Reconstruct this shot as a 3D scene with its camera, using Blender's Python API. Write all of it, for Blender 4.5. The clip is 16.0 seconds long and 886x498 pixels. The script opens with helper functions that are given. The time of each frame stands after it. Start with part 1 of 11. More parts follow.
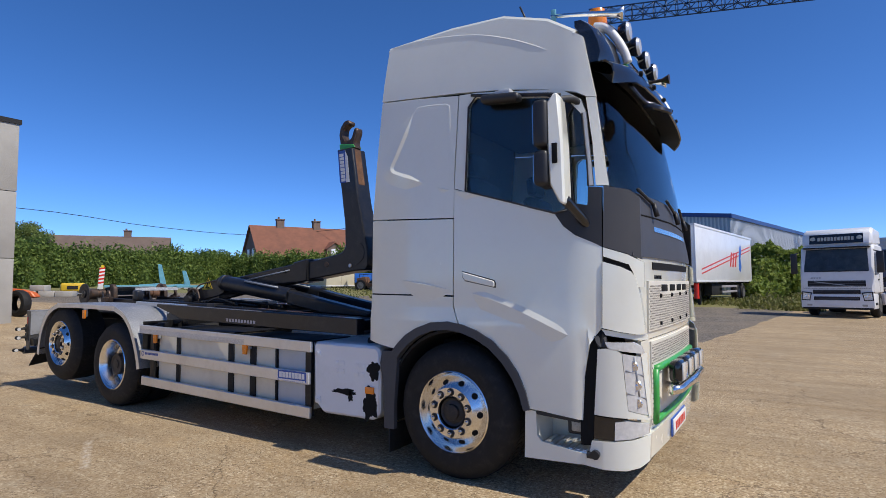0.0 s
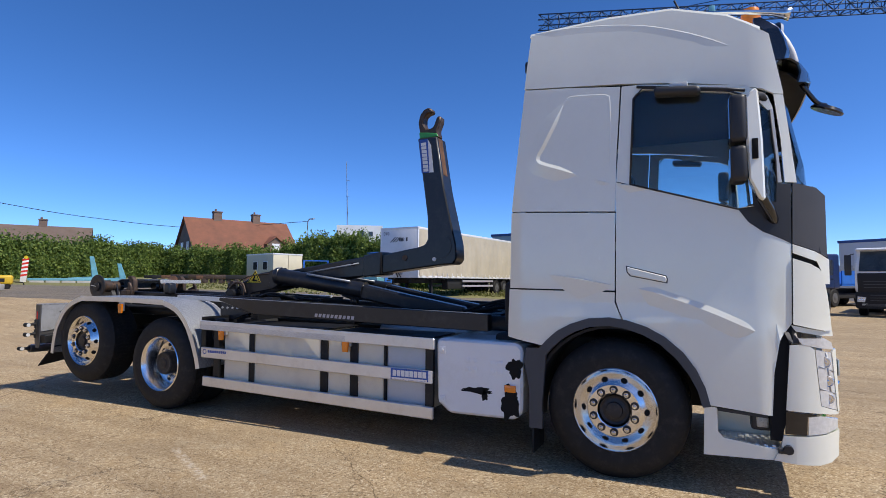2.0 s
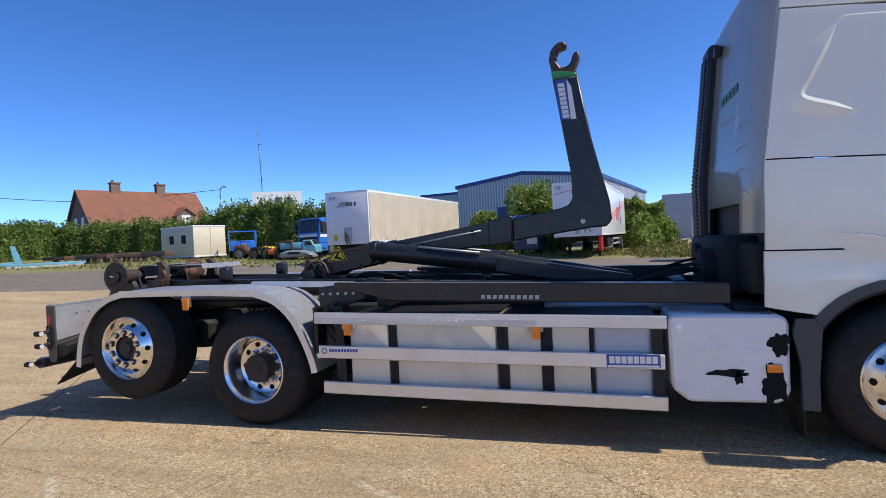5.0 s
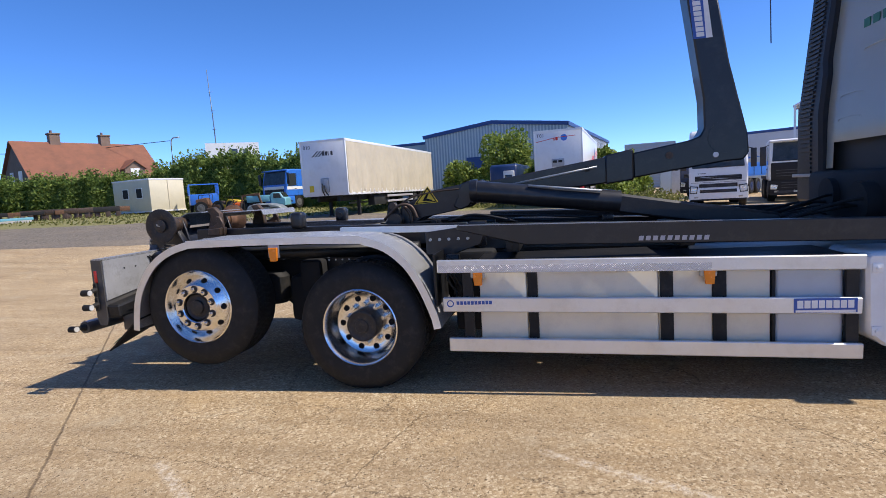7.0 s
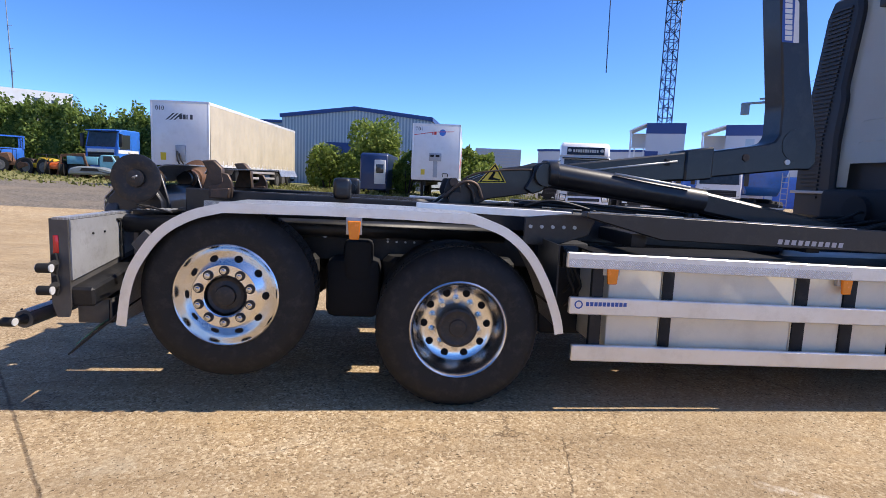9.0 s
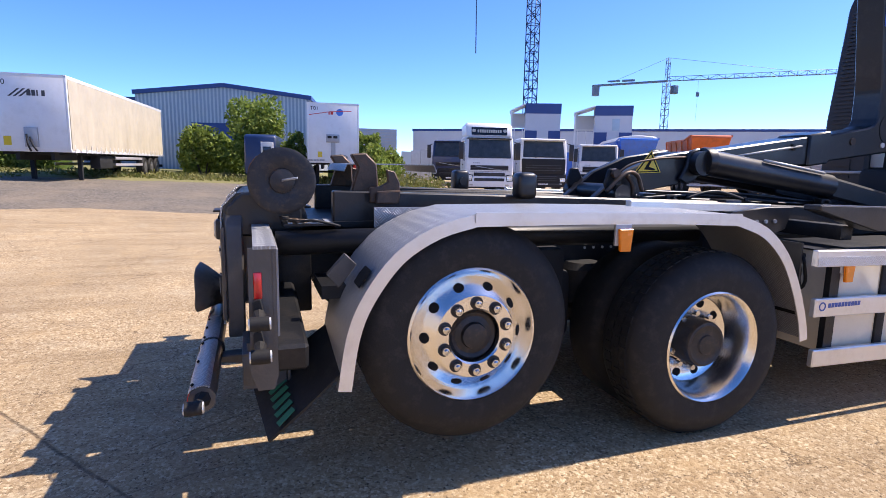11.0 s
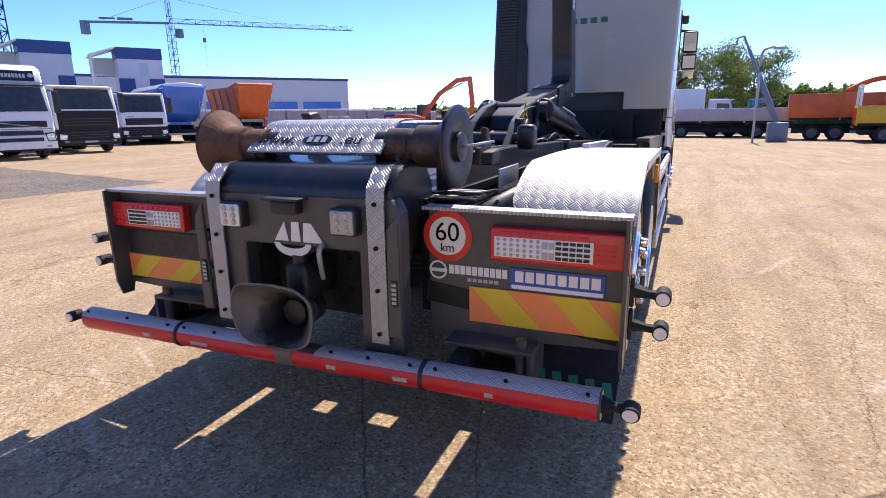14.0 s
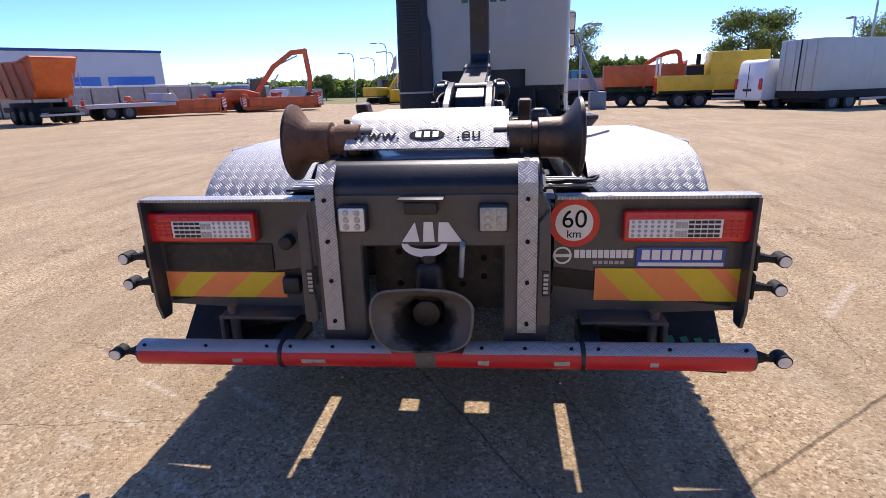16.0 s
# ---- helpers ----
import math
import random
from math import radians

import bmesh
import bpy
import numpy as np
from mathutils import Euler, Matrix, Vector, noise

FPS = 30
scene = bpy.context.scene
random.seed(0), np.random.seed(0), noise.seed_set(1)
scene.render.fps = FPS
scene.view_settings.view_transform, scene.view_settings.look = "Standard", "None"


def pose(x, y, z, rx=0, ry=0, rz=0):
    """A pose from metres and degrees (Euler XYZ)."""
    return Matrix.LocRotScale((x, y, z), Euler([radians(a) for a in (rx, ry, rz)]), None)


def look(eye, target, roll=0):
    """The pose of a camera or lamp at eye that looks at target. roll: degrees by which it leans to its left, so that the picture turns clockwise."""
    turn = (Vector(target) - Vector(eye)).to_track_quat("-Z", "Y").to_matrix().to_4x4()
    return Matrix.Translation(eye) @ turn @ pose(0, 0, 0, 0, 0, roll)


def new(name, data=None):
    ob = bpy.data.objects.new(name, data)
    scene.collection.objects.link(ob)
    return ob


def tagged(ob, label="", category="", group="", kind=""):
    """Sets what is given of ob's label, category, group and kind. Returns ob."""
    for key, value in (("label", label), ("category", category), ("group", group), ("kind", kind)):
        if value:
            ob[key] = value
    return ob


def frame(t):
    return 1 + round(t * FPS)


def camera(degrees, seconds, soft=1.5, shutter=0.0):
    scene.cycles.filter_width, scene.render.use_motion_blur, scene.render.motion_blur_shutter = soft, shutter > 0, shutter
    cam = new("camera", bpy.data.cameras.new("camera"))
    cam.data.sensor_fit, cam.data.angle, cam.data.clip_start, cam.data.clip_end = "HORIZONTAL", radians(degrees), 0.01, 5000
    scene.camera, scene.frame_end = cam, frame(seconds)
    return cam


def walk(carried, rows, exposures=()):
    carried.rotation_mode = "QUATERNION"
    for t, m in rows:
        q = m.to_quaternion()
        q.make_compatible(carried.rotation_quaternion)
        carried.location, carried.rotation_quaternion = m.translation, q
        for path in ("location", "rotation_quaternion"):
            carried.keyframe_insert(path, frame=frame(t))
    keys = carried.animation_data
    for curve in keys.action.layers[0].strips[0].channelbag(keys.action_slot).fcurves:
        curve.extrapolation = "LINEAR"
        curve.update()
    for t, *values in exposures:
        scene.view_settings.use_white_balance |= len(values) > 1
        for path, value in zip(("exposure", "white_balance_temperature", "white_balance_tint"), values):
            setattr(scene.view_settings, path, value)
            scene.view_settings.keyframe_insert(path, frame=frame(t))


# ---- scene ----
cam = camera(77.7, 16.0, soft=0.6)
PATH = [
    (0, (2.168, -4.727, 1.431), (1.1, -3.04, 1.557), -0.4),
    (0.5, (1.841, -4.897, 1.453), (0.878, -3.148, 1.571), -0.6),
    (1, (1.45, -5.072, 1.432), (0.514, -3.309, 1.563), 0.1),
    (1.5, (1.042, -5.244, 1.412), (0.137, -3.464, 1.537), 0.0),
    (2, (0.624, -5.376, 1.404), (-0.231, -3.572, 1.522), 0.3),
    (2.5, (0.212, -5.437, 1.394), (-0.563, -3.597, 1.516), 0.4),
    (3, (-0.223, -5.482, 1.394), (-0.92, -3.61, 1.499), 0.3),
    (3.5, (-0.67, -5.468, 1.419), (-1.342, -3.587, 1.52), 0.2),
    (4, (-1.089, -5.416, 1.485), (-1.729, -3.522, 1.496), -1.7),
    (4.2, (-1.24, -5.385, 1.497), (-1.874, -3.488, 1.496), -2.0),
    (6.3, (-2.741, -5.199, 1.542), (-3.163, -3.251, 1.372), -4.0),
    (6.5, (-2.889, -5.165, 1.543), (-3.312, -3.22, 1.345), -4.1),
    (7, (-3.285, -5.063, 1.475), (-3.689, -3.115, 1.267), -3.5),
    (7.5, (-3.719, -4.911, 1.403), (-4.11, -2.96, 1.196), -1.2),
    (8, (-4.175, -4.752, 1.376), (-4.416, -2.78, 1.144), 0.1),
    (8.5, (-4.665, -4.577, 1.372), (-4.77, -2.595, 1.127), 1.4),
    (9, (-5.175, -4.405, 1.373), (-4.988, -2.429, 1.129), 2.3),
    (9.5, (-5.689, -4.198, 1.404), (-5.452, -2.228, 1.15), 1.8),
    (10, (-6.19, -3.963, 1.413), (-5.875, -2.006, 1.145), 0.7),
    (10.2, (-6.353, -3.829, 1.392), (-6.003, -1.877, 1.126), 0.5),
    (12.3, (-8.005, -2.547, 1.418), (-6.689, -1.099, 1.004), 1.1),
    (12.5, (-8.133, -2.394, 1.403), (-6.748, -1.017, 0.977), 0.3),
    (13, (-8.442, -2.03, 1.411), (-6.934, -0.792, 0.972), 0.1),
    (13.5, (-8.694, -1.706, 1.421), (-7.031, -0.703, 0.942), 0.8),
    (14, (-8.867, -1.392, 1.433), (-7.084, -0.62, 0.959), -0.9),
    (14.5, (-9.05, -1.087, 1.434), (-7.199, -0.527, 0.924), 0.0),
    (15, (-9.149, -0.804, 1.408), (-7.267, -0.408, 0.855), 0.2),
    (15.5, (-9.183, -0.506, 1.482), (-7.284, -0.222, 0.922), -0.1),
    (16, (-9.165, -0.29, 1.537), (-7.262, -0.072, 0.96), -1.8),
]
EXPOSURES = [(0.0, 0.47, 6350, 11), (3.0, 0.70, 6400, 11), (7.0, 0.90, 6500, 13), (10.0, 1.25, 6680, 16), (12.5, 1.42, 6640, 22), (16.0, 1.06, 6380, 20)]
walk(cam, [(t, look(eye, target, roll)) for t, eye, target, roll in PATH], EXPOSURES)


# ---- daylight: high sun straight ahead of the truck, clear sky ----
SUN_ELEVATION = 52.0
world = bpy.data.worlds.new("sky")
scene.world = world
world.use_nodes = True
wn = world.node_tree.nodes
sky = wn.new("ShaderNodeTexSky")
sky.sky_type = "NISHITA"
sky.sun_disc = False
sky.sun_elevation = radians(SUN_ELEVATION)
sky.sun_rotation = radians(90)
sky.air_density = 0.45
sky.dust_density = 0.25
sky.ozone_density = 3.2
wn["Background"].inputs["Strength"].default_value = 0.128
deep = wn.new("ShaderNodeHueSaturation")
deep.inputs["Saturation"].default_value = 1.19
world.node_tree.links.new(sky.outputs["Color"], deep.inputs["Color"])
tint = wn.new("ShaderNodeMix")
tint.data_type, tint.blend_type = "RGBA", "MULTIPLY"
tint.inputs[0].default_value = 1.0
tint.inputs[7].default_value = (0.915, 1.0, 1.14, 1)
world.node_tree.links.new(deep.outputs["Color"], tint.inputs[6])
world.node_tree.links.new(tint.outputs[2], wn["Background"].inputs["Color"])
sun_data = bpy.data.lights.new("sun", "SUN")
sun_data.energy = 3.05
sun_data.angle = radians(0.53)
sun_data.color = (1.0, 0.925, 0.80)
sun = new("sun", sun_data)
sun.matrix_world = look((0, 0, 0), (-math.cos(radians(SUN_ELEVATION)), 0.0, -math.sin(radians(SUN_ELEVATION)))) 


# ---- materials ----
def nodes_of(m):
    m.use_nodes = True
    nt = m.node_tree
    return nt, nt.nodes, nt.links, nt.nodes["Principled BSDF"]


def ramp(nt, fac, stops):
    r = nt.nodes.new("ShaderNodeValToRGB")
    while len(r.color_ramp.elements) < len(stops):
        r.color_ramp.elements.new(0.5)
    for e, (p, c) in zip(r.color_ramp.elements, stops):
        e.position = p
        e.color = (*c, 1) if len(c) == 3 else c
    nt.links.new(fac, r.inputs[0])
    return r.outputs["Color"]


def noise_tex(nt, scale, detail=4, rough=0.6, kind="ShaderNodeTexNoise", coords="Object"):
    tc = nt.nodes.new("ShaderNodeTexCoord")
    n = nt.nodes.new(kind)
    n.inputs["Scale"].default_value = scale
    if kind == "ShaderNodeTexNoise":
        n.inputs["Detail"].default_value = detail
        n.inputs["Roughness"].default_value = rough
    nt.links.new(tc.outputs[coords], n.inputs["Vector"])
    return n


def math_node(nt, op, a, b=None, c=None):
    n = nt.nodes.new("ShaderNodeMath")
    n.operation = op
    for i, v in enumerate((a, b, c)):
        if v is None:
            continue
        if isinstance(v, (int, float)):
            n.inputs[i].default_value = v
        else:
            nt.links.new(v, n.inputs[i])
    return n.outputs[0]


def mix_rgb(nt, fac, a, b, mode="MIX"):
    n = nt.nodes.new("ShaderNodeMix")
    n.data_type = "RGBA"
    n.blend_type = mode
    for key, v in ((0, fac), (6, a), (7, b)):
        if isinstance(v, (int, float)):
            n.inputs[key].default_value = v
        elif isinstance(v, tuple):
            n.inputs[key].default_value = (*v, 1)
        else:
            nt.links.new(v, n.inputs[key])
    return n.outputs[2]


def bump(nt, height, strength, distance=0.01):
    b = nt.nodes.new("ShaderNodeBump")
    b.inputs["Strength"].default_value = strength
    b.inputs["Distance"].default_value = distance
    nt.links.new(height, b.inputs["Height"])
    nt.links.new(b.outputs[0], nt.nodes["Principled BSDF"].inputs["Normal"])
    return b


def surface(name, colour, rough=0.5, metal=0.0, vary=0.18, scale=3.0, grain=60.0, relief=0.05, coat=0.0, dirt=None, dirt_amount=0.5, spec=0.5):
    """A painted, plastic, metal or stone surface with large stains, fine grain and uneven gloss."""
    m = bpy.data.materials.new(name)
    nt, nn, ll, p = nodes_of(m)
    big = noise_tex(nt, scale, 5, 0.65)
    fine = noise_tex(nt, grain, 3, 0.6)
    lo = tuple(max(0, c * (1 - vary)) for c in colour)
    hi = tuple(min(1, c * (1 + vary)) for c in colour)
    base = ramp(nt, big.outputs["Fac"], [(0.3, lo), (0.7, hi)])
    base = mix_rgb(nt, math_node(nt, "MULTIPLY", fine.outputs["Fac"], min(0.5, vary)), base, tuple(c * 0.6 for c in colour))
    if dirt:
        spots = noise_tex(nt, scale * 2.3, 8, 0.75)
        mask = ramp(nt, spots.outputs["Fac"], [(0.5, (0, 0, 0)), (0.72, (dirt_amount,) * 3)])
        base = mix_rgb(nt, mask, base, dirt)
    ll.new(base, p.inputs["Base Color"])
    r = math_node(nt, "MULTIPLY_ADD", big.outputs["Fac"], 0.22, rough - 0.11)
    ll.new(r, p.inputs["Roughness"])
    p.inputs["Metallic"].default_value = metal
    p.inputs["Coat Weight"].default_value = coat
    p.inputs["Coat Roughness"].default_value = 0.06
    p.inputs["Specular IOR Level"].default_value = spec
    if relief:
        bump(nt, fine.outputs["Fac"], relief)
    return m


def tread_plate(name, colour=(0.78, 0.78, 0.77), dirt=0.25):
    """Five-bar aluminium tread plate, laid out by the plates' own UV in metres."""
    m = bpy.data.materials.new(name)
    nt, nn, ll, p = nodes_of(m)
    uv = nn.new("ShaderNodeUVMap")
    rot = nn.new("ShaderNodeVectorRotate")
    rot.rotation_type = "Z_AXIS"
    rot.inputs["Angle"].default_value = radians(45)
    ll.new(uv.outputs[0], rot.inputs["Vector"])
    sep = nn.new("ShaderNodeSeparateXYZ")
    ll.new(rot.outputs[0], sep.inputs[0])
    cell = 0.042
    u = math_node(nt, "DIVIDE", sep.outputs[0], cell)
    v = math_node(nt, "DIVIDE", sep.outputs[1], cell)
    par = math_node(nt, "FLOORED_MODULO", math_node(nt, "ADD", math_node(nt, "FLOOR", u), math_node(nt, "FLOOR", v)), 2.0)
    fu, fv = math_node(nt, "FRACT", u), math_node(nt, "FRACT", v)
    inv = math_node(nt, "SUBTRACT", 1.0, par)
    along = math_node(nt, "ADD", math_node(nt, "MULTIPLY", fu, par), math_node(nt, "MULTIPLY", fv, inv))
    across = math_node(nt, "ADD", math_node(nt, "MULTIPLY", fv, par), math_node(nt, "MULTIPLY", fu, inv))
    bars = math_node(nt, "SINE", math_node(nt, "MULTIPLY", across, 2 * math.pi * 4.0))
    bars = math_node(nt, "SMOOTH_MIN", math_node(nt, "MAXIMUM", math_node(nt, "ADD", bars, 0.1), 0.0), 0.7, 0.2)
    end = math_node(nt, "SUBTRACT", 1.0, math_node(nt, "POWER", math_node(nt, "ABSOLUTE", math_node(nt, "MULTIPLY_ADD", along, 2.16, -1.08)), 6.0))
    hgt = math_node(nt, "MULTIPLY", bars, math_node(nt, "MAXIMUM", end, 0.0))
    big = noise_tex(nt, 4.0, 6, 0.7)
    base = ramp(nt, big.outputs["Fac"], [(0.3, tuple(c * (1 - dirt) for c in colour)), (0.65, colour)])
    base = mix_rgb(nt, math_node(nt, "MULTIPLY", hgt, 0.8), mix_rgb(nt, 0.25, base, tuple(c * 0.6 for c in colour)), tuple(min(0.85, c * 1.7) for c in colour))
    ll.new(base, p.inputs["Base Color"])
    p.inputs["Metallic"].default_value = 0.6
    ll.new(math_node(nt, "MULTIPLY_ADD", big.outputs["Fac"], 0.20, 0.36), p.inputs["Roughness"])
    bump(nt, hgt, 0.9, 0.0028)
    return m


def glass(name, tint=(0.55, 0.6, 0.6), gloss=0.02):
    m = bpy.data.materials.new(name)
    nt, nn, ll, p = nodes_of(m)
    clear = nn.new("ShaderNodeBsdfTransparent")
    clear.inputs[0].default_value = (*tint, 1)
    shine = nn.new("ShaderNodeBsdfGlossy")
    shine.inputs["Roughness"].default_value = gloss
    fres = nn.new("ShaderNodeFresnel")
    fres.inputs[0].default_value = 1.5
    mix = nn.new("ShaderNodeMixShader")
    ll.new(fres.outputs[0], mix.inputs[0])
    ll.new(clear.outputs[0], mix.inputs[1])
    ll.new(shine.outputs[0], mix.inputs[2])
    ll.new(mix.outputs[0], nn["Material Output"].inputs[0])
    return m


M = {}
M["white"] = surface("white_paint", (0.82, 0.81, 0.70), 0.24, 0, 0.02, 1.2, 40, 0.0, 1.0, (0.55, 0.52, 0.46), 0.10)
M["white_far"] = surface("white_vehicle_paint", (0.78, 0.78, 0.77), 0.35, 0, 0.05, 1.0, 30, 0.0, 0.3, (0.5, 0.47, 0.42), 0.25)
M["tarp"] = surface("cream_tarpaulin", (0.54, 0.47, 0.345), 0.6, 0, 0.12, 0.8, 20, 0.1, 0, (0.4, 0.34, 0.25), 0.4)
M["black"] = surface("black_plastic", (0.022, 0.022, 0.024), 0.5, 0, 0.2, 5, 120, 0.08)
M["gloss_black"] = surface("gloss_black_plastic", (0.012, 0.012, 0.014), 0.14, 0, 0.1, 3, 60, 0.0, 0.5)
M["frame_black"] = surface("black_chassis_paint", (0.010, 0.0105, 0.012), 0.45, 0, 0.25, 4, 90, 0.1, 0, (0.05, 0.042, 0.035), 0.5, 0.35)
# dusty black for the rear, its colour raised to lighten the shaded side
M["rear_black"] = surface("dusty_lifted_black_rear_paint", (0.072, 0.069, 0.067), 0.42, 0, 0.25, 5, 110, 0.12, 0.1, (0.12, 0.10, 0.08), 0.4)
M["frame_grey"] = surface("dark_grey_hooklift_paint", (0.011, 0.0118, 0.0145), 0.40, 0, 0.25, 3, 80, 0.06, 0.25, (0.06, 0.052, 0.045), 0.45, 0.45)
M["band_grey"] = surface("charcoal_cab_paint", (0.058, 0.057, 0.060), 0.55, 0, 0.1, 3, 60, 0.02, 0.0)
M["arch_grey"] = surface("grey_wheel_arch_plastic", (0.06, 0.062, 0.068), 0.6, 0, 0.12, 3, 150, 0.08)
M["rubber"] = surface("tyre_rubber", (0.011, 0.0108, 0.0105), 0.72, 0, 0.25, 6, 120, 0.15, 0, (0.05, 0.043, 0.036), 0.55, 0.4)
M["rim"] = surface("satin_polished_rim", (0.80, 0.785, 0.76), 0.22, 1.0, 0.08, 10, 90, 0.02)
M["chrome"] = surface("polished_aluminium", (0.84, 0.82, 0.79), 0.22, 1.0, 0.06, 8, 80, 0.0)
M["hub"] = surface("dark_hub_metal", (0.03, 0.03, 0.032), 0.45, 0.4, 0.3, 12, 90, 0.1, 0, (0.16, 0.10, 0.06), 0.4)
M["alu"] = surface("brushed_aluminium", (0.74, 0.74, 0.74), 0.36, 0.75, 0.08, 2.5, 140, 0.04, 0, (0.45, 0.43, 0.40), 0.35)
M["tread"] = tread_plate("aluminium_tread_plate", (0.37, 0.375, 0.38), 0.2)
M["tread_dull"] = tread_plate("worn_tread_plate", (0.46, 0.45, 0.44), 0.3)
M["tread_pale"] = tread_plate("pale_tread_plate", (0.72, 0.72, 0.71), 0.25)
M["hood_grey"] = surface("faded_blue_grey_hood", (0.20, 0.23, 0.25), 0.45, 0, 0.15, 3, 40, 0.05)
# window colour made pale to stand for reflected sky
M["pale_glass"] = surface("sky_pale_window", (0.42, 0.50, 0.55), 0.08, 0, 0.1, 2, 20, 0.0, 0.4)


def greasy_jaw():
    """Dusty steel, black with grease round the mouth."""
    m = surface("greasy_jaw_steel", (0.155, 0.138, 0.118), 0.55, 0.1, 0.3, 9, 60, 0.12)
    nt, nn, ll, p = m.node_tree, m.node_tree.nodes, m.node_tree.links, m.node_tree.nodes["Principled BSDF"]
    old = p.inputs["Base Color"].links[0].from_socket
    tc = nn.new("ShaderNodeTexCoord")
    d = nn.new("ShaderNodeVectorMath")
    d.operation = "DISTANCE"
    d.inputs[1].default_value = (-7.0, 0.05, 0.55)
    ll.new(tc.outputs["Object"], d.inputs[0])
    n = noise_tex(nt, 9.0, 4, 0.6)
    reach = math_node(nt, "ADD", d.outputs["Value"], math_node(nt, "MULTIPLY", n.outputs["Fac"], 0.22))
    mask = ramp(nt, reach, [(0.225, (0.96,) * 3), (0.275, (0.0,) * 3)])
    ll.new(mix_rgb(nt, mask, old, (0.008, 0.008, 0.008)), p.inputs["Base Color"])
    return m


M["jaw"] = greasy_jaw()
M["plate_grey"] = surface("mid_grey_plate_paint", (0.27, 0.272, 0.275), 0.42, 0, 0.12, 5, 90, 0.05, 0.2, (0.08, 0.07, 0.06), 0.4)
M["tank"] = surface("off_white_tank_paint", (0.72, 0.655, 0.52), 0.42, 0, 0.06, 1.4, 60, 0.03, 0.2, (0.42, 0.37, 0.30), 0.35)
M["tank_grey"] = surface("pale_grey_tank_paint", (0.50, 0.52, 0.54), 0.42, 0, 0.06, 1.4, 60, 0.03, 0.2, (0.35, 0.32, 0.28), 0.3)
M["orange"] = surface("orange_lens", (0.85, 0.24, 0.01), 0.25, 0, 0.08, 20, 60, 0.02, 0.5)
M["red"] = surface("red_lens", (0.62, 0.02, 0.02), 0.22, 0, 0.1, 20, 60, 0.0, 0.5)
M["red_paint"] = surface("red_reflective_tape", (0.60, 0.02, 0.025), 0.35, 0, 0.12, 6, 60, 0.03, 0, (0.12, 0.04, 0.03), 0.4)
M["lens"] = surface("clear_lamp_lens", (0.72, 0.72, 0.70), 0.12, 0.2, 0.12, 40, 160, 0.1, 0.8)
M["lens_dim"] = surface("dusty_work_lamp", (0.42, 0.41, 0.36), 0.3, 0.1, 0.2, 60, 160, 0.2, 0.4)
M["yellow"] = surface("yellow_marking", (0.72, 0.50, 0.02), 0.4, 0, 0.05, 10, 60, 0.0, 0.2)
M["chev_orange"] = surface("orange_marking", (0.90, 0.26, 0.07), 0.4, 0, 0.05, 10, 60, 0.0, 0.2)
M["sign_white"] = surface("sign_white", (0.80, 0.78, 0.74), 0.4, 0, 0.05, 10, 60, 0.0)
M["sign_red"] = surface("sign_red", (0.66, 0.035, 0.02), 0.4, 0, 0.05, 10, 60, 0.0)
M["sign_blue"] = surface("sign_blue", (0.03, 0.09, 0.36), 0.4, 0, 0.05, 10, 60, 0.0)
M["ink"] = surface("black_print", (0.010, 0.010, 0.010), 0.8, 0, 0.05, 10, 60, 0.0, spec=0.2)
M["green"] = surface("green_trim", (0.05, 0.36, 0.07), 0.4, 0, 0.08, 8, 60, 0.0, 0.2)
M["green_print"] = surface("dark_green_print", (0.02, 0.16, 0.08), 0.5, 0, 0.08, 8, 60, 0.0)
M["rust"] = surface("rusty_steel", (0.17, 0.085, 0.045), 0.75, 0.2, 0.45, 9, 90, 0.3, 0, (0.05, 0.035, 0.03), 0.7)
M["brown_steel"] = surface("worn_brown_steel", (0.085, 0.06, 0.045), 0.5, 0.5, 0.35, 9, 90, 0.15, 0, (0.20, 0.10, 0.05), 0.6)
M["interior"] = surface("dark_interior_trim", (0.05, 0.05, 0.052), 0.7, 0, 0.15, 4, 90, 0.05)
M["cab_glass"] = glass("tinted_cab_glass", (0.87, 0.92, 0.92))
M["screen_glass"] = glass("windscreen_glass", (0.90, 0.95, 0.95))
M["mirror"] = surface("mirror_glass", (0.42, 0.43, 0.45), 0.03, 1.0, 0.0, 2, 10, 0.0)
M["blue_paint"] = surface("blue_vehicle_paint", (0.03, 0.17, 0.62), 0.35, 0, 0.12, 2, 50, 0.0, 0.4, (0.10, 0.11, 0.14), 0.4)
M["navy_paint"] = surface("navy_vehicle_paint", (0.012, 0.03, 0.10), 0.35, 0, 0.12, 2, 50, 0.0, 0.4)
M["pale_blue"] = surface("pale_blue_machine_paint", (0.14, 0.38, 0.47), 0.5, 0, 0.15, 3, 60, 0.0, 0, (0.2, 0.15, 0.1), 0.4)
M["teal"] = surface("teal_vehicle_paint", (0.02, 0.22, 0.32), 0.35, 0, 0.1, 2, 50, 0.0, 0.4)
M["orange_paint"] = surface("orange_machine_paint", (0.62, 0.12, 0.02), 0.5, 0, 0.18, 1.5, 40, 0.03, 0.1, (0.28, 0.08, 0.03), 0.5)
M["yellow_paint"] = surface("yellow_machine_paint", (0.68, 0.44, 0.02), 0.5, 0, 0.15, 1.5, 40, 0.03, 0.1, (0.35, 0.22, 0.04), 0.4)
M["grey_box"] = surface("grey_green_truck_box", (0.42, 0.475, 0.455), 0.5, 0, 0.08, 1.0, 40, 0.02, 0.1)
M["silver_grey"] = surface("silver_grey_dropside", (0.42, 0.40, 0.42), 0.45, 0.1, 0.1, 1.0, 40, 0.02, 0.1)
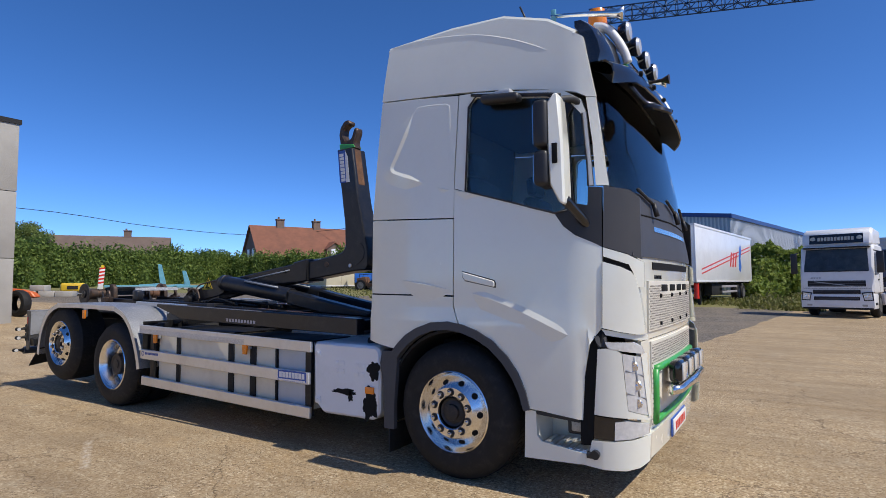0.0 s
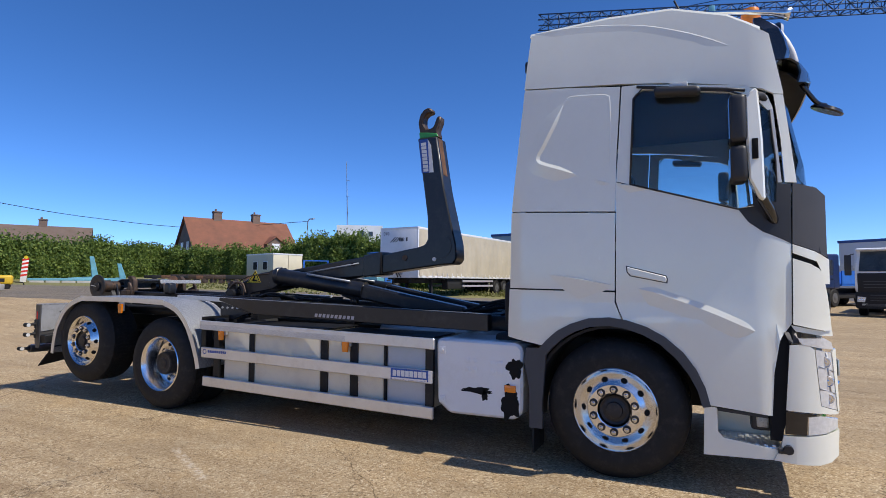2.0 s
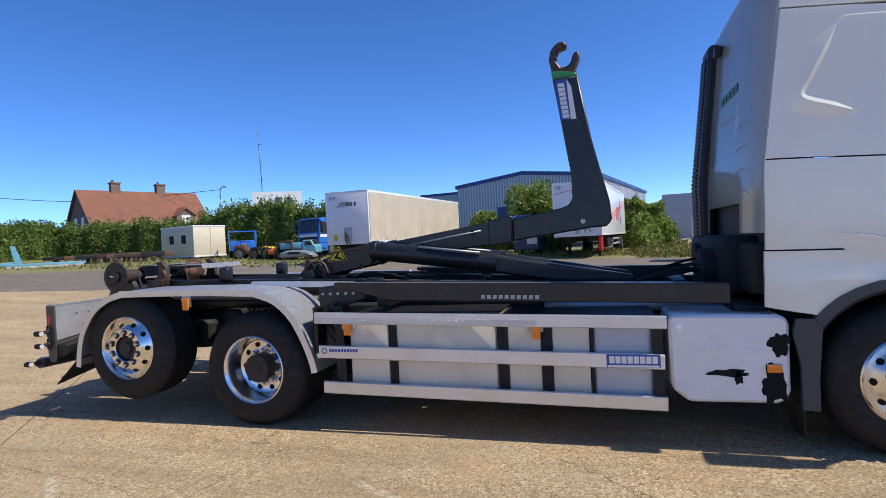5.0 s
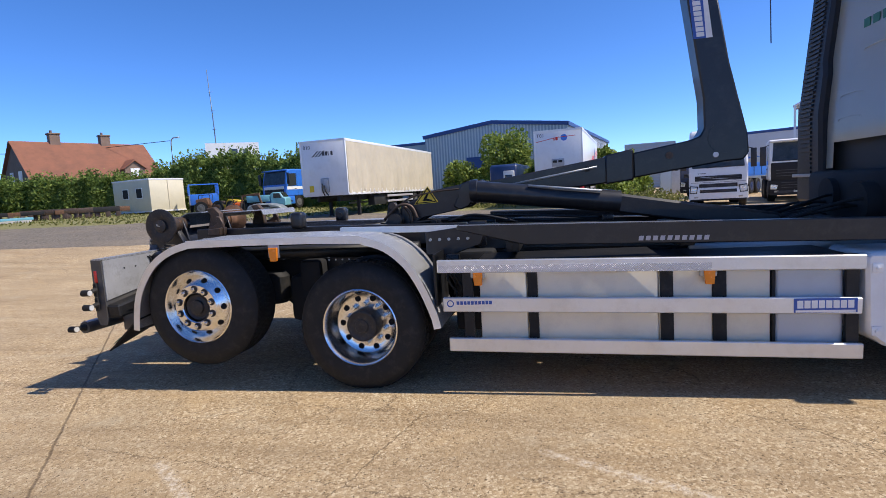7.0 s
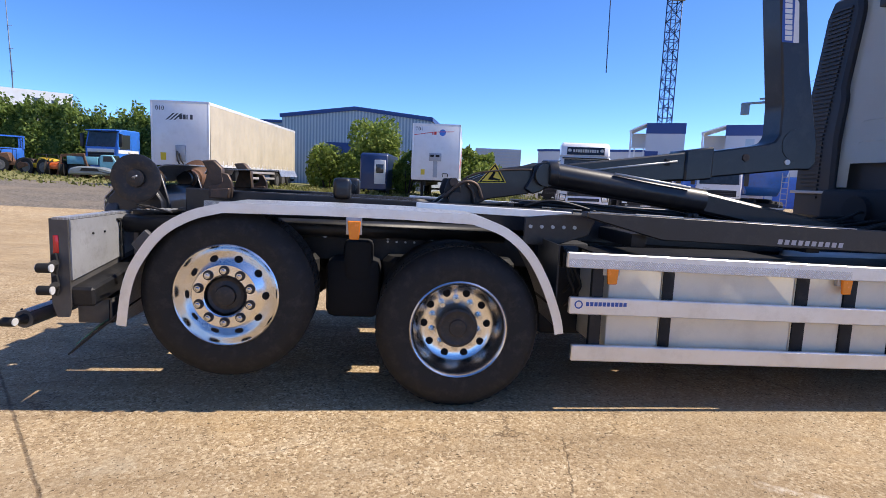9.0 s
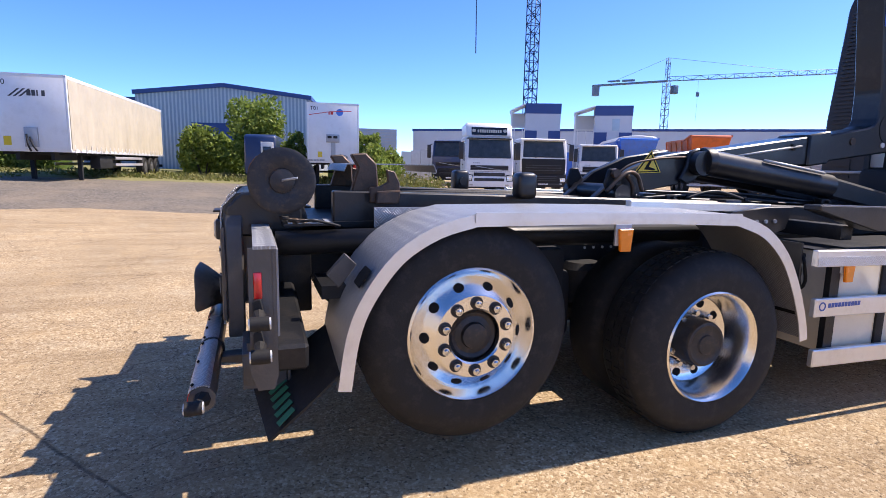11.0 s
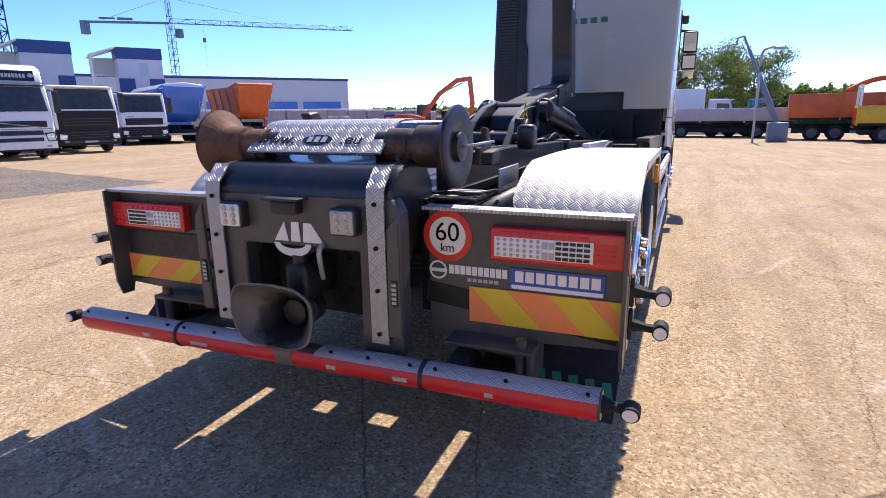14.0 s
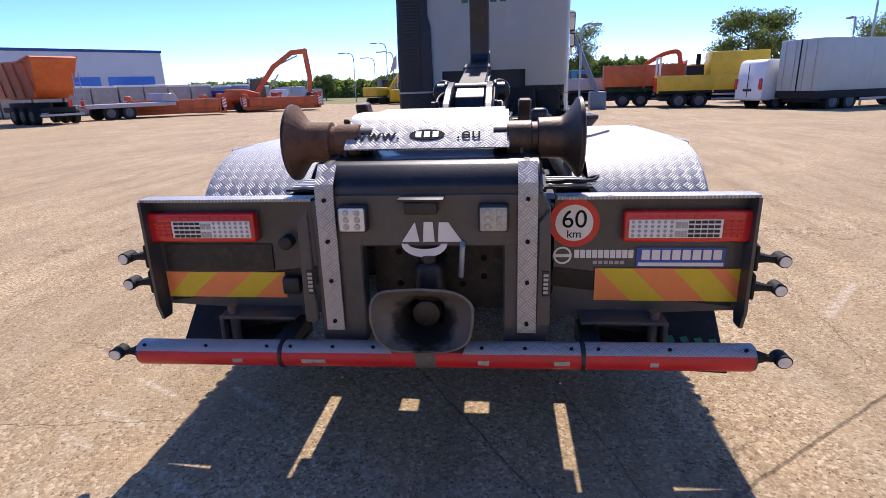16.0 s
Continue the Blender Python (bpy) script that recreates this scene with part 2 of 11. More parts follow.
M["far_dark"] = surface("dark_undercarriage", (0.011, 0.011, 0.012), 0.75, 0, 0.25, 3, 40, 0.05)
# far windscreens: the sky's reflection is put into the base colour
M["screen_far"] = surface("sky_grey_windscreen", (0.085, 0.105, 0.115), 0.06, 0, 0.35, 1.3, 20, 0.0, 1.0, (0.16, 0.17, 0.17), 0.6)
M["dark_glass"] = surface("dark_window_glass", (0.035, 0.042, 0.046), 0.08, 0, 0.1, 2, 20, 0.0, 0.6)
M["clad_white"] = surface("pale_grey_cladding", (0.58, 0.60, 0.62), 0.5, 0.1, 0.05, 0.3, 10, 0.0)
M["clad_blue"] = surface("blue_trim_cladding", (0.03, 0.07, 0.22), 0.5, 0.1, 0.06, 0.4, 10, 0.0)
M["clad_grey"] = surface("blue_grey_corrugated_sheet", (0.34, 0.40, 0.46), 0.5, 0.2, 0.08, 0.4, 10, 0.0)
M["concrete_wall"] = surface("pebbled_concrete_panel", (0.36, 0.34, 0.30), 0.85, 0, 0.15, 0.6, 30, 0.6)
M["roof_tile"] = surface("red_brown_roof_tile", (0.24, 0.095, 0.055), 0.8, 0, 0.22, 0.8, 8, 0.3)
M["roof_brown"] = surface("brown_roof_tile", (0.17, 0.12, 0.095), 0.8, 0, 0.2, 0.8, 8, 0.3)
M["brick"] = surface("brown_brick", (0.19, 0.13, 0.10), 0.85, 0, 0.2, 1.0, 10, 0.3)
M["cream_panel"] = surface("cream_cabin_panel", (0.66, 0.60, 0.44), 0.6, 0, 0.06, 0.8, 20, 0.0, 0, (0.5, 0.45, 0.33), 0.3)
M["crane_blue"] = surface("blue_crane_steel", (0.03, 0.07, 0.16), 0.5, 0.2, 0.1, 1, 10, 0.0)
M["crane_grey"] = surface("grey_crane_steel", (0.16, 0.20, 0.25), 0.5, 0.2, 0.1, 1, 10, 0.0)
M["galv"] = surface("galvanised_steel", (0.40, 0.41, 0.42), 0.5, 0.5, 0.1, 3, 40, 0.0)
M["dull_rim"] = surface("dull_grey_rim_paint", (0.13, 0.13, 0.13), 0.55, 0.2, 0.3, 6, 60, 0.05, 0, (0.05, 0.04, 0.03), 0.6)
M["wood_grey"] = surface("weathered_timber", (0.22, 0.18, 0.14), 0.85, 0, 0.25, 4, 40, 0.2)
M["block"] = surface("concrete_block", (0.40, 0.38, 0.34), 0.9, 0, 0.15, 2, 30, 0.3)


# ---- mesh helpers ----
def part(name, bm, material, parent=None, label="", sharp=0.6):
    for f in bm.faces:
        f.smooth = True
    for e in bm.edges:
        if len(e.link_faces) == 2 and e.calc_face_angle(0.0) > sharp:
            e.smooth = False
    me = bpy.data.meshes.new(name)
    bm.to_mesh(me)
    bm.free()
    me.materials.append(material)
    ob = new(name, me)
    ob.parent = parent
    return tagged(ob, label)


def thing(name, label, category, at=(0, 0, 0), turn=0.0, group="", kind=""):
    ob = new(name)
    ob.empty_display_size = 0.2
    ob.matrix_basis = pose(*at, 0, 0, turn)
    return tagged(ob, label, category, group, kind)


def B():
    return bmesh.new()


def box(bm, x0, x1, y0, y1, z0, z1, bev=0.0, seg=2):
    r = bmesh.ops.create_cube(bm, size=1.0, matrix=Matrix.Translation(((x0 + x1) / 2, (y0 + y1) / 2, (z0 + z1) / 2)) @ Matrix.Diagonal((abs(x1 - x0), abs(y1 - y0), abs(z1 - z0), 1)))
    if bev:
        es = list({e for v in r["verts"] for e in v.link_edges})
        bmesh.ops.bevel(bm, geom=es, offset=bev, segments=seg, affect="EDGES", profile=0.5)
    return bm


def beam(bm, p0, p1, w, h, bev=0.0):
    """A rectangular bar from p0 to p1: w across the level, h across the upright."""
    p0, p1 = Vector(p0), Vector(p1)
    d = p1 - p0
    q = d.to_track_quat("X", "Z")
    m = Matrix.Translation((p0 + p1) / 2) @ q.to_matrix().to_4x4() @ Matrix.Diagonal((d.length, w, h, 1))
    r = bmesh.ops.create_cube(bm, size=1.0, matrix=m)
    if bev:
        bmesh.ops.bevel(bm, geom=list({e for v in r["verts"] for e in v.link_edges}), offset=bev, segments=1, affect="EDGES")
    return bm


def cyl(bm, p0, p1, r0, r1=None, seg=18, caps=True):
    p0, p1 = Vector(p0), Vector(p1)
    d = p1 - p0
    m = Matrix.Translation((p0 + p1) / 2) @ d.to_track_quat("Z", "Y").to_matrix().to_4x4()
    bmesh.ops.create_cone(bm, cap_ends=caps, segments=seg, radius1=r0, radius2=r0 if r1 is None else r1, depth=d.length, matrix=m)
    return bm


def prism(bm, pts, plane, a, b, bev=0.0):
    """A polygon in the plane 'xz', 'yz' or 'xy', drawn out from a to b along the third axis."""
    put = {"xz": lambda p, c: (p[0], c, p[1]), "yz": lambda p, c: (c, p[0], p[1]), "xy": lambda p, c: (p[0], p[1], c)}[plane]
    va = [bm.verts.new(put(p, a)) for p in pts]
    vb = [bm.verts.new(put(p, b)) for p in pts]
    fs = [bm.faces.new(va), bm.faces.new(vb[::-1])]
    n = len(pts)
    for i in range(n):
        fs.append(bm.faces.new((va[i], vb[i], vb[(i + 1) % n], va[(i + 1) % n])))
    bmesh.ops.recalc_face_normals(bm, faces=fs)
    if bev:
        es = list({e for f in fs for e in f.edges})
        bmesh.ops.bevel(bm, geom=es, offset=bev, segments=1, affect="EDGES")
    return bm


def lathe(bm, prof, at, seg=40, axis="y", sign=1, caps=(True, True)):
    """Turns a profile of (radius, along) about an axis through at."""
    rings = []
    for r, a in prof:
        ring = []
        for i in range(seg):
            t = 2 * math.pi * i / seg
            c, s = r * math.cos(t), r * math.sin(t)
            p = {"y": (c, sign * a, s), "x": (sign * a, c, s), "z": (c, s, sign * a)}[axis]
            ring.append(bm.verts.new(Vector(at) + Vector(p)))
        rings.append(ring)
    fs = []
    for ra, rb in zip(rings, rings[1:]):
        for i in range(seg):
            j = (i + 1) % seg
            fs.append(bm.faces.new((ra[i], ra[j], rb[j], rb[i])))
    for ring, closed in zip((rings[0], rings[-1]), caps):
        if closed:
            fs.append(bm.faces.new(ring))
    bmesh.ops.recalc_face_normals(bm, faces=fs)
    return bm


def tube(bm, pts, r, seg=8, radii=None):
    """A round bar swept along points."""
    pts = [Vector(p) for p in pts]
    rings = []
    for i, p in enumerate(pts):
        d = (pts[min(i + 1, len(pts) - 1)] - pts[max(i - 1, 0)]).normalized()
        q = d.to_track_quat("Z", "Y")
        rr = radii[i] if radii else r
        rings.append([bm.verts.new(p + q @ Vector((rr * math.cos(2 * math.pi * k / seg), rr * math.sin(2 * math.pi * k / seg), 0))) for k in range(seg)])
    for ra, rb in zip(rings, rings[1:]):
        for k in range(seg):
            j = (k + 1) % seg
            bm.faces.new((ra[k], ra[j], rb[j], rb[k]))
    bm.faces.new(rings[0][::-1])
    bm.faces.new(rings[-1])
    return bm


def bent(pts, n=6):
    """A smooth line through points."""
    pts = [Vector(p) for p in pts]
    out = []
    for i in range(len(pts) - 1):
        p0, p1, p2, p3 = pts[max(i - 1, 0)], pts[i], pts[i + 1], pts[min(i + 2, len(pts) - 1)]
        for k in range(n):
            t = k / n
            out.append(0.5 * ((2 * p1) + (p2 - p0) * t + (2 * p0 - 5 * p1 + 4 * p2 - p3) * t * t + (3 * p1 - p0 - 3 * p2 + p3) * t ** 3))
    return out + [pts[-1]]


def lerp(tab, x):
    """A straight-line table of (x, value)."""
    if x <= tab[0][0]:
        return tab[0][1]
    for (a, va), (b, vb) in zip(tab, tab[1:]):
        if x <= b:
            return va + (vb - va) * (x - a) / (b - a)
    return tab[-1][1]


def sheet(bm, prof, y0, y1, thick, ny=1, plane="xz"):
    """A plate of even thickness bent along a profile in xz, from y0 to y1, with UV in metres."""
    prof = [Vector((p[0], 0, p[1])) for p in prof]
    uvl = bm.loops.layers.uv.verify()
    dist = [0.0]
    for a, b in zip(prof, prof[1:]):
        dist.append(dist[-1] + (b - a).length)
    normals = []
    for i in range(len(prof)):
        d = (prof[min(i + 1, len(prof) - 1)] - prof[max(i - 1, 0)]).normalized()
        normals.append(Vector((-d.z, 0, d.x)))
    ys = [y0 + (y1 - y0) * k / ny for k in range(ny + 1)]
    top = [[bm.verts.new(p + Vector((0, y, 0))) for y in ys] for p in prof]
    low = [[bm.verts.new(p - n * thick + Vector((0, y, 0))) for y in ys] for p, n in zip(prof, normals)]
    uvs = {}
    for i in range(len(prof)):
        for k, y in enumerate(ys):
            uvs[top[i][k]] = uvs[low[i][k]] = (dist[i], y)
    fs = []
    n = len(prof)
    for i in range(n - 1):
        for k in range(ny):
            fs.append(bm.faces.new((top[i][k], top[i + 1][k], top[i + 1][k + 1], top[i][k + 1])))
            fs.append(bm.faces.new((low[i][k], low[i][k + 1], low[i + 1][k + 1], low[i + 1][k])))
        fs.append(bm.faces.new((top[i][0], low[i][0], low[i + 1][0], top[i + 1][0])))
        fs.append(bm.faces.new((top[i][-1], top[i + 1][-1], low[i + 1][-1], low[i][-1])))
    for i in (0, n - 1):
        for k in range(ny):
            fs.append(bm.faces.new((top[i][k], top[i][k + 1], low[i][k + 1], low[i][k])))
    bmesh.ops.recalc_face_normals(bm, faces=fs)
    for f in fs:
        for l in f.loops:
            l[uvl].uv = uvs[l.vert]
    return bm


def flat_uv(bm, axes):
    """UV in metres from two of the axes."""
    uvl = bm.loops.layers.uv.verify()
    for f in bm.faces:
        for l in f.loops:
            l[uvl].uv = (l.vert.co[axes[0]], l.vert.co[axes[1]])
    return bm


def wobble(bm, amount, scale, seed=0):
    for v in bm.verts:
        v.co += noise.noise_vector(v.co * scale + Vector((seed, seed * 2, 0))) * amount
    return bm


def letters(name, body, size, m, material, parent=None, label=""):
    """Raised print in the built-in font; m: its pose, reading along x with y up."""
    c = bpy.data.curves.new(name, "FONT")
    c.body, c.size, c.extrude = body, size, 0.0008
    c.align_x, c.align_y = "CENTER", "CENTER"
    c.materials.append(material)
    ob = new(name, c)
    ob.parent = parent
    ob.matrix_basis = m
    return tagged(ob, label)


# ---- the lie of the land ----
def gz(x, y):
    r = math.hypot(x + 3, y)
    s = min(max((r - 8) / 14, 0), 1)
    s = s * s * (3 - 2 * s)
    return s * ((-0.028 if x < 0 else -0.012) * max(min(x, 60), -90) + 0.006 * max(min(y, 90), -60))


def spaced(limit, near, n):
    """Places from -limit to limit that lie close together near 0."""
    k = 3.2
    return [limit * math.sinh(k * (2 * i / n - 1)) / math.sinh(k) for i in range(n + 1)]


CRACKS = [(-14.0, 7.55, -3.6, -6.05, 0.008, 0.04), (-6.40, 0.20, -7.5, -0.5, 0.005, 0.08), (-7.14, 2.6, -7.0, 1.3, 0.003, 0.12), (-7.75, -0.95, -6.3, -0.5, 0.003, 0.1), (-4.2, -1.6, -4.9, -4.6, 0.004, 0.15), (-2.2, -1.5, 1.5, -4.6, 0.004, 0.2), (-6.6, -2.2, -1.0, -3.1, 0.003, 0.25), (-12.5, 3.5, -8.3, 8.5, 0.008, 0.1), (2.0, -1.0, 9.0, -3.5, 0.006, 0.2)]
PALE_STREAKS = [(-6.62, 1.73, -6.78, 1.42, 0.016, 0.02), (-6.94, 1.72, -7.04, 1.44, 0.018, 0.02), (-7.14, 1.77, -7.23, 1.56, 0.018, 0.02), (-7.33, 1.21, -7.50, 0.90, 0.022, 0.03), (-6.68, 1.14, -6.88, 0.84, 0.02, 0.03), (-5.6, -2.4, -5.0, -2.9, 0.03, 0.03), (-3.4, -2.1, -2.6, -2.5, 0.03, 0.03)]


def ground_material():
    m = bpy.data.materials.new("yard_ground")
    nt, nn, ll, p = nodes_of(m)
    geo = nn.new("ShaderNodeNewGeometry")
    sep = nn.new("ShaderNodeSeparateXYZ")
    ll.new(geo.outputs["Position"], sep.inputs[0])
    x, y = sep.outputs[0], sep.outputs[1]

    def tex(kind, scale, **kw):
        n = nn.new(kind)
        n.inputs["Scale"].default_value = scale
        for k, v in kw.items():
            n.inputs[k].default_value = v
        ll.new(geo.outputs["Position"], n.inputs["Vector"])
        return n
    warp = tex("ShaderNodeTexNoise", 0.35, Detail=6.0, Roughness=0.6)
    w = math_node(nt, "MULTIPLY_ADD", warp.outputs["Fac"], 2.4, -1.2)
    # exposed-aggregate concrete
    # the stones are uneven: every cell pattern is read through a fine wobble
    jog = tex("ShaderNodeTexNoise", 70.0, Detail=4.0, Roughness=0.7)
    jog_in = nn.new("ShaderNodeVectorMath")
    jog_in.operation = "MULTIPLY_ADD"
    jog_in.inputs[1].default_value = (0.040, 0.040, 0.0)
    ll.new(jog.outputs["Color"], jog_in.inputs[0])
    ll.new(geo.outputs["Position"], jog_in.inputs[2])

    def cells(scale):
        n = tex("ShaderNodeTexVoronoi", scale)
        ll.new(jog_in.outputs[0], n.inputs["Vector"])
        return n
    peb = cells(82.0)
    peb2 = cells(40.0)
    clump = tex("ShaderNodeTexNoise", 24.0, Detail=6.0, Roughness=0.8)
    sand = tex("ShaderNodeTexNoise", 190.0, Detail=3.0)
    stain = tex("ShaderNodeTexNoise", 0.42, Detail=9.0, Roughness=0.68)
    stain2 = tex("ShaderNodeTexNoise", 1.9, Detail=9.0, Roughness=0.72)
    stain3 = tex("ShaderNodeTexNoise", 6.5, Detail=7.0, Roughness=0.75)
    tone = ramp(nt, peb.outputs["Color"], [(0.10, (0.16, 0.108, 0.062)), (0.32, (0.36, 0.258, 0.156)), (0.62, (0.49, 0.372, 0.238)), (0.90, (0.80, 0.69, 0.52))])
    tone = mix_rgb(nt, ramp(nt, peb2.outputs["Distance"], [(0.0, (0.5,) * 3), (0.20, (0.0,) * 3)]), tone, (0.30, 0.17, 0.08))
    tone = mix_rgb(nt, math_node(nt, "MULTIPLY_ADD", sand.outputs["Fac"], 0.3, 0.02), tone, (0.46, 0.335, 0.205))
    tone = mix_rgb(nt, ramp(nt, clump.outputs["Fac"], [(0.28, (0.55,) * 3), (0.44, (0.0,) * 3)]), tone, (0.20, 0.13, 0.07))
    tone = mix_rgb(nt, ramp(nt, clump.outputs["Fac"], [(0.56, (0.0,) * 3), (0.72, (0.5,) * 3)]), tone, (0.70, 0.55, 0.37))
    tone = mix_rgb(nt, ramp(nt, stain.outputs["Fac"], [(0.40, (0.55,) * 3), (0.60, (0.0,) * 3)]), tone, (0.31, 0.235, 0.155))
    tone = mix_rgb(nt, ramp(nt, stain2.outputs["Fac"], [(0.52, (0.0,) * 3), (0.74, (0.45,) * 3)]), tone, (0.55, 0.38, 0.20))
    tone = mix_rgb(nt, ramp(nt, stain2.outputs["Fac"], [(0.28, (0.45,) * 3), (0.44, (0.0,) * 3)]), tone, (0.50, 0.45, 0.36))
    tone = mix_rgb(nt, ramp(nt, stain3.outputs["Fac"], [(0.62, (0.0,) * 3), (0.76, (0.5,) * 3)]), tone, (0.17, 0.115, 0.07))
    drag = nn.new("ShaderNodeMapping")
    drag.inputs["Scale"].default_value = (0.35, 2.6, 1.0)
    drag.inputs["Rotation"].default_value = (0, 0, radians(24))
    ll.new(geo.outputs["Position"], drag.inputs["Vector"])
    sweep = tex("ShaderNodeTexNoise", 1.1, Detail=8.0, Roughness=0.7)
    ll.new(drag.outputs[0], sweep.inputs["Vector"])
    tone = mix_rgb(nt, ramp(nt, sweep.outputs["Fac"], [(0.36, (0.40,) * 3), (0.50, (0.0,) * 3)]), tone, (0.215, 0.15, 0.09))
    tone = mix_rgb(nt, ramp(nt, sweep.outputs["Fac"], [(0.54, (0.0,) * 3), (0.70, (0.35,) * 3)]), tone, (0.56, 0.46, 0.33))
    tone = mix_rgb(nt, 1.0, tone, (0.94, 0.925, 0.85), "MULTIPLY")
    # open pits between the stones, and a broken net of hairline cracks
    pit = cells(60.0)
    tone = mix_rgb(nt, math_node(nt, "MULTIPLY", ramp(nt, pit.outputs["Color"], [(0.26, (0.85,) * 3), (0.33, (0.0,) * 3)]), ramp(nt, pit.outputs["Distance"], [(0.22, (1.0,) * 3), (0.38, (0.0,) * 3)])), tone, (0.055, 0.034, 0.02))
    bent_pos = nn.new("ShaderNodeVectorMath")
    bent_pos.operation = "ADD"
    shake = tex("ShaderNodeTexNoise", 2.2, Detail=7.0, Roughness=0.7)
    shift = nn.new("ShaderNodeVectorMath")
    shift.operation = "SCALE"
    shift.inputs["Scale"].default_value = 0.55
    ll.new(shake.outputs["Color"], shift.inputs[0])
    ll.new(geo.outputs["Position"], bent_pos.inputs[0])
    ll.new(shift.outputs[0], bent_pos.inputs[1])
    net = tex("ShaderNodeTexVoronoi", 0.85)
    net.feature = "DISTANCE_TO_EDGE"
    ll.new(bent_pos.outputs[0], net.inputs["Vector"])
    broken = tex("ShaderNodeTexNoise", 0.8, Detail=6.0, Roughness=0.7)
    hair = math_node(nt, "MULTIPLY", ramp(nt, net.outputs["Distance"], [(0.001, (0.85,) * 3), (0.0065, (0.0,) * 3)]), ramp(nt, broken.outputs["Fac"], [(0.44, (0.0,) * 3), (0.56, (1.0,) * 3)]))
    tone = mix_rgb(nt, hair, tone, (0.07, 0.045, 0.028))
    # joints, cracks and pale streaks in the concrete
    rag = tex("ShaderNodeTexNoise", 3.5, Detail=6.0, Roughness=0.7)
    rag_fine = tex("ShaderNodeTexNoise", 17.0, Detail=4.0, Roughness=0.7)

    def streak(x0, y0, x1, y1, width, bend):
        """How near a ragged line from one place to another lies, from 0 to 1."""
        dx, dy = x1 - x0, y1 - y0
        ln = math.hypot(dx, dy)
        along = math_node(nt, "ADD", math_node(nt, "MULTIPLY", x, dx / ln), math_node(nt, "MULTIPLY_ADD", y, dy / ln, -(x0 * dx + y0 * dy) / ln))
        across = math_node(nt, "ADD", math_node(nt, "MULTIPLY", x, -dy / ln), math_node(nt, "MULTIPLY_ADD", y, dx / ln, (x0 * dy - y0 * dx) / ln))
        across = math_node(nt, "ADD", across, math_node(nt, "MULTIPLY_ADD", rag.outputs["Fac"], bend, -bend / 2))
        across = math_node(nt, "ADD", across, math_node(nt, "MULTIPLY_ADD", rag_fine.outputs["Fac"], bend * 0.2 + 0.01, -bend * 0.1 - 0.005))
        over = math_node(nt, "MAXIMUM", math_node(nt, "MAXIMUM", math_node(nt, "MULTIPLY", along, -1.0), math_node(nt, "SUBTRACT", along, ln)), 0.0)
        d = math_node(nt, "ADD", math_node(nt, "ABSOLUTE", across), over)
        n = nn.new("ShaderNodeMapRange")
        n.inputs["From Min"].default_value = width * 1.6
        n.inputs["From Max"].default_value = width * 0.5
        ll.new(d, n.inputs["Value"])
        return n.outputs[0]
    dark = None
    for seg in CRACKS:
        f = streak(*seg)
        dark = f if dark is None else math_node(nt, "MAXIMUM", dark, f)
    pale = None
    for seg in PALE_STREAKS:
        f = streak(*seg)
        pale = f if pale is None else math_node(nt, "MAXIMUM", pale, f)
    tone = mix_rgb(nt, math_node(nt, "MULTIPLY", pale, ramp(nt, clump.outputs["Fac"], [(0.44, (0.0,) * 3), (0.60, (0.6,) * 3)])), tone, (0.66, 0.59, 0.49))
    tone = mix_rgb(nt, math_node(nt, "MULTIPLY", dark, math_node(nt, "MULTIPLY_ADD", rag_fine.outputs["Fac"], 1.2, 0.0)), tone, (0.075, 0.05, 0.032))
    # old grey asphalt and gravel
    grit = tex("ShaderNodeTexVoronoi", 26.0)
    patch = tex("ShaderNodeTexNoise", 0.5, Detail=8.0, Roughness=0.65)
    asph = ramp(nt, grit.outputs["Color"], [(0.0, (0.055, 0.048, 0.04)), (1.0, (0.27, 0.235, 0.19))])
    asph = mix_rgb(nt, ramp(nt, patch.outputs["Fac"], [(0.45, (0.0,) * 3), (0.7, (0.7,) * 3)]), asph, (0.26, 0.21, 0.15))
    # rough grass
    blades = tex("ShaderNodeTexNoise", 9.0, Detail=8.0, Roughness=0.8)
    gras = ramp(nt, blades.outputs["Fac"], [(0.35, (0.12, 0.13, 0.04)), (0.5, (0.20, 0.19, 0.075)), (0.7, (0.33, 0.28, 0.15))])
    # where asphalt begins: north of a bent line, west of the lane to the trucks
    fx = math_node(nt, "MULTIPLY_ADD", math_node(nt, "ABSOLUTE", math_node(nt, "ADD", x, 11.0)), -0.24, 12.3)
    fx2 = math_node(nt, "MULTIPLY_ADD", math_node(nt, "ADD", x, 11.0), 0.42, 12.3)
    north = math_node(nt, "SUBTRACT", math_node(nt, "MULTIPLY_ADD", w, 0.35, y), math_node(nt, "MINIMUM", math_node(nt, "MAXIMUM", fx, 9.2), math_node(nt, "MAXIMUM", fx2, 6.0)))
    west = math_node(nt, "SUBTRACT", math_node(nt, "MULTIPLY_ADD", y, 0.13, -0.9), math_node(nt, "MULTIPLY_ADD", w, 0.3, x))
    is_asph = math_node(nt, "MULTIPLY", math_node(nt, "GREATER_THAN", north, 0.0), math_node(nt, "GREATER_THAN", west, 0.0))
    g = math_node(nt, "MINIMUM", math_node(nt, "MULTIPLY_ADD", x, 0.55, 33.0), 24.5)
    is_gras = math_node(nt, "MULTIPLY", math_node(nt, "GREATER_THAN", math_node(nt, "MULTIPLY_ADD", w, 1.6, y), math_node(nt, "MAXIMUM", g, 10.0)), math_node(nt, "LESS_THAN", math_node(nt, "MULTIPLY_ADD", w, 0.8, x), 3.0))
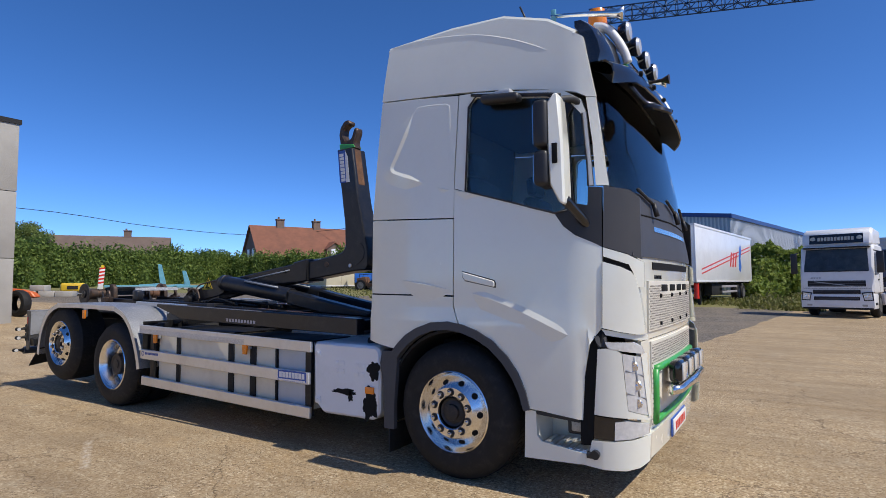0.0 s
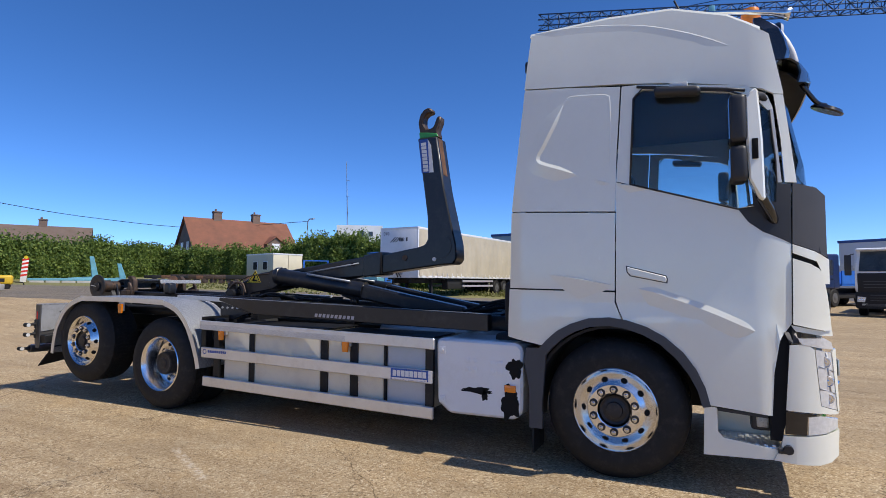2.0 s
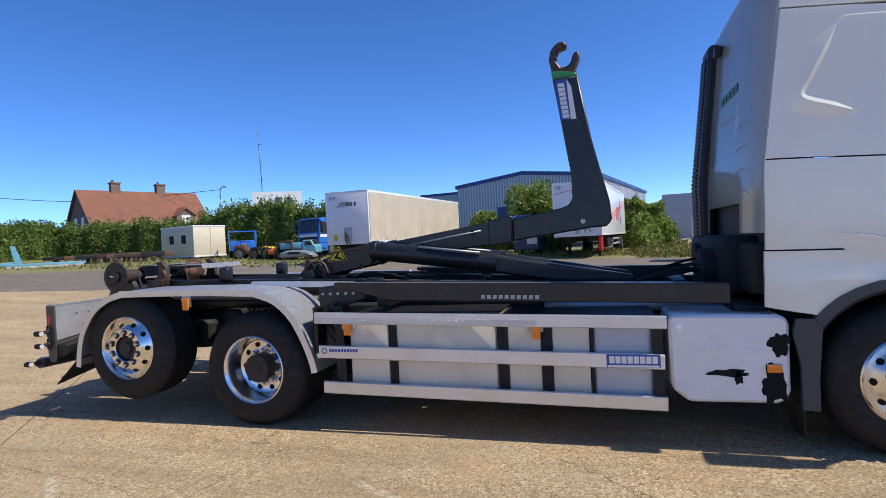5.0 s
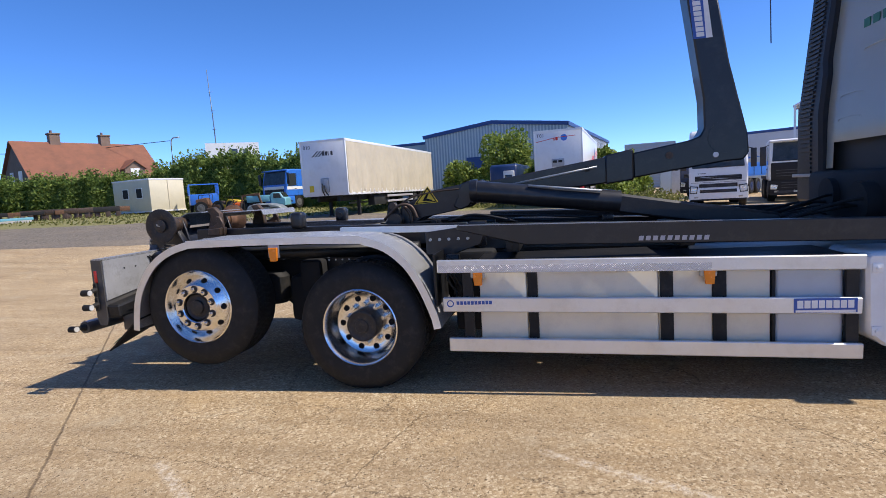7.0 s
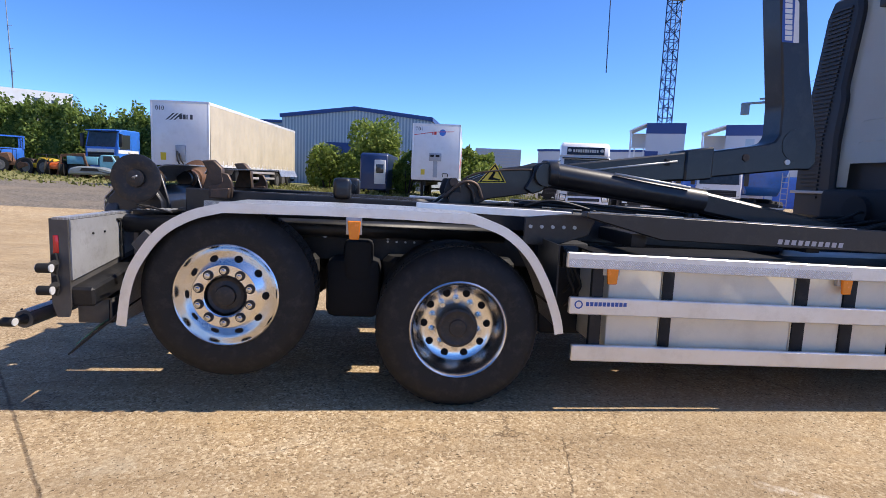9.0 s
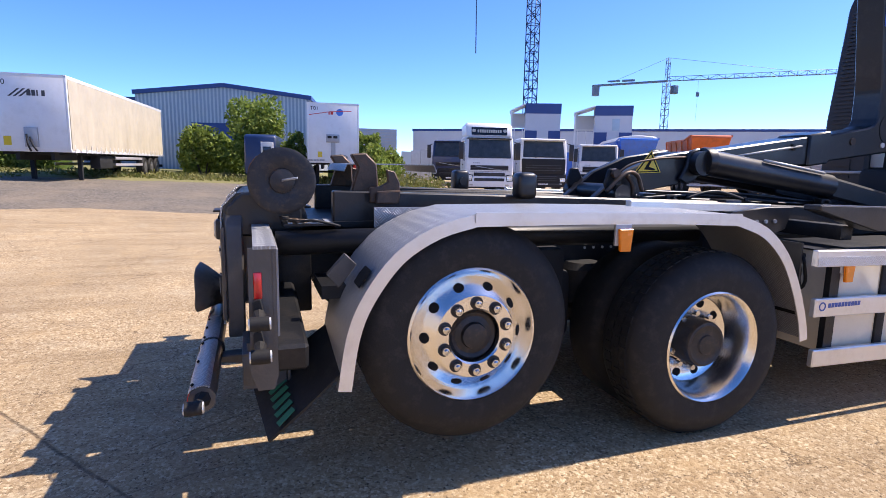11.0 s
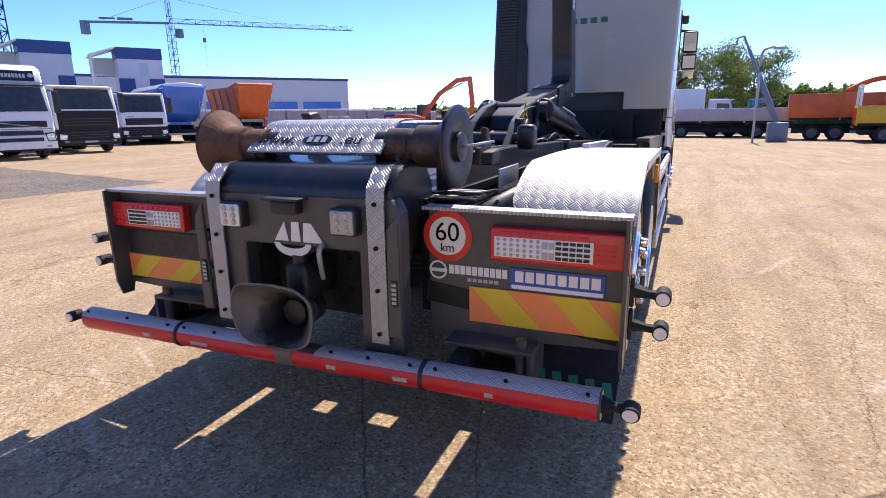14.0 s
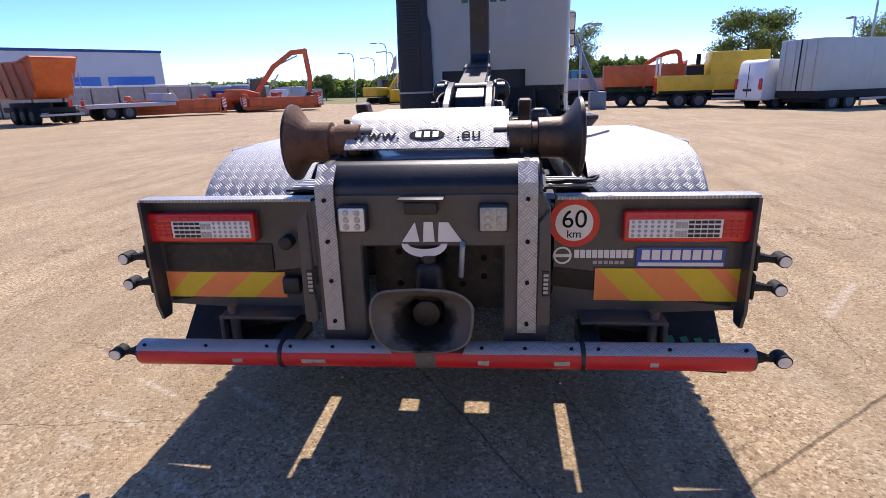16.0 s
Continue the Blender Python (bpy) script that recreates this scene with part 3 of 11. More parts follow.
    far = math_node(nt, "GREATER_THAN", math_node(nt, "ABSOLUTE", math_node(nt, "ADD", x, 5.0)), 66.0)
    is_gras = math_node(nt, "MAXIMUM", is_gras, far)
    col = mix_rgb(nt, is_asph, tone, asph)
    col = mix_rgb(nt, is_gras, col, gras)
    ll.new(col, p.inputs["Base Color"])
    p.inputs["Specular IOR Level"].default_value = 0.16
    ll.new(math_node(nt, "MULTIPLY_ADD", sand.outputs["Fac"], 0.2, 0.72), p.inputs["Roughness"])
    hgt = math_node(nt, "SUBTRACT", math_node(nt, "MULTIPLY_ADD", peb.outputs["Distance"], -0.8, math_node(nt, "MULTIPLY", sand.outputs["Fac"], 0.4)), dark)
    bump(nt, hgt, 0.6, 0.007)
    return m


bm = B()
xs = [v - 3.0 for v in spaced(1400, 1, 150)]
ys = spaced(1400, 1, 150)
grid = [[bm.verts.new((x, y, gz(x, y))) for y in ys] for x in xs]
for i in range(len(xs) - 1):
    for k in range(len(ys) - 1):
        bm.faces.new((grid[i][k], grid[i + 1][k], grid[i + 1][k + 1], grid[i][k + 1]))
ground = part("ground", bm, ground_material())
tagged(ground, "sunlit yard of pebbly beige concrete with grey asphalt and grass", "ground", kind="structure")


# ---- the hooklift truck: nose towards +x, its right side towards -y ----
truck = thing("hooklift_truck", "white three-axle hooklift truck, bare black frame, parked on concrete", "truck")


M["nut"] = surface("chrome_nut_cover", (0.62, 0.60, 0.57), 0.25, 1.0, 0.1, 20, 80, 0.0)


# -- wheels --
def wheel_steer(name, at, side, label, R=0.5, width=0.37):
    """Polished wheel with a bulging centre disc, ten nuts, ten holes and a dark hub."""
    x, y, z = at
    s = side
    bm = B()
    w = width
    lathe(bm, [(0.285, -0.01), (0.30, 0.012), (0.36, 0.022), (0.43, 0.012), (0.475, -0.025), (0.493, -0.05), (R, -0.075), (R, -w + 0.05), (0.48, -w + 0.01), (0.40, -w - 0.01), (0.285, -w + 0.01)], (0, 0, 0), 64, "y", s, (False, False))
    ob = part(name, bm, M["rubber"], truck, label)
    ob.matrix_basis = pose(x, y, z)
    bm = B()
    for k in range(72):
        a = 2 * math.pi * k / 72
        for yy, tilt in ((-0.128, 0.3), (-0.205, -0.3), (-0.282, 0.3)):
            m = pose(0, 0, 0, 0, math.degrees(-a), 0) @ pose(R + 0.001, s * yy, 0, 0, 0, 0) @ pose(0, 0, 0, math.degrees(tilt))
            bmesh.ops.create_cube(bm, size=1.0, matrix=m @ Matrix.Diagonal((0.005, 0.07, 0.030, 1)))
    part("tread", bm, M["rubber"], ob)
    bm = B()
    lathe(bm, [(0.298, 0.012), (0.290, 0.020), (0.280, 0.010), (0.266, -0.035), (0.257, -0.046), (0.250, -0.042), (0.188, 0.030), (0.180, 0.036), (0.124, 0.036), (0.116, 0.028), (0.112, -0.05)], (0, 0, 0), 64, "y", s, (False, True))
    rim = part("rim", bm, M["rim"], ob, "polished aluminium rim")
    bm = B()
    lathe(bm, [(0.111, -0.05), (0.111, 0.0), (0.10, 0.012), (0.085, 0.006), (0.06, 0.012), (0.055, 0.03), (0.03, 0.034)], (0, 0, 0), 32, "y", s)
    part("hub", bm, M["hub"], ob)
    for k in range(10):
        a = 2 * math.pi * (k + 0.5) / 10
        c = Vector((0.149 * math.cos(a), s * 0.036, 0.149 * math.sin(a)))
        bm = B()
        cyl(bm, c, c + Vector((0, s * 0.004, 0)), 0.029, seg=14)
        part("nut_ring", bm, M["hub"], ob)
        bm = B()
        cyl(bm, c, c + Vector((0, s * 0.026, 0)), 0.018, 0.017, seg=10)
        cyl(bm, c + Vector((0, s * 0.026, 0)), c + Vector((0, s * 0.032, 0)), 0.013, 0.006, seg=10)
        part("wheel_nut", bm, M["nut"], ob, "chrome wheel nut")
        a = 2 * math.pi * k / 10
        c = Vector((0.219 * math.cos(a), s * -0.006, 0.219 * math.sin(a)))
        n = Vector((0.758 * math.cos(a), s * 0.653, 0.758 * math.sin(a)))
        bm = B()
        cyl(bm, c - n * 0.006, c + n * 0.004, 0.0235, seg=16)
        part("vent_hole", bm, M["ink"], ob)
    return ob


def wheel_drive(name, at, side, label, R=0.495):
    """Twin tyres on a deep-dished polished rim with a black hub."""
    x, y, z = at
    s = side
    bm = B()
    for off in (0.0, -0.33):
        w = 0.29
        lathe(bm, [(0.285, -0.015 + off), (0.30, 0.006 + off), (0.37, 0.014 + off), (0.44, 0.004 + off), (0.478, -0.03 + off), (R, -0.06 + off), (R, -w + 0.05 + off), (0.475, -w + 0.01 + off), (0.40, -w + off), (0.285, -w + 0.01 + off)], (0, 0, 0), 64, "y", s, (False, False))
    ob = part(name, bm, M["rubber"], truck, label)
    ob.matrix_basis = pose(x, y, z)
    bm = B()
    for k in range(56):
        a = 2 * math.pi * k / 56
        for yy in (-0.085, -0.14, -0.20):
            m = pose(0, 0, 0, 0, math.degrees(-a - 0.03 * (yy == -0.14)), 0) @ pose(R + 0.002, s * yy, 0)
            bmesh.ops.create_cube(bm, size=1.0, matrix=m @ Matrix.Diagonal((0.007, 0.045, 0.038, 1)))
    part("tread", bm, M["rubber"], ob)
    bm = B()
    lathe(bm, [(0.298, 0.006), (0.290, 0.014), (0.279, 0.004), (0.268, -0.03), (0.255, -0.06), (0.244, -0.12), (0.238, -0.155), (0.215, -0.170), (0.180, -0.172), (0.105, -0.172), (0.10, -0.19)], (0, 0, 0), 64, "y", s, (False, True))
    part("rim", bm, M["rim"], ob, "deep polished aluminium rim")
    bm = B()
    lathe(bm, [(0.125, -0.17), (0.125, -0.06), (0.118, -0.045), (0.105, -0.042), (0.09, -0.048), (0.055, -0.044), (0.05, -0.036), (0.02, -0.034)], (0, 0, 0), 32, "y", s)
    part("hub", bm, M["hub"], ob, "greasy black hub")
    for k in range(10):
        a = 2 * math.pi * (k + 0.5) / 10
        c = Vector((0.152 * math.cos(a), s * -0.171, 0.152 * math.sin(a)))
        bm = B()
        cyl(bm, c, c + Vector((0, s * 0.03, 0)), 0.022, seg=10)
        cyl(bm, c, c + Vector((0, s * 0.055, 0)), 0.015, seg=8)
        part("wheel_nut", bm, M["nut"], ob, "chrome wheel nut")
        a = 2 * math.pi * k / 10
        c = Vector((0.199 * math.cos(a), s * -0.1705, 0.199 * math.sin(a)))
        bm = B()
        cyl(bm, c - Vector((0, s * 0.003, 0)), c + Vector((0, s * 0.0035, 0)), 0.0235, seg=16)
        part("vent_hole", bm, M["ink"], ob)
    return ob


FRONT, DRIVE, TAG = 0.025, -4.76, -6.11
for s in (-1, 1):
    wheel_steer("front_wheel", (FRONT, s * 1.215, 0.49), s, "front tyre on polished ten-hole rim")
    wheel_drive("drive_wheel", (DRIVE, s * 1.215, 0.492), s, "twin drive tyres on deep polished rim")
    wheel_steer("tag_wheel", (TAG, s * 1.205, 0.675), s, "lifted tag axle tyre on polished rim", 0.485, 0.36)

# -- chassis rails, axles and dark running gear --
for s in (-1, 1):
    bm = B()
    prism(bm, [(1.0, 0.62), (-0.9, 0.72), (-6.75, 0.80), (-6.75, 1.03), (-0.9, 0.95), (1.0, 0.88)], "xz", s * 0.38, s * 0.44, 0.006)
    part("chassis_rail", bm, M["frame_black"], truck, "black steel chassis rail")
for x in (-1.2, -2.2, -3.2, -4.2, -5.4, -6.6):
    part("crossmember", box(B(), x - 0.05, x + 0.05, -0.38, 0.38, 0.80, 0.95, 0.006), M["frame_black"], truck)
for x, z in ((FRONT, 0.46), (DRIVE, 0.492), (TAG, 0.675)):
    part("axle", cyl(B(), (x, -0.95, z), (x, 0.95, z), 0.075, seg=14), M["frame_black"], truck)
bm = B()
lathe(bm, [(0.05, -0.2), (0.17, -0.16), (0.22, 0.0), (0.17, 0.16), (0.05, 0.2)], (DRIVE, 0, 0.5), 24, "x")
part("differential", bm, M["frame_black"], truck)
for x in (DRIVE - 0.34, DRIVE + 0.34, TAG + 0.3):
    for s in (-1, 1):
        bm = B()
        lathe(bm, [(0.10, -0.14), (0.135, -0.1), (0.135, 0.1), (0.10, 0.14)], (x, s * 0.5, 0.70), 18, "z")
        part("air_spring", bm, M["rubber"], truck)
# the long box between the tanks is added only to stop light showing through
for name, mk in (("axle_bracket", lambda m: box(m, -5.50, -5.30, -0.64, -0.45, 0.66, 0.95, 0.04)), ("axle_bracket", lambda m: box(m, -5.50, -5.30, 0.45, 0.64, 0.66, 0.95, 0.04)), ("gearbox", lambda m: box(m, -0.95, 0.9, -0.42, 0.42, 0.40, 0.95, 0.08)), ("cab_crossmember", lambda m: box(m, -0.95, -0.72, -1.05, 1.05, 0.35, 0.98, 0.03)), ("suspension_frame", lambda m: box(m, -5.62, -5.24, -0.63, 0.63, 0.40, 0.82, 0.06)), ("valve_case", lambda m: box(m, -4.12, -3.78, -0.66, 0.95, 0.32, 0.98, 0.03)), ("light_gap_filler", lambda m: box(m, -3.9, -1.0, -0.50, 0.58, 0.34, 0.82, 0.05)), ("propeller_shaft", lambda m: cyl(m, (-4.3, 0.1, 0.58), (-1.0, 0.0, 0.62), 0.06))):
    part(name, mk(B()), M["far_dark"], truck)
for s in (-1, 1):
    for x in (-2.0, -2.6, -3.3):
        part("air_tank", cyl(B(), (x - 0.3, s * 0.62, 0.62), (x + 0.25, s * 0.62, 0.62), 0.13, seg=20), M["far_dark"], truck)
    for x in (-5.62, -5.2, -4.9):
        part("hanger_bolt", cyl(B(), (x, s * 0.66, 0.98), (x, s * 0.672, 0.98), 0.014, seg=8), M["galv"], truck)

# -- cab: panels follow one side surface and one front surface --
SEAM = [(-0.64, 2.93), (0.11, 2.86), (0.5, 2.81), (0.8, 2.75), (1.14, 2.66)]
ROOF_LINE = [(-0.56, 3.385), (-0.40, 3.385), (-0.25, 3.377), (0.02, 3.34), (0.28, 3.28), (0.51, 3.19), (0.69, 3.10), (0.81, 3.03)]
REAR = [(0.9, -0.78), (1.97, -0.745), (2.93, -0.63), (3.45, -0.575)]
EDGE = [(-0.6, 3.395), (0.0, 3.415), (0.45, 3.39), (0.8, 3.27), (1.02, 3.12), (1.2, 2.98)]


def side_y(x, z):
    y = 1.232 - 0.012 * max(0, z - 2.0) - 0.035 * max(0, z - 2.86) - 0.11 * max(0, z - 2.95) ** 2
    if z < 1.06:
        if x > 1.08:
            y -= 0.36 - math.sqrt(max(0.36 ** 2 - (min(x, 1.44) - 1.08) ** 2, 0.0))
    elif x > 0.92:
        y -= 0.62 - math.sqrt(max(0.62 ** 2 - (min(x, 1.5) - 0.92) ** 2, 0.0))
    if x < -0.62:
        y -= 0.25 * min((-0.62 - x), 0.2) ** 2 * 8
    if z < 1.25 and x < 1.0:
        y += 0.012 * min(1, (1.25 - z) / 0.1)
    return y


def front_x(y, z):
    base = lerp([(0.25, 1.33), (0.6, 1.35), (1.2, 1.36), (1.65, 1.37), (2.05, 1.34), (2.75, 1.20), (3.05, 1.12)], z)
    a = abs(y)
    k = min(max((z - 1.6) / 0.45, 0), 1)
    j = min(max((z - 2.0) / 0.2, 0), 1)
    return base - (0.035 + 0.045 * k - 0.03 * j) * a ** 2 - (0.7 + 0.4 * k - 0.6 * j) * max(0, a - 0.93 + 0.07 * k) ** 2


def crease(name, line, s, up, down, proud):
    """A pressed line in the side: a narrow facet above its edge and a wide one below."""
    pts = [(p.x, p.y) for p in bent([(x, z, 0) for x, z in line], 5)]
    bm = B()
    rows = []
    n = len(pts)
    for i, (x, z) in enumerate(pts):
        d = (Vector(pts[min(i + 1, n - 1)]) - Vector(pts[max(i - 1, 0)])).normalized()
        nx, nz = -d.y, d.x
        f = min(1.0, i / 5.0 + 0.05, (n - 1 - i) / 5.0 + 0.05)
        row = []
        for w, o in ((up, -0.001), (0.0, proud * f), (-0.3 * down, proud * f * 0.62), (-down, -0.001)):
            px, pz = x + nx * w * f, z + nz * w * f
            row.append(bm.verts.new((px, s * (side_y(px, pz) + o), pz)))
        rows.append(row)
    fs = []
    for ra, rb in zip(rows, rows[1:]):
        for k in range(3):
            fs.append(bm.faces.new((ra[k], rb[k], rb[k + 1], ra[k + 1])))
    bmesh.ops.recalc_face_normals(bm, faces=fs)
    for f in fs:
        if f.normal.y * s < 0:
            f.normal_flip()
    return part(name, bm, M["white"], cab, "", 0.3)


def side_panel(name, outline, material, s, parent, label="", thick=0.03, gap=0.004, out=0.0, cuts=(1.15, 1.25, 1.6, 2.0, 2.4, 2.86, 2.95, 3.1, 3.25), bev=0.006):
    cx = sum(p[0] for p in outline) / len(outline)
    cz = sum(p[1] for p in outline) / len(outline)
    bm = B()
    vs = [bm.verts.new((x, 0, z)) for x, z in outline]
    bm.faces.new(vs)
    for c in cuts:
        bmesh.ops.bisect_plane(bm, geom=bm.verts[:] + bm.edges[:] + bm.faces[:], plane_co=(0, 0, c), plane_no=(0, 0, 1))
    for c in (-0.7, -0.62, 0.92, 0.98, 1.04, 1.1, 1.13, 1.16, 1.19, 1.22, 1.25, 1.28, 1.31, 1.335, 1.36):
        bmesh.ops.bisect_plane(bm, geom=bm.verts[:] + bm.edges[:] + bm.faces[:], plane_co=(c, 0, 0), plane_no=(1, 0, 0))
    bmesh.ops.triangulate(bm, faces=[f for f in bm.faces if len(f.verts) > 4])
    front = list(bm.faces)
    ex = bmesh.ops.extrude_face_region(bm, geom=front)
    back = [v for v in ex["geom"] if isinstance(v, bmesh.types.BMVert)]
    backset = set(back)
    for v in bm.verts:
        d = side_y(v.co.x, v.co.z) + out - (thick if v in backset else 0)
        v.co.y = s * d
    bmesh.ops.recalc_face_normals(bm, faces=bm.faces[:])
    return part(name, bm, material, parent, label, 0.5)


def rx(z):
    return lerp([(b, a) for b, a in REAR], z)


def arc(cx, cz, r, a0, a1, n):
    return [(cx + r * math.cos(radians(a0 + (a1 - a0) * i / n)), cz + r * math.sin(radians(a0 + (a1 - a0) * i / n))) for i in range(n + 1)]


# inner shell, floor and rear wall
bm = B()
box(bm, -0.70, 1.05, -1.12, 1.12, 1.16, 1.28, 0.02)
prism(bm, [(-0.70, 1.5), (-0.55, 3.3), (-0.49, 3.3), (-0.64, 1.5)], "xz", -1.12, 1.12)
box(bm, -0.70, -0.2, -1.1, 1.1, 1.28, 1.75, 0.05)
box(bm, 0.85, 1.24, -1.05, 1.05, 1.2, 1.92, 0.06)
cab = part("cab", bm, M["interior"], truck, "tall white sleeper cab with dark interior")
bm = B()
zs = [1.47, 1.70, 1.90, 2.10, 2.30, 2.52, 2.75, 2.95, 3.15, 3.33, 3.41]
ys_ = [-1.19, -1.14, -0.6, 0.0, 0.6, 1.14, 1.19]
grid = []
for z in zs:
    grid.append([bm.verts.new((rx(z) - 0.02 * (abs(y) < 1.15) - 0.012 * (abs(y) < 0.7), y * (1 if z < 3.2 else 0.96), z)) for y in ys_])
faces = []
for i in range(len(zs) - 1):
    for k in range(len(ys_) - 1):
        if i == 0 and k in (2, 3):
            continue
        faces.append(bm.faces.new((grid[i][k], grid[i][k + 1], grid[i + 1][k + 1], grid[i + 1][k])))
bmesh.ops.solidify(bm, geom=faces, thickness=0.03)
part("rear_wall", bm, M["white"], cab, "white ribbed rear wall", 0.8)
for z, w, yc in ((1.78, 0.42, -0.66), (1.95, 0.42, -0.66), (2.12, 0.42, -0.66), (2.30, 0.42, -0.66), (2.44, 0.55, -0.02), (2.1, 0.4, 0.35), (1.9, 0.4, 0.35)):
    bm = B()
    x = rx(z) - 0.034
    tube(bm, bent([(x + 0.006, yc - w / 2, z - 0.03), (x - 0.004, yc - w / 2 + 0.06, z), (x - 0.004, yc + w / 2 - 0.06, z), (x + 0.006, yc + w / 2, z - 0.03)]), 0.0035, 6)
    part("rib", bm, M["white"], cab)
bm = B()
for k in range(5):
    yc = -0.28 + k * 0.135
    box(bm, rx(2.65) - 0.040, rx(2.65) - 0.033, yc - 0.045, yc + 0.045, 2.615, 2.685)
part("maker_mark", bm, M["green_print"], cab, "dark green lettering drawn as bars")

# roof with high wind deflector
bm = B()
rings = []
for x in [-0.6, -0.45, -0.25, 0.0, 0.25, 0.45, 0.62, 0.8, 0.92, 1.0]:
    e = lerp(EDGE, x)
    lift = lerp([(-0.6, 0.045), (0.0, 0.085), (0.45, 0.10), (1.1, 0.10)], x)
    half = [(0.0, e + lift), (0.35, e + lift * 0.97), (0.7, e + lift * 0.82), (0.92, e + lift * 0.5), (1.04, e + lift * 0.2)]
    yy = side_y(min(x, 0.92), e) - (0.03 if x > 1.0 else 0)
    half += [(yy - 0.02, e + 0.005), (yy, e - 0.03)]
    line = [(-y, z) for y, z in half[::-1]] + half[1:]
    rings.append([bm.verts.new((x, y, z)) for y, z in line])
fs = []
for ra, rb in zip(rings, rings[1:]):
    for i in range(len(ra) - 1):
        fs.append(bm.faces.new((ra[i], ra[i + 1], rb[i + 1], rb[i])))
bmesh.ops.recalc_face_normals(bm, faces=fs)
for f in fs:
    if f.normal.z < 0:
        f.normal_flip()
bmesh.ops.solidify(bm, geom=fs, thickness=0.03)
part("roof", bm, M["white"], cab, "white high roof", 0.7)

for s in (-1, 1):
    # deflector side above the door seam
    top = [(x, lerp(EDGE, x) - 0.02) for x in (1.05, 0.92, 0.8, 0.62, 0.45, 0.25, 0.0, -0.3, -0.588)]
    low = [(x, lerp(SEAM, x) + 0.004) for x in (-0.636, -0.3, 0.11, 0.5, 0.8, 1.0)] + [(1.07, 2.66), (1.125, 2.655)]
    side_panel("upper_side", low + top, M["white"], s, cab)
    crease("roof_crease", ROOF_LINE, s, 0.007, 0.06, 0.0035)
    # sleeper panels
    side_panel("sleeper_panel_upper", [(-0.750, 1.960), (0.050, 1.921), (0.06, 2.3), (0.095, 2.845), (-0.3, 2.893), (-0.632, 2.922)], M["white"], s, cab)
    side_panel("sleeper_panel_middle", [(-0.768, 1.357), (0.038, 1.345), (0.048, 1.911), (-0.752, 1.950)], M["white"], s, cab)
    lowp = [(-0.775, 1.346), (-0.785, 0.975), (-0.50, 0.925)] + [(-0.46, 0.96), (-0.38, 1.03), (-0.28, 1.085), (-0.15, 1.13), (0.0, 1.142), (0.085, 1.135)] + [(0.06, 1.2), (0.036, 1.26), (0.038, 1.333)]
    side_panel("sleeper_panel_lower", lowp, M["white"], s, cab)
    # pressed lines in the sheet metal
    crease("swage", [(-0.32, 2.78), (-0.40, 2.63), (-0.49, 2.46), (-0.535, 2.38), (-0.53, 2.335), (-0.48, 2.305), (-0.36, 2.262), (-0.22, 2.21)], s, 0.028, 0.10, 0.011)
    crease("swage", [(-0.33, 2.77), (-0.30, 2.805), (-0.25, 2.82), (-0.05, 2.805), (0.0, 2.79), (0.018, 2.75), (0.02, 2.5), (0.018, 2.20)], s, 0.008, 0.03, 0.0022)
    crease("swage", [(-0.10, 2.165), (0.02, 2.132)], s, 0.016, 0.08, 0.009)
    crease("swage", [(0.065, 2.122), (0.16, 2.10), (0.27, 2.07)], s, 0.014, 0.06, 0.008)
    crease("swage", [(-0.45, 1.465), (-0.2, 1.425), (0.02, 1.385)], s, 0.010, 0.16, 0.012)
    crease("swage", [(0.20, 1.36), (0.30, 1.335), (0.46, 1.282), (0.66, 1.205), (0.84, 1.125), (0.92, 1.09)], s, 0.040, 0.10, 0.011)
    # door: lower leaf and the frame round the window
    sill = [(0.155, 2.105), (0.3, 2.065), (0.5, 2.00), (0.7, 1.935), (0.84, 1.895)]
    door_low = [(0.046, 1.27), (0.068, 1.20), (0.10, 1.132), (0.22, 1.10), (0.36, 1.03), (0.48, 0.93), (0.56, 0.82), (0.61, 0.70), (0.64, 0.59), (1.005, 0.555), (1.022, 0.83), (1.058, 1.035), (1.078, 1.07), (1.13, 1.145), (1.142, 1.66)] + [(1.076, 1.70), (0.98, 1.745), (0.90, 1.81)] + sill[::-1] + [(0.058, 2.135)]
    side_panel("door", door_low, M["white"], s, cab)
    side_panel("door_pillar", [(0.06, 2.141), (0.155, 2.111), (0.185, 2.74), (0.20, 2.775), (0.25, 2.80), (0.25, 2.838), (0.105, 2.845)], M["white"], s, cab)
    side_panel("door_top", [(0.25, 2.80), (0.8, 2.70), (0.90, 2.66), (0.97, 2.625), (1.03, 2.55), (1.06, 2.56), (1.03, 2.65), (0.9, 2.735), (0.8, 2.752), (0.5, 2.80), (0.25, 2.838)], M["white"], s, cab)
    side_panel("a_pillar", [(1.065, 2.655), (1.122, 2.65), (1.155, 2.35), (1.185, 2.062), (1.115, 2.064), (1.10, 2.35)], M["white"], s, cab)
    side_panel("door_front_frame", [(1.035, 2.55), (1.06, 2.56), (1.098, 2.064), (1.072, 2.064), (1.070, 2.20)], M["tank_grey"], s, cab)
    side_panel("quarter_trim", [(0.842, 1.894), (0.90, 1.806), (0.98, 1.742), (1.076, 1.697), (1.142, 1.664), (1.148, 2.05), (1.068, 2.058), (1.062, 1.935), (0.975, 1.955), (0.955, 2.24), (0.94, 2.545), (0.985, 2.60), (0.97, 2.622), (0.90, 2.655), (0.915, 2.24), (0.93, 1.93)], M["black"], s, cab, out=0.003)
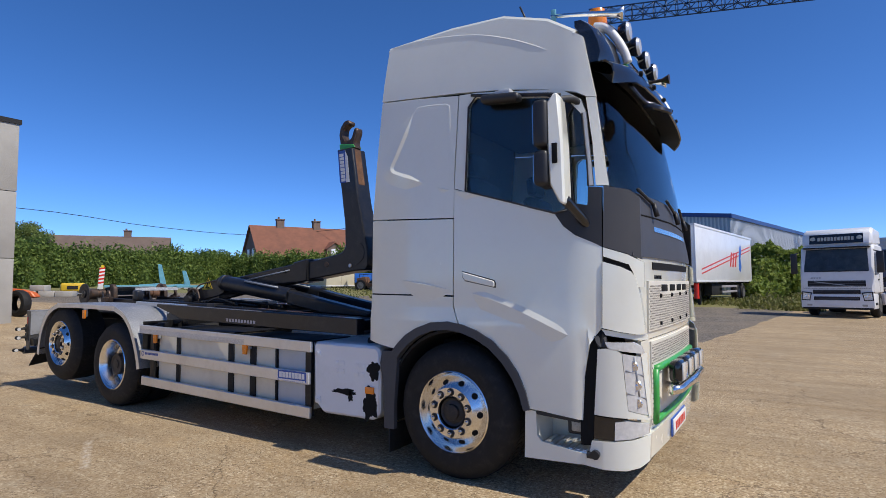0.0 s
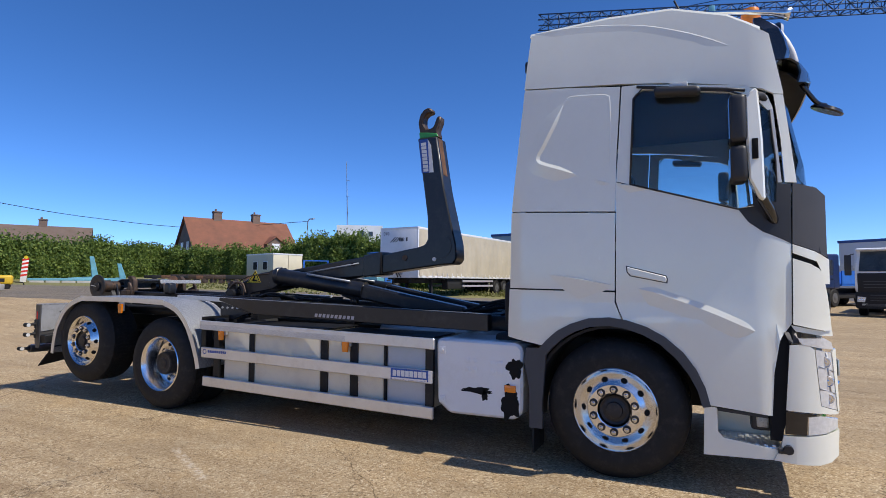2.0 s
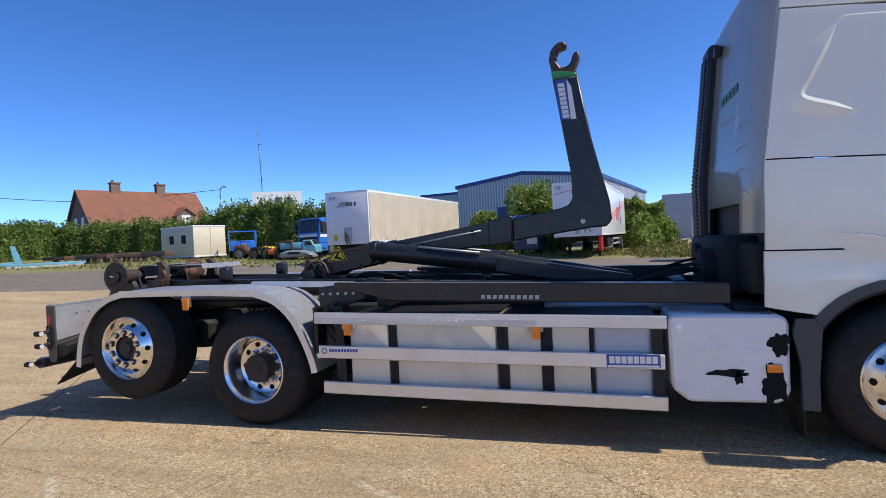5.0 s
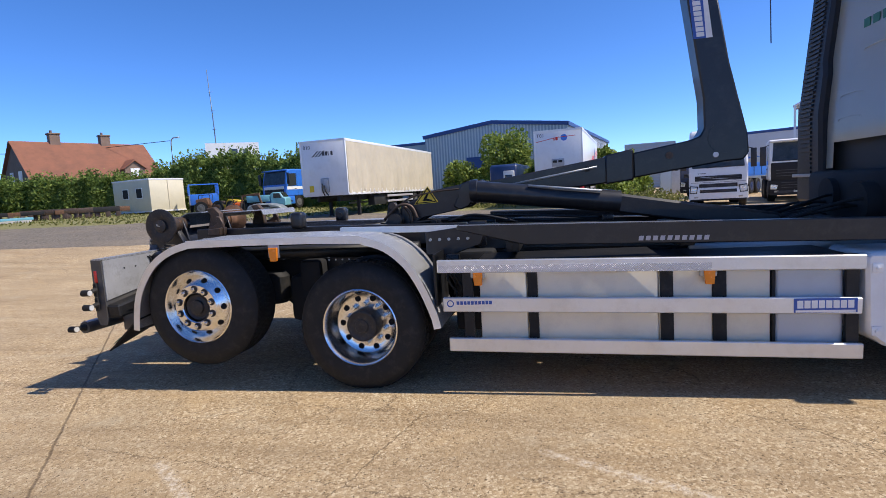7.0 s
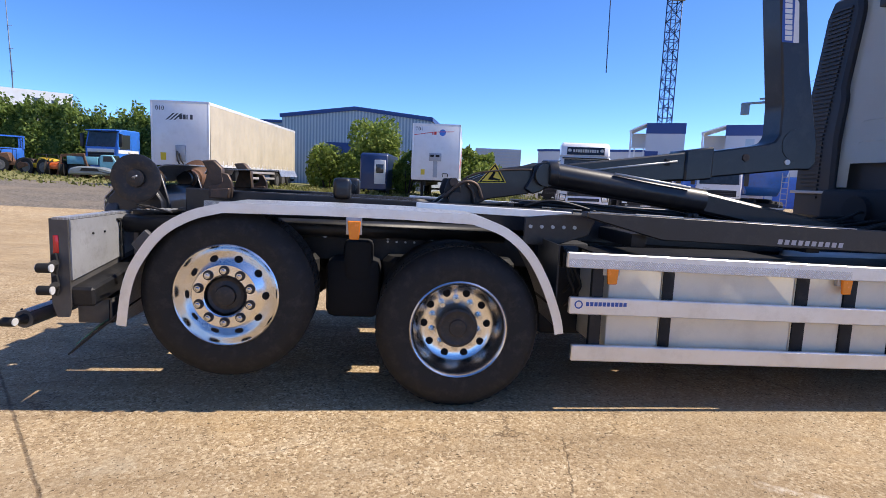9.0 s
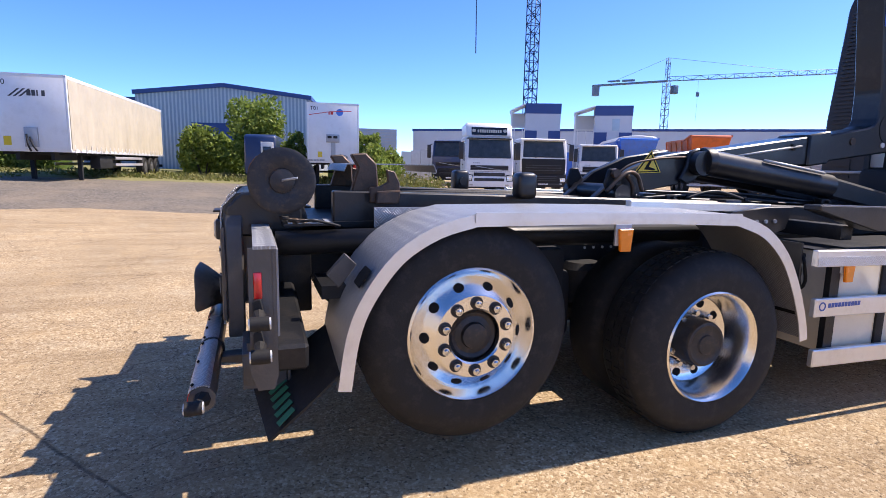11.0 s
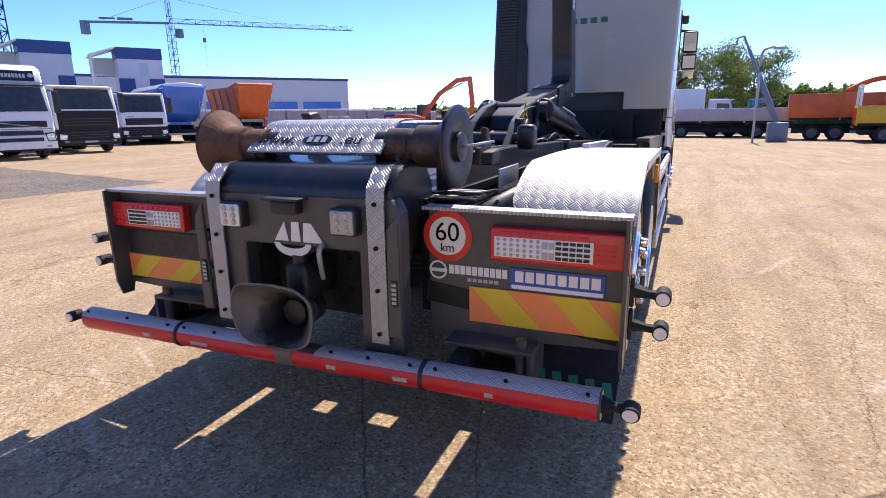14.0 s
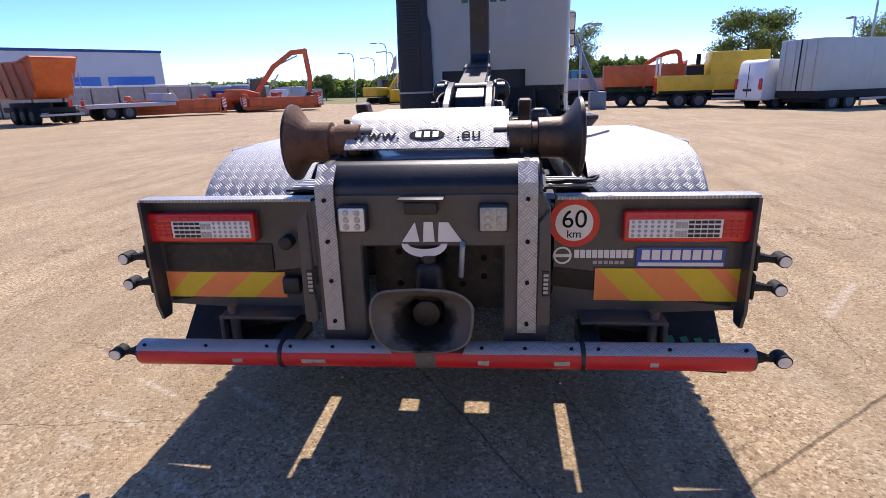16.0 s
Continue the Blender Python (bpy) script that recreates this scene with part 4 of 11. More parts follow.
    pane = side_panel("side_window", [(0.16, 2.11), (0.84, 1.90), (0.925, 1.93), (0.912, 2.24), (0.898, 2.655), (0.8, 2.70), (0.25, 2.80), (0.20, 2.78), (0.185, 2.74)], M["cab_glass"], s, cab, "tinted side window", thick=0.008, out=-0.012)
    side_panel("quarter_window", [(0.975, 1.955), (1.062, 1.935), (1.066, 2.20), (1.035, 2.55), (0.985, 2.60), (0.94, 2.545), (0.955, 2.24)], M["cab_glass"], s, cab, "small front quarter window", thick=0.008, out=-0.012)
    for line, r in (([(0.155, 2.113), (0.5, 2.006), (0.84, 1.898), (0.93, 1.91)], 0.007), ([(0.155, 2.11), (0.185, 2.74), (0.25, 2.81), (0.8, 2.71), (0.97, 2.63)], 0.007), ([(0.21, 2.825), (0.5, 2.775), (0.8, 2.722), (0.9, 2.70)], 0.011), ([(1.04, 2.55), (1.066, 2.2), (1.068, 2.06)], 0.006)):
        bm = B()
        tube(bm, [(x, s * (side_y(x, z) + 0.003), z) for x, z in line], r, 6)
        part("window_seal", bm, M["black"], cab)
    bm = B()
    box(bm, 0.33, 0.63, s * 1.235, s * 1.33, 2.70, 2.765, 0.028, 3)
    for v in bm.verts:
        v.co.z -= 0.10 * (v.co.x - 0.48)
    part("kerb_mirror", bm, M["black"], cab, "black kerb mirror over the door")
    bm = B()
    box(bm, 0.43, 0.55, s * 1.22, s * 1.285, 2.755, 2.80, 0.01)
    part("kerb_mirror_foot", bm, M["tank_grey"], cab)
    # slanting door handle in its recess
    hy = side_y(0.3, 1.45)
    bm = B()
    prism(bm, [(0.118, 1.525), (0.388, 1.454), (0.398, 1.43), (0.394, 1.398), (0.145, 1.448), (0.122, 1.478)], "xz", s * (hy - 0.01), s * (hy + 0.0012))
    part("handle_gap", bm, M["arch_grey"], cab)
    bm = B()
    prism(bm, [(0.127, 1.516), (0.382, 1.448), (0.390, 1.43), (0.386, 1.406), (0.15, 1.455), (0.130, 1.48)], "xz", s * (hy - 0.004), s * (hy + 0.016), 0.004)
    part("door_handle", bm, M["white"], cab)
    # grey wheel arch edge
    outer = [(-0.52, 0.90), (-0.46, 0.97), (-0.38, 1.04), (-0.28, 1.095), (-0.15, 1.14), (0.0, 1.152), (0.12, 1.135), (0.25, 1.095), (0.37, 1.03), (0.485, 0.93), (0.565, 0.82), (0.62, 0.70), (0.65, 0.58)]
    inner = [(0.60, 0.57), (0.57, 0.68), (0.52, 0.78), (0.445, 0.88), (0.34, 0.975), (0.23, 1.035), (0.11, 1.075), (0.0, 1.09), (-0.14, 1.078), (-0.255, 1.035), (-0.35, 0.975), (-0.43, 0.90), (-0.47, 0.85)]
    side_panel("wheel_arch", outer + inner, M["arch_grey"], s, cab, out=0.012, thick=0.07)
    # mudguard behind and over the wheel
    bm = B()
    prof = arc(FRONT, 0.49, 0.60, 10, 172, 16) + [(-0.60, 0.40), (-0.60, 0.33)]
    sheet(bm, prof[::-1], s * 0.78, s * 1.2, 0.02)
    part("mudguard", bm, M["far_dark"], cab)
    side_panel("mudguard_side", [(-0.60, 0.30), (-0.50, 0.30), (-0.50, 0.50), (-0.47, 0.86), (-0.52, 0.90), (-0.62, 0.90), (-0.64, 0.80), (-0.60, 0.60)], M["arch_grey"], s, cab, out=0.0, thick=0.04)
    bm = B()
    box(bm, -0.59, -0.575, s * 0.9, s * 1.2, 0.10, 0.31, 0.003)
    part("mud_flap", bm, M["rubber"], cab)
    # step well below the door
    side_panel("step_panel", [(0.610, 0.585), (0.685, 0.575), (0.69, 0.42), (0.72, 0.385), (1.03, 0.345), (1.045, 0.30), (1.012, 0.278), (0.60, 0.262)], M["white"], s, cab, out=-0.006)
    side_panel("step_top_edge", [(0.685, 0.575), (0.98, 0.553), (0.98, 0.535), (0.69, 0.555)], M["black"], s, cab, out=-0.012)
    bm = B()
    box(bm, 0.66, 1.06, s * 0.88, s * 0.92, 0.33, 0.60)
    box(bm, 0.64, 0.68, s * 0.92, s * 1.19, 0.34, 0.60)
    part("step_well", bm, M["white"], cab)
    bm = B()
    box(bm, 0.69, 1.06, s * 0.92, s * 1.22, 0.335, 0.357, 0.006)
    part("step_tread", bm, M["alu"], cab, "ribbed aluminium step")
    for k in range(7):
        bm = B()
        box(bm, 0.715 + 0.047 * k, 0.74 + 0.047 * k, s * 0.96, s * 1.222, 0.357, 0.368, 0.004)
        part("step_rib", bm, M["alu"], cab)
    bm = B()
    box(bm, 0.885, 1.005, s * 1.07, s * 1.19, 0.445, 0.555, 0.018, 3)
    part("cornering_lamp_case", bm, M["black"], cab)
    bm = B()
    box(bm, 0.915, 0.985, s * 1.186, s * 1.198, 0.468, 0.535, 0.008)
    part("cornering_lamp", bm, M["lens_dim"], cab)
    # dark gap between door and corner
    side_panel("door_shut", [(0.99, 0.40), (1.055, 0.40), (1.09, 0.59), (1.12, 1.03), (1.16, 1.10), (1.14, 1.155), (1.06, 1.05), (1.01, 0.83), (0.99, 0.56)], M["ink"], s, cab, out=-0.010)
    # corner of the front, top to bottom
    side_panel("corner_band", [(1.148, 1.664), (1.282, 1.616), (1.355, 1.58), (1.355, 1.98), (1.30, 2.03), (1.16, 2.058)], M["band_grey"], s, cab, out=0.004)
    side_panel("corner_cap", [(1.147, 1.60), (1.289, 1.546), (1.312, 1.49), (1.335, 1.40), (1.366, 1.40), (1.366, 1.56), (1.282, 1.611), (1.148, 1.658)], M["white"], s, cab, out=0.006)
    side_panel("corner_slot", [(1.144, 1.56), (1.249, 1.525), (1.30, 1.495), (1.318, 1.47), (1.33, 1.42), (1.312, 1.49), (1.289, 1.55), (1.147, 1.605)], M["ink"], s, cab, out=-0.016)
    side_panel("corner_panel", [(1.136, 1.142), (1.23, 1.118), (1.323, 1.100), (1.366, 1.103), (1.358, 1.22), (1.348, 1.322), (1.335, 1.40), (1.323, 1.466), (1.30, 1.500), (1.249, 1.530), (1.146, 1.566)], M["white"], s, cab, out=0.014, thick=0.05)
    side_panel("corner_ledge", [(1.125, 1.135), (1.15, 1.095), (1.31, 1.066), (1.375, 1.062), (1.372, 1.10), (1.323, 1.096), (1.23, 1.112)], M["white"], s, cab, out=-0.004, thick=0.05)
    side_panel("lamp_corner", [(1.082, 1.095), (1.152, 1.088), (1.165, 1.022), (1.112, 1.022)], M["black"], s, cab, out=-0.002)
    side_panel("day_lamp", [(1.156, 1.055), (1.31, 1.055), (1.351, 1.030), (1.363, 0.982), (1.25, 1.000), (1.172, 1.02)], M["lens"], s, cab, "clear daytime running lamp", out=0.006)
    side_panel("headlamp", [(1.252, 0.985), (1.352, 0.962), (1.378, 0.60), (1.278, 0.635)], M["lens"], s, cab, "clear upright headlamp", out=0.006, thick=0.012)
    for line in ([(1.268, 0.88), (1.36, 0.845)], [(1.274, 0.74), (1.368, 0.705)], [(1.315, 0.965), (1.335, 0.72)]):
        bm = B()
        tube(bm, [(x, s * (side_y(x, z) + 0.006), z) for x, z in line], 0.006, 6)
        part("lamp_divider", bm, M["galv"], cab)
    for x, z, r in ((1.305, 0.905, 0.034), (1.318, 0.785, 0.036), (1.325, 0.675, 0.030)):
        bm = B()
        lathe(bm, [(r, 0.0), (r * 0.92, 0.004), (r * 0.6, -0.006), (r * 0.25, 0.002)], (x, s * (side_y(x, z) + 0.004), z), 16, "y", s)
        part("reflector", bm, M["chrome"], cab)
    side_panel("headlamp_side", [(1.08, 0.60), (1.268, 0.586), (1.384, 0.572), (1.386, 0.592), (1.276, 0.632), (1.262, 0.80), (1.249, 0.982), (1.22, 1.008), (1.186, 1.018), (1.110, 1.010), (1.095, 0.80)], M["white"], s, cab, out=0.004)
    side_panel("headlamp_rim", [(1.352, 0.966), (1.363, 0.985), (1.378, 0.985), (1.39, 0.592), (1.378, 0.592)], M["white"], s, cab, out=0.012, thick=0.05)
    side_panel("bumper_corner_trim", [(1.072, 0.45), (1.192, 0.447), (1.198, 0.563), (1.268, 0.578), (1.08, 0.59)], M["gloss_black"], s, cab, out=-0.002)
    side_panel("fog_lamp", [(1.198, 0.450), (1.295, 0.460), (1.375, 0.487), (1.378, 0.545), (1.268, 0.570), (1.203, 0.560)], M["lens"], s, cab, "clear fog lamp", out=0.003)
    side_panel("bumper_corner", [(1.005, 0.279), (1.13, 0.268), (1.261, 0.268), (1.33, 0.285), (1.375, 0.32), (1.385, 0.48), (1.294, 0.453), (1.194, 0.441), (1.062, 0.436), (1.045, 0.36)], M["white"], s, cab, out=0.008, thick=0.05)
    bm = B()
    cyl(bm, (1.085, s * 1.20, 0.36), (1.085, s * 1.265, 0.355), 0.028, seg=14)
    cyl(bm, (1.03, s * 1.235, 0.345), (1.10, s * 1.235, 0.345), 0.022, seg=12)
    part("corner_fitting", bm, M["black"], cab)
    # main mirror: white cover before black housings, on two arms
    bm = B()
    prism(bm, [(0.883, 2.585), (0.935, 2.645), (0.958, 2.635), (0.978, 2.30), (0.985, 1.925), (0.955, 1.930), (0.895, 2.06), (0.885, 2.30)], "xz", s * 1.32, s * 1.455, 0.012)
    for v in bm.verts:
        v.co.y -= s * 0.5 * max(0, v.co.x - 0.93)
    part("mirror_housing", bm, M["white"], cab, "white mirror housing")
    bm = B()
    box(bm, 0.915, 0.95, s * 1.445, s * 1.459, 2.185, 2.315, 0.004)
    part("mirror_slot", bm, M["ink"], cab)
    for z0, z1 in ((2.31, 2.60), (2.06, 2.27)):
        bm = B()
        box(bm, 0.79, 0.89, s * 1.265, s * 1.475, z0 - 0.01, z1 + 0.01, 0.03, 3)
        mb = part("mirror_back", bm, M["black"], cab)
        bm = B()
        box(bm, 0.787, 0.80, s * 1.285, s * 1.455, z0 + 0.015, z1 - 0.015)
        part("mirror_glass", bm, M["mirror"], cab)
    bm = B()
    tube(bm, bent([(1.05, s * 1.18, 1.80), (1.02, s * 1.27, 1.87), (0.965, s * 1.37, 1.96)]), 0.035, 8)
    part("mirror_arm", bm, M["gloss_black"], cab)
    bm = B()
    tube(bm, bent([(1.03, s * 1.17, 2.60), (0.99, s * 1.24, 2.645), (0.935, s * 1.36, 2.62)]), 0.024, 8)
    part("mirror_arm", bm, M["black"], cab)

# front: windscreen, dark band, grille, bumper, lamps
def front_panel(name, y0, y1, z0, z1, material, label="", out=0.0, thick=0.03, ny=14, nz=4, hole=None):
    bm = B()
    grid = [[bm.verts.new((0, y0 + (y1 - y0) * k / ny, z0 + (z1 - z0) * i / nz)) for k in range(ny + 1)] for i in range(nz + 1)]
    fs = []
    for i in range(nz):
        for k in range(ny):
            fs.append(bm.faces.new((grid[i][k], grid[i][k + 1], grid[i + 1][k + 1], grid[i + 1][k])))
    ex = bmesh.ops.extrude_face_region(bm, geom=fs)
    back = {v for v in ex["geom"] if isinstance(v, bmesh.types.BMVert)}
    for v in bm.verts:
        v.co.x = front_x(v.co.y, v.co.z) + out - (thick if v in back else 0)
    bmesh.ops.recalc_face_normals(bm, faces=bm.faces[:])
    return part(name, bm, material, cab, label, 0.5)


M["grille_cream"] = surface("cream_white_grille", (0.74, 0.70, 0.60), 0.45, 0, 0.05, 4, 60, 0.0)
front_panel("windscreen", -1.155, 1.155, 2.04, 3.0, M["screen_glass"], "curved windscreen", 0, 0.008, 16, 6)
front_panel("front_band", -1.1, 1.1, 1.60, 2.04, M["band_grey"], "charcoal band under the windscreen", 0.01)
bm = B()
tube(bm, [(front_x(y, 1.90) + 0.012, y, 1.90 - 0.012 * abs(y)) for y in [-1.08 + 0.18 * k for k in range(13)]], 0.006, 6)
part("band_seam", bm, M["ink"], cab)
front_panel("band_bright_line", -0.62, 0.62, 1.79, 1.825, M["chrome"], "", 0.016, 0.02)
front_panel("front_frame", -1.03, 1.03, 1.05, 1.605, M["white"], "white grille surround", 0.0)
front_panel("upper_grille", -0.86, 0.86, 1.10, 1.44, M["grille_cream"], "pale cream mesh grille", 0.014)
front_panel("lower_frame", -0.99, 0.99, 0.42, 1.045, M["white"], "white lower surround", 0.0)
front_panel("lower_grille", -0.80, 0.80, 0.46, 1.03, M["grille_cream"], "pale lower grille with green edge", 0.012)
front_panel("bumper", -1.03, 1.03, 0.265, 0.43, M["white"], "white front bumper", 0.025)
front_panel("top_slot", -0.72, 0.72, 1.52, 1.57, M["ink"], "", 0.004, 0.02)
# brown-grey that paints the shade of the grille's openings
M["mesh_hole_shade"] = surface("painted_mesh_shade", (0.15, 0.125, 0.10), 0.7, 0, 0.1, 8, 60, 0.0)


def shade_diamonds(bm, y0, y1, z0, z1, out, keep):
    """Rows of small flat diamonds over a grille, coloured like the shade in its openings."""
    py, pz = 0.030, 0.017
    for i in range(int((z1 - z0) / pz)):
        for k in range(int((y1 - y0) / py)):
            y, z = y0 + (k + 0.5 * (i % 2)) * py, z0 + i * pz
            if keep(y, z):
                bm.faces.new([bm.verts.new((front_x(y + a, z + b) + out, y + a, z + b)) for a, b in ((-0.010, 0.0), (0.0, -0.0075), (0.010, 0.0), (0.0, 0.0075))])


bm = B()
shade_diamonds(bm, -0.84, 0.84, 1.115, 1.425, 0.0155, lambda y, z: not (z > 1.345 and abs(y) < 0.55))
shade_diamonds(bm, -0.78, 0.78, 0.475, 1.02, 0.0135, lambda y, z: z > 0.875 or abs(y) > 0.765)
tagged(part("grille_mesh", bm, M["mesh_hole_shade"], cab), kind="stuff")
for y in (-0.55, -0.18, 0.18, 0.55):
    for z in (1.14, 1.335):
        part("grille_clip", lathe(B(), [(0.016, 0.0), (0.014, 0.012), (0.006, 0.014)], (front_x(y, z) + 0.013, y, z), 10, "x"), M["ink"], cab)
for k in range(5):
    y = -0.66 + 0.042 * k
    part("badge_bar", box(B(), front_x(y, 1.465) - 0.004, front_x(y, 1.465) + 0.004, y, y + 0.03, 1.455, 1.48), M["ink"], cab)
for y in (-0.42, -0.14, 0.14, 0.42):
    bm = B()
    x = front_x(y, 1.39) + 0.015
    box(bm, x - 0.01, x + 0.003, y - 0.10, y + 0.10, 1.365, 1.415, 0.004)
    part("grille_slot", bm, M["ink"], cab)
for z in (0.84, 0.49):
    bm = B()
    tube(bm, [(front_x(y, z) + 0.02, y, z) for y in [-0.74 + 0.148 * k for k in range(11)]], 0.026, 8)
    part("green_edging", bm, M["green"], cab, "green edging of the lower grille")
for s in (-1, 1):
    bm = B()
    tube(bm, [(front_x(s * 0.74, z) + 0.02, s * 0.74, z) for z in (0.49, 0.6, 0.72, 0.84)], 0.026, 8)
    part("green_edging", bm, M["green"], cab, "green edging of the lower grille")
bm = B()
tube(bm, [(1.43, -0.60, 0.68), (1.47, -0.5, 0.68), (1.49, 0.0, 0.68), (1.47, 0.5, 0.68), (1.43, 0.60, 0.68)], 0.033, 10)
for y in (-0.4, 0.4):
    tube(bm, [(1.33, y, 0.68), (1.47, y, 0.68)], 0.028)
part("lamp_bar", bm, M["chrome"], cab, "chrome lamp bar")
for y in (-0.42, -0.14, 0.14, 0.42):
    bm = B()
    box(bm, 1.40, 1.49, y - 0.11, y + 0.11, 0.72, 0.87, 0.03, 3)
    lamp = part("driving_lamp", bm, M["gloss_black"], cab)
    bm = B()
    box(bm, 1.485, 1.50, y - 0.095, y + 0.095, 0.735, 0.855, 0.01)
    part("driving_lamp_lens", bm, M["lens"], cab)
bm = B()
box(bm, 1.365, 1.38, -0.27, 0.27, 0.29, 0.40, 0.004)
part("number_plate", bm, M["sign_white"], cab, "white number plate with plain red bars")
bm = B()
box(bm, 1.36, 1.372, -0.29, 0.29, 0.28, 0.41, 0.004)
part("plate_holder", bm, M["sign_blue"], cab)
for k in range(6):
    bm = B()
    box(bm, 1.38, 1.383, -0.2 + k * 0.07, -0.155 + k * 0.07, 0.315, 0.375)
    part("plate_bar", bm, M["sign_red"], cab)
# black roof front over the windscreen
bm = B()
grid = []
for i, (dx, dz) in enumerate(((0.0, 0.0), (0.02, 0.06), (0.0, 0.14), (-0.04, 0.22), (-0.10, 0.29), (-0.16, 0.33))):
    row = []
    for y in [-1.172, -1.166] + [-1.12 + 0.16 * k for k in range(15)] + [1.166, 1.172]:
        a = abs(y)
        x = 1.02 - 0.05 * (i > 3) if a > 1.17 else 1.215 + 0.8 * dx - 0.04 * y * y - 3.0 * max(0, a - 1.08) ** 2
        row.append(bm.verts.new((x, y - math.copysign(0.05 * (i > 3), y) * (a > 1), 2.90 + dz * (1.10 - 0.07 * y * y))))
    grid.append(row)
fs = [bm.faces.new((grid[i][k], grid[i][k + 1], grid[i + 1][k + 1], grid[i + 1][k])) for i in range(5) for k in range(18)]
bmesh.ops.recalc_face_normals(bm, faces=fs)
bmesh.ops.solidify(bm, geom=fs, thickness=0.03)
part("roof_front", bm, M["gloss_black"], cab, "gloss black panel over the windscreen")
# sun visor that wraps round the screen's upper edge
bm = B()
grid = []
ycols = [-1.13, -1.10, -1.02, -0.9, -0.7, -0.45, -0.2, 0.0, 0.2, 0.45, 0.7, 0.9, 1.02, 1.10, 1.13]
for f, x, z in ((0.0, 1.115, 2.985), (0.25, 1.215, 2.985), (0.5, 1.295, 2.95), (0.75, 1.345, 2.895), (1.0, 1.365, 2.83)):
    row = []
    for y in ycols:
        a = abs(y)
        e = max(0, (a - 0.86) / 0.27)
        xx = x - 0.05 * a * a * f - (0.08 * e * e) * f
        zz = z - 0.03 * a * a - 0.02 * e * f - 0.03 * e
        row.append(bm.verts.new((xx, y, zz)))
    grid.append(row)
fs = [bm.faces.new((grid[i][k], grid[i][k + 1], grid[i + 1][k + 1], grid[i + 1][k])) for i in range(4) for k in range(len(ycols) - 1)]
bmesh.ops.recalc_face_normals(bm, faces=fs)
bmesh.ops.solidify(bm, geom=fs, thickness=0.012)
under = B()
rows = []
for y in ycols:
    a = abs(y)
    e = max(0, (a - 0.86) / 0.27)
    p = Vector((1.362 - 0.05 * a * a - 0.08 * e * e, y, 2.832 - 0.03 * a * a - 0.05 * e))
    q = Vector((front_x(y, 2.88) + 0.012, y, 2.88 - 0.02 * e))
    rows.append([under.verts.new(p), under.verts.new(p.lerp(q, 0.5) + Vector((0, 0, 0.02))), under.verts.new(q)])
uf = [under.faces.new((ra[k], ra[k + 1], rb[k + 1], rb[k])) for ra, rb in zip(rows, rows[1:]) for k in range(2)]
bmesh.ops.solidify(under, geom=uf, thickness=0.006)
part("visor_underside", under, M["black"], cab)
part("sun_visor", bm, M["gloss_black"], cab, "gloss black sun visor with a green edge", 0.9)
bm = B()
tube(bm, [(1.255 - 0.055 * y * y, y, 2.992 - 0.03 * y * y) for y in [-0.8 + 0.2 * k for k in range(9)]], 0.014, 6)
part("visor_edge", bm, M["green"], cab)
for y in (-0.7, -0.35, 0.0, 0.35, 0.7):
    bm = B()
    lathe(bm, [(0.02, 0.0), (0.018, 0.02), (0.008, 0.026)], (1.325 - 0.05 * y * y, y, 2.925), 12, "x")
    part("visor_lamp", bm, M["ink"], cab)
for s in (-1, 1):
    bm = B()
    tube(bm, bent([(1.02, s * 0.82, 3.30), (1.10, s * 0.82, 3.27), (1.17, s * 0.81, 3.18), (1.22, s * 0.80, 3.08), (1.245, s * 0.79, 2.99)]), 0.030, 10)
    part("roof_bar_leg", bm, M["sign_white"], cab, "white tubular leg of the roof bar")
bm = B()
tube(bm, [(1.10, -0.75, 3.30), (1.13, -0.4, 3.33), (1.14, 0.0, 3.34), (1.13, 0.4, 3.33), (1.10, 0.75, 3.30)], 0.025, 10)
part("roof_bar", bm, M["gloss_black"], cab, "black roof lamp bar")
for y in (-0.54, -0.22, 0.10, 0.42):
    bm = B()
    lathe(bm, [(0.03, -0.05), (0.06, -0.035), (0.078, 0.01), (0.078, 0.025), (0.07, 0.03)], (1.165, y, 3.33), 24, "x")
    rl = part("roof_lamp", bm, M["gloss_black"], cab)
    bm = B()
    lathe(bm, [(0.074, 0.0), (0.06, 0.018), (0.02, 0.024)], (1.193, y, 3.33), 24, "x")
    part("roof_lamp_lens", bm, M["lens"], cab)
for s in (-1, 1):
    bm = B()
    tube(bm, [(0.70, s * 0.85, 3.452), (0.95, s * 0.83, 3.41), (1.12, s * 0.812, 3.376), (1.185, s * 0.806, 3.36), (1.226, s * 0.803, 3.35)], 0.02, 12, [0.013, 0.017, 0.022, 0.034, 0.052])
    part("air_horn", bm, M["chrome"], cab, "chrome air horn")
    bm = B()
    box(bm, 0.70, 0.74, s * 0.84, s * 0.86, 3.40, 3.50, 0.006)
    part("horn_foot", bm, M["pale_blue"], cab)
bm = B()
lathe(bm, [(0.068, 0.0), (0.073, 0.02), (0.066, 0.10), (0.058, 0.13), (0.02, 0.14)], (0.99, -0.637, 3.375), 24, "z")
part("beacon", bm, M["orange"], cab, "orange rotating beacon")
bm = B()
cyl(bm, (0.99, -0.637, 3.26), (0.99, -0.637, 3.375), 0.055)
part("beacon_foot", bm, M["black"], cab)
bm = B()
tube(bm, [(0.52, -0.88, 3.44), (0.46, -0.88, 3.58)], 0.008, 6)
part("aerial", bm, M["black"], cab)
bm = B()
lathe(bm, [(0.010, 0.0), (0.014, 0.10), (0.04, 0.16)], (1.22, 0.02, 3.10), 14, "x")
part("small_horn", bm, M["brown_steel"], cab)
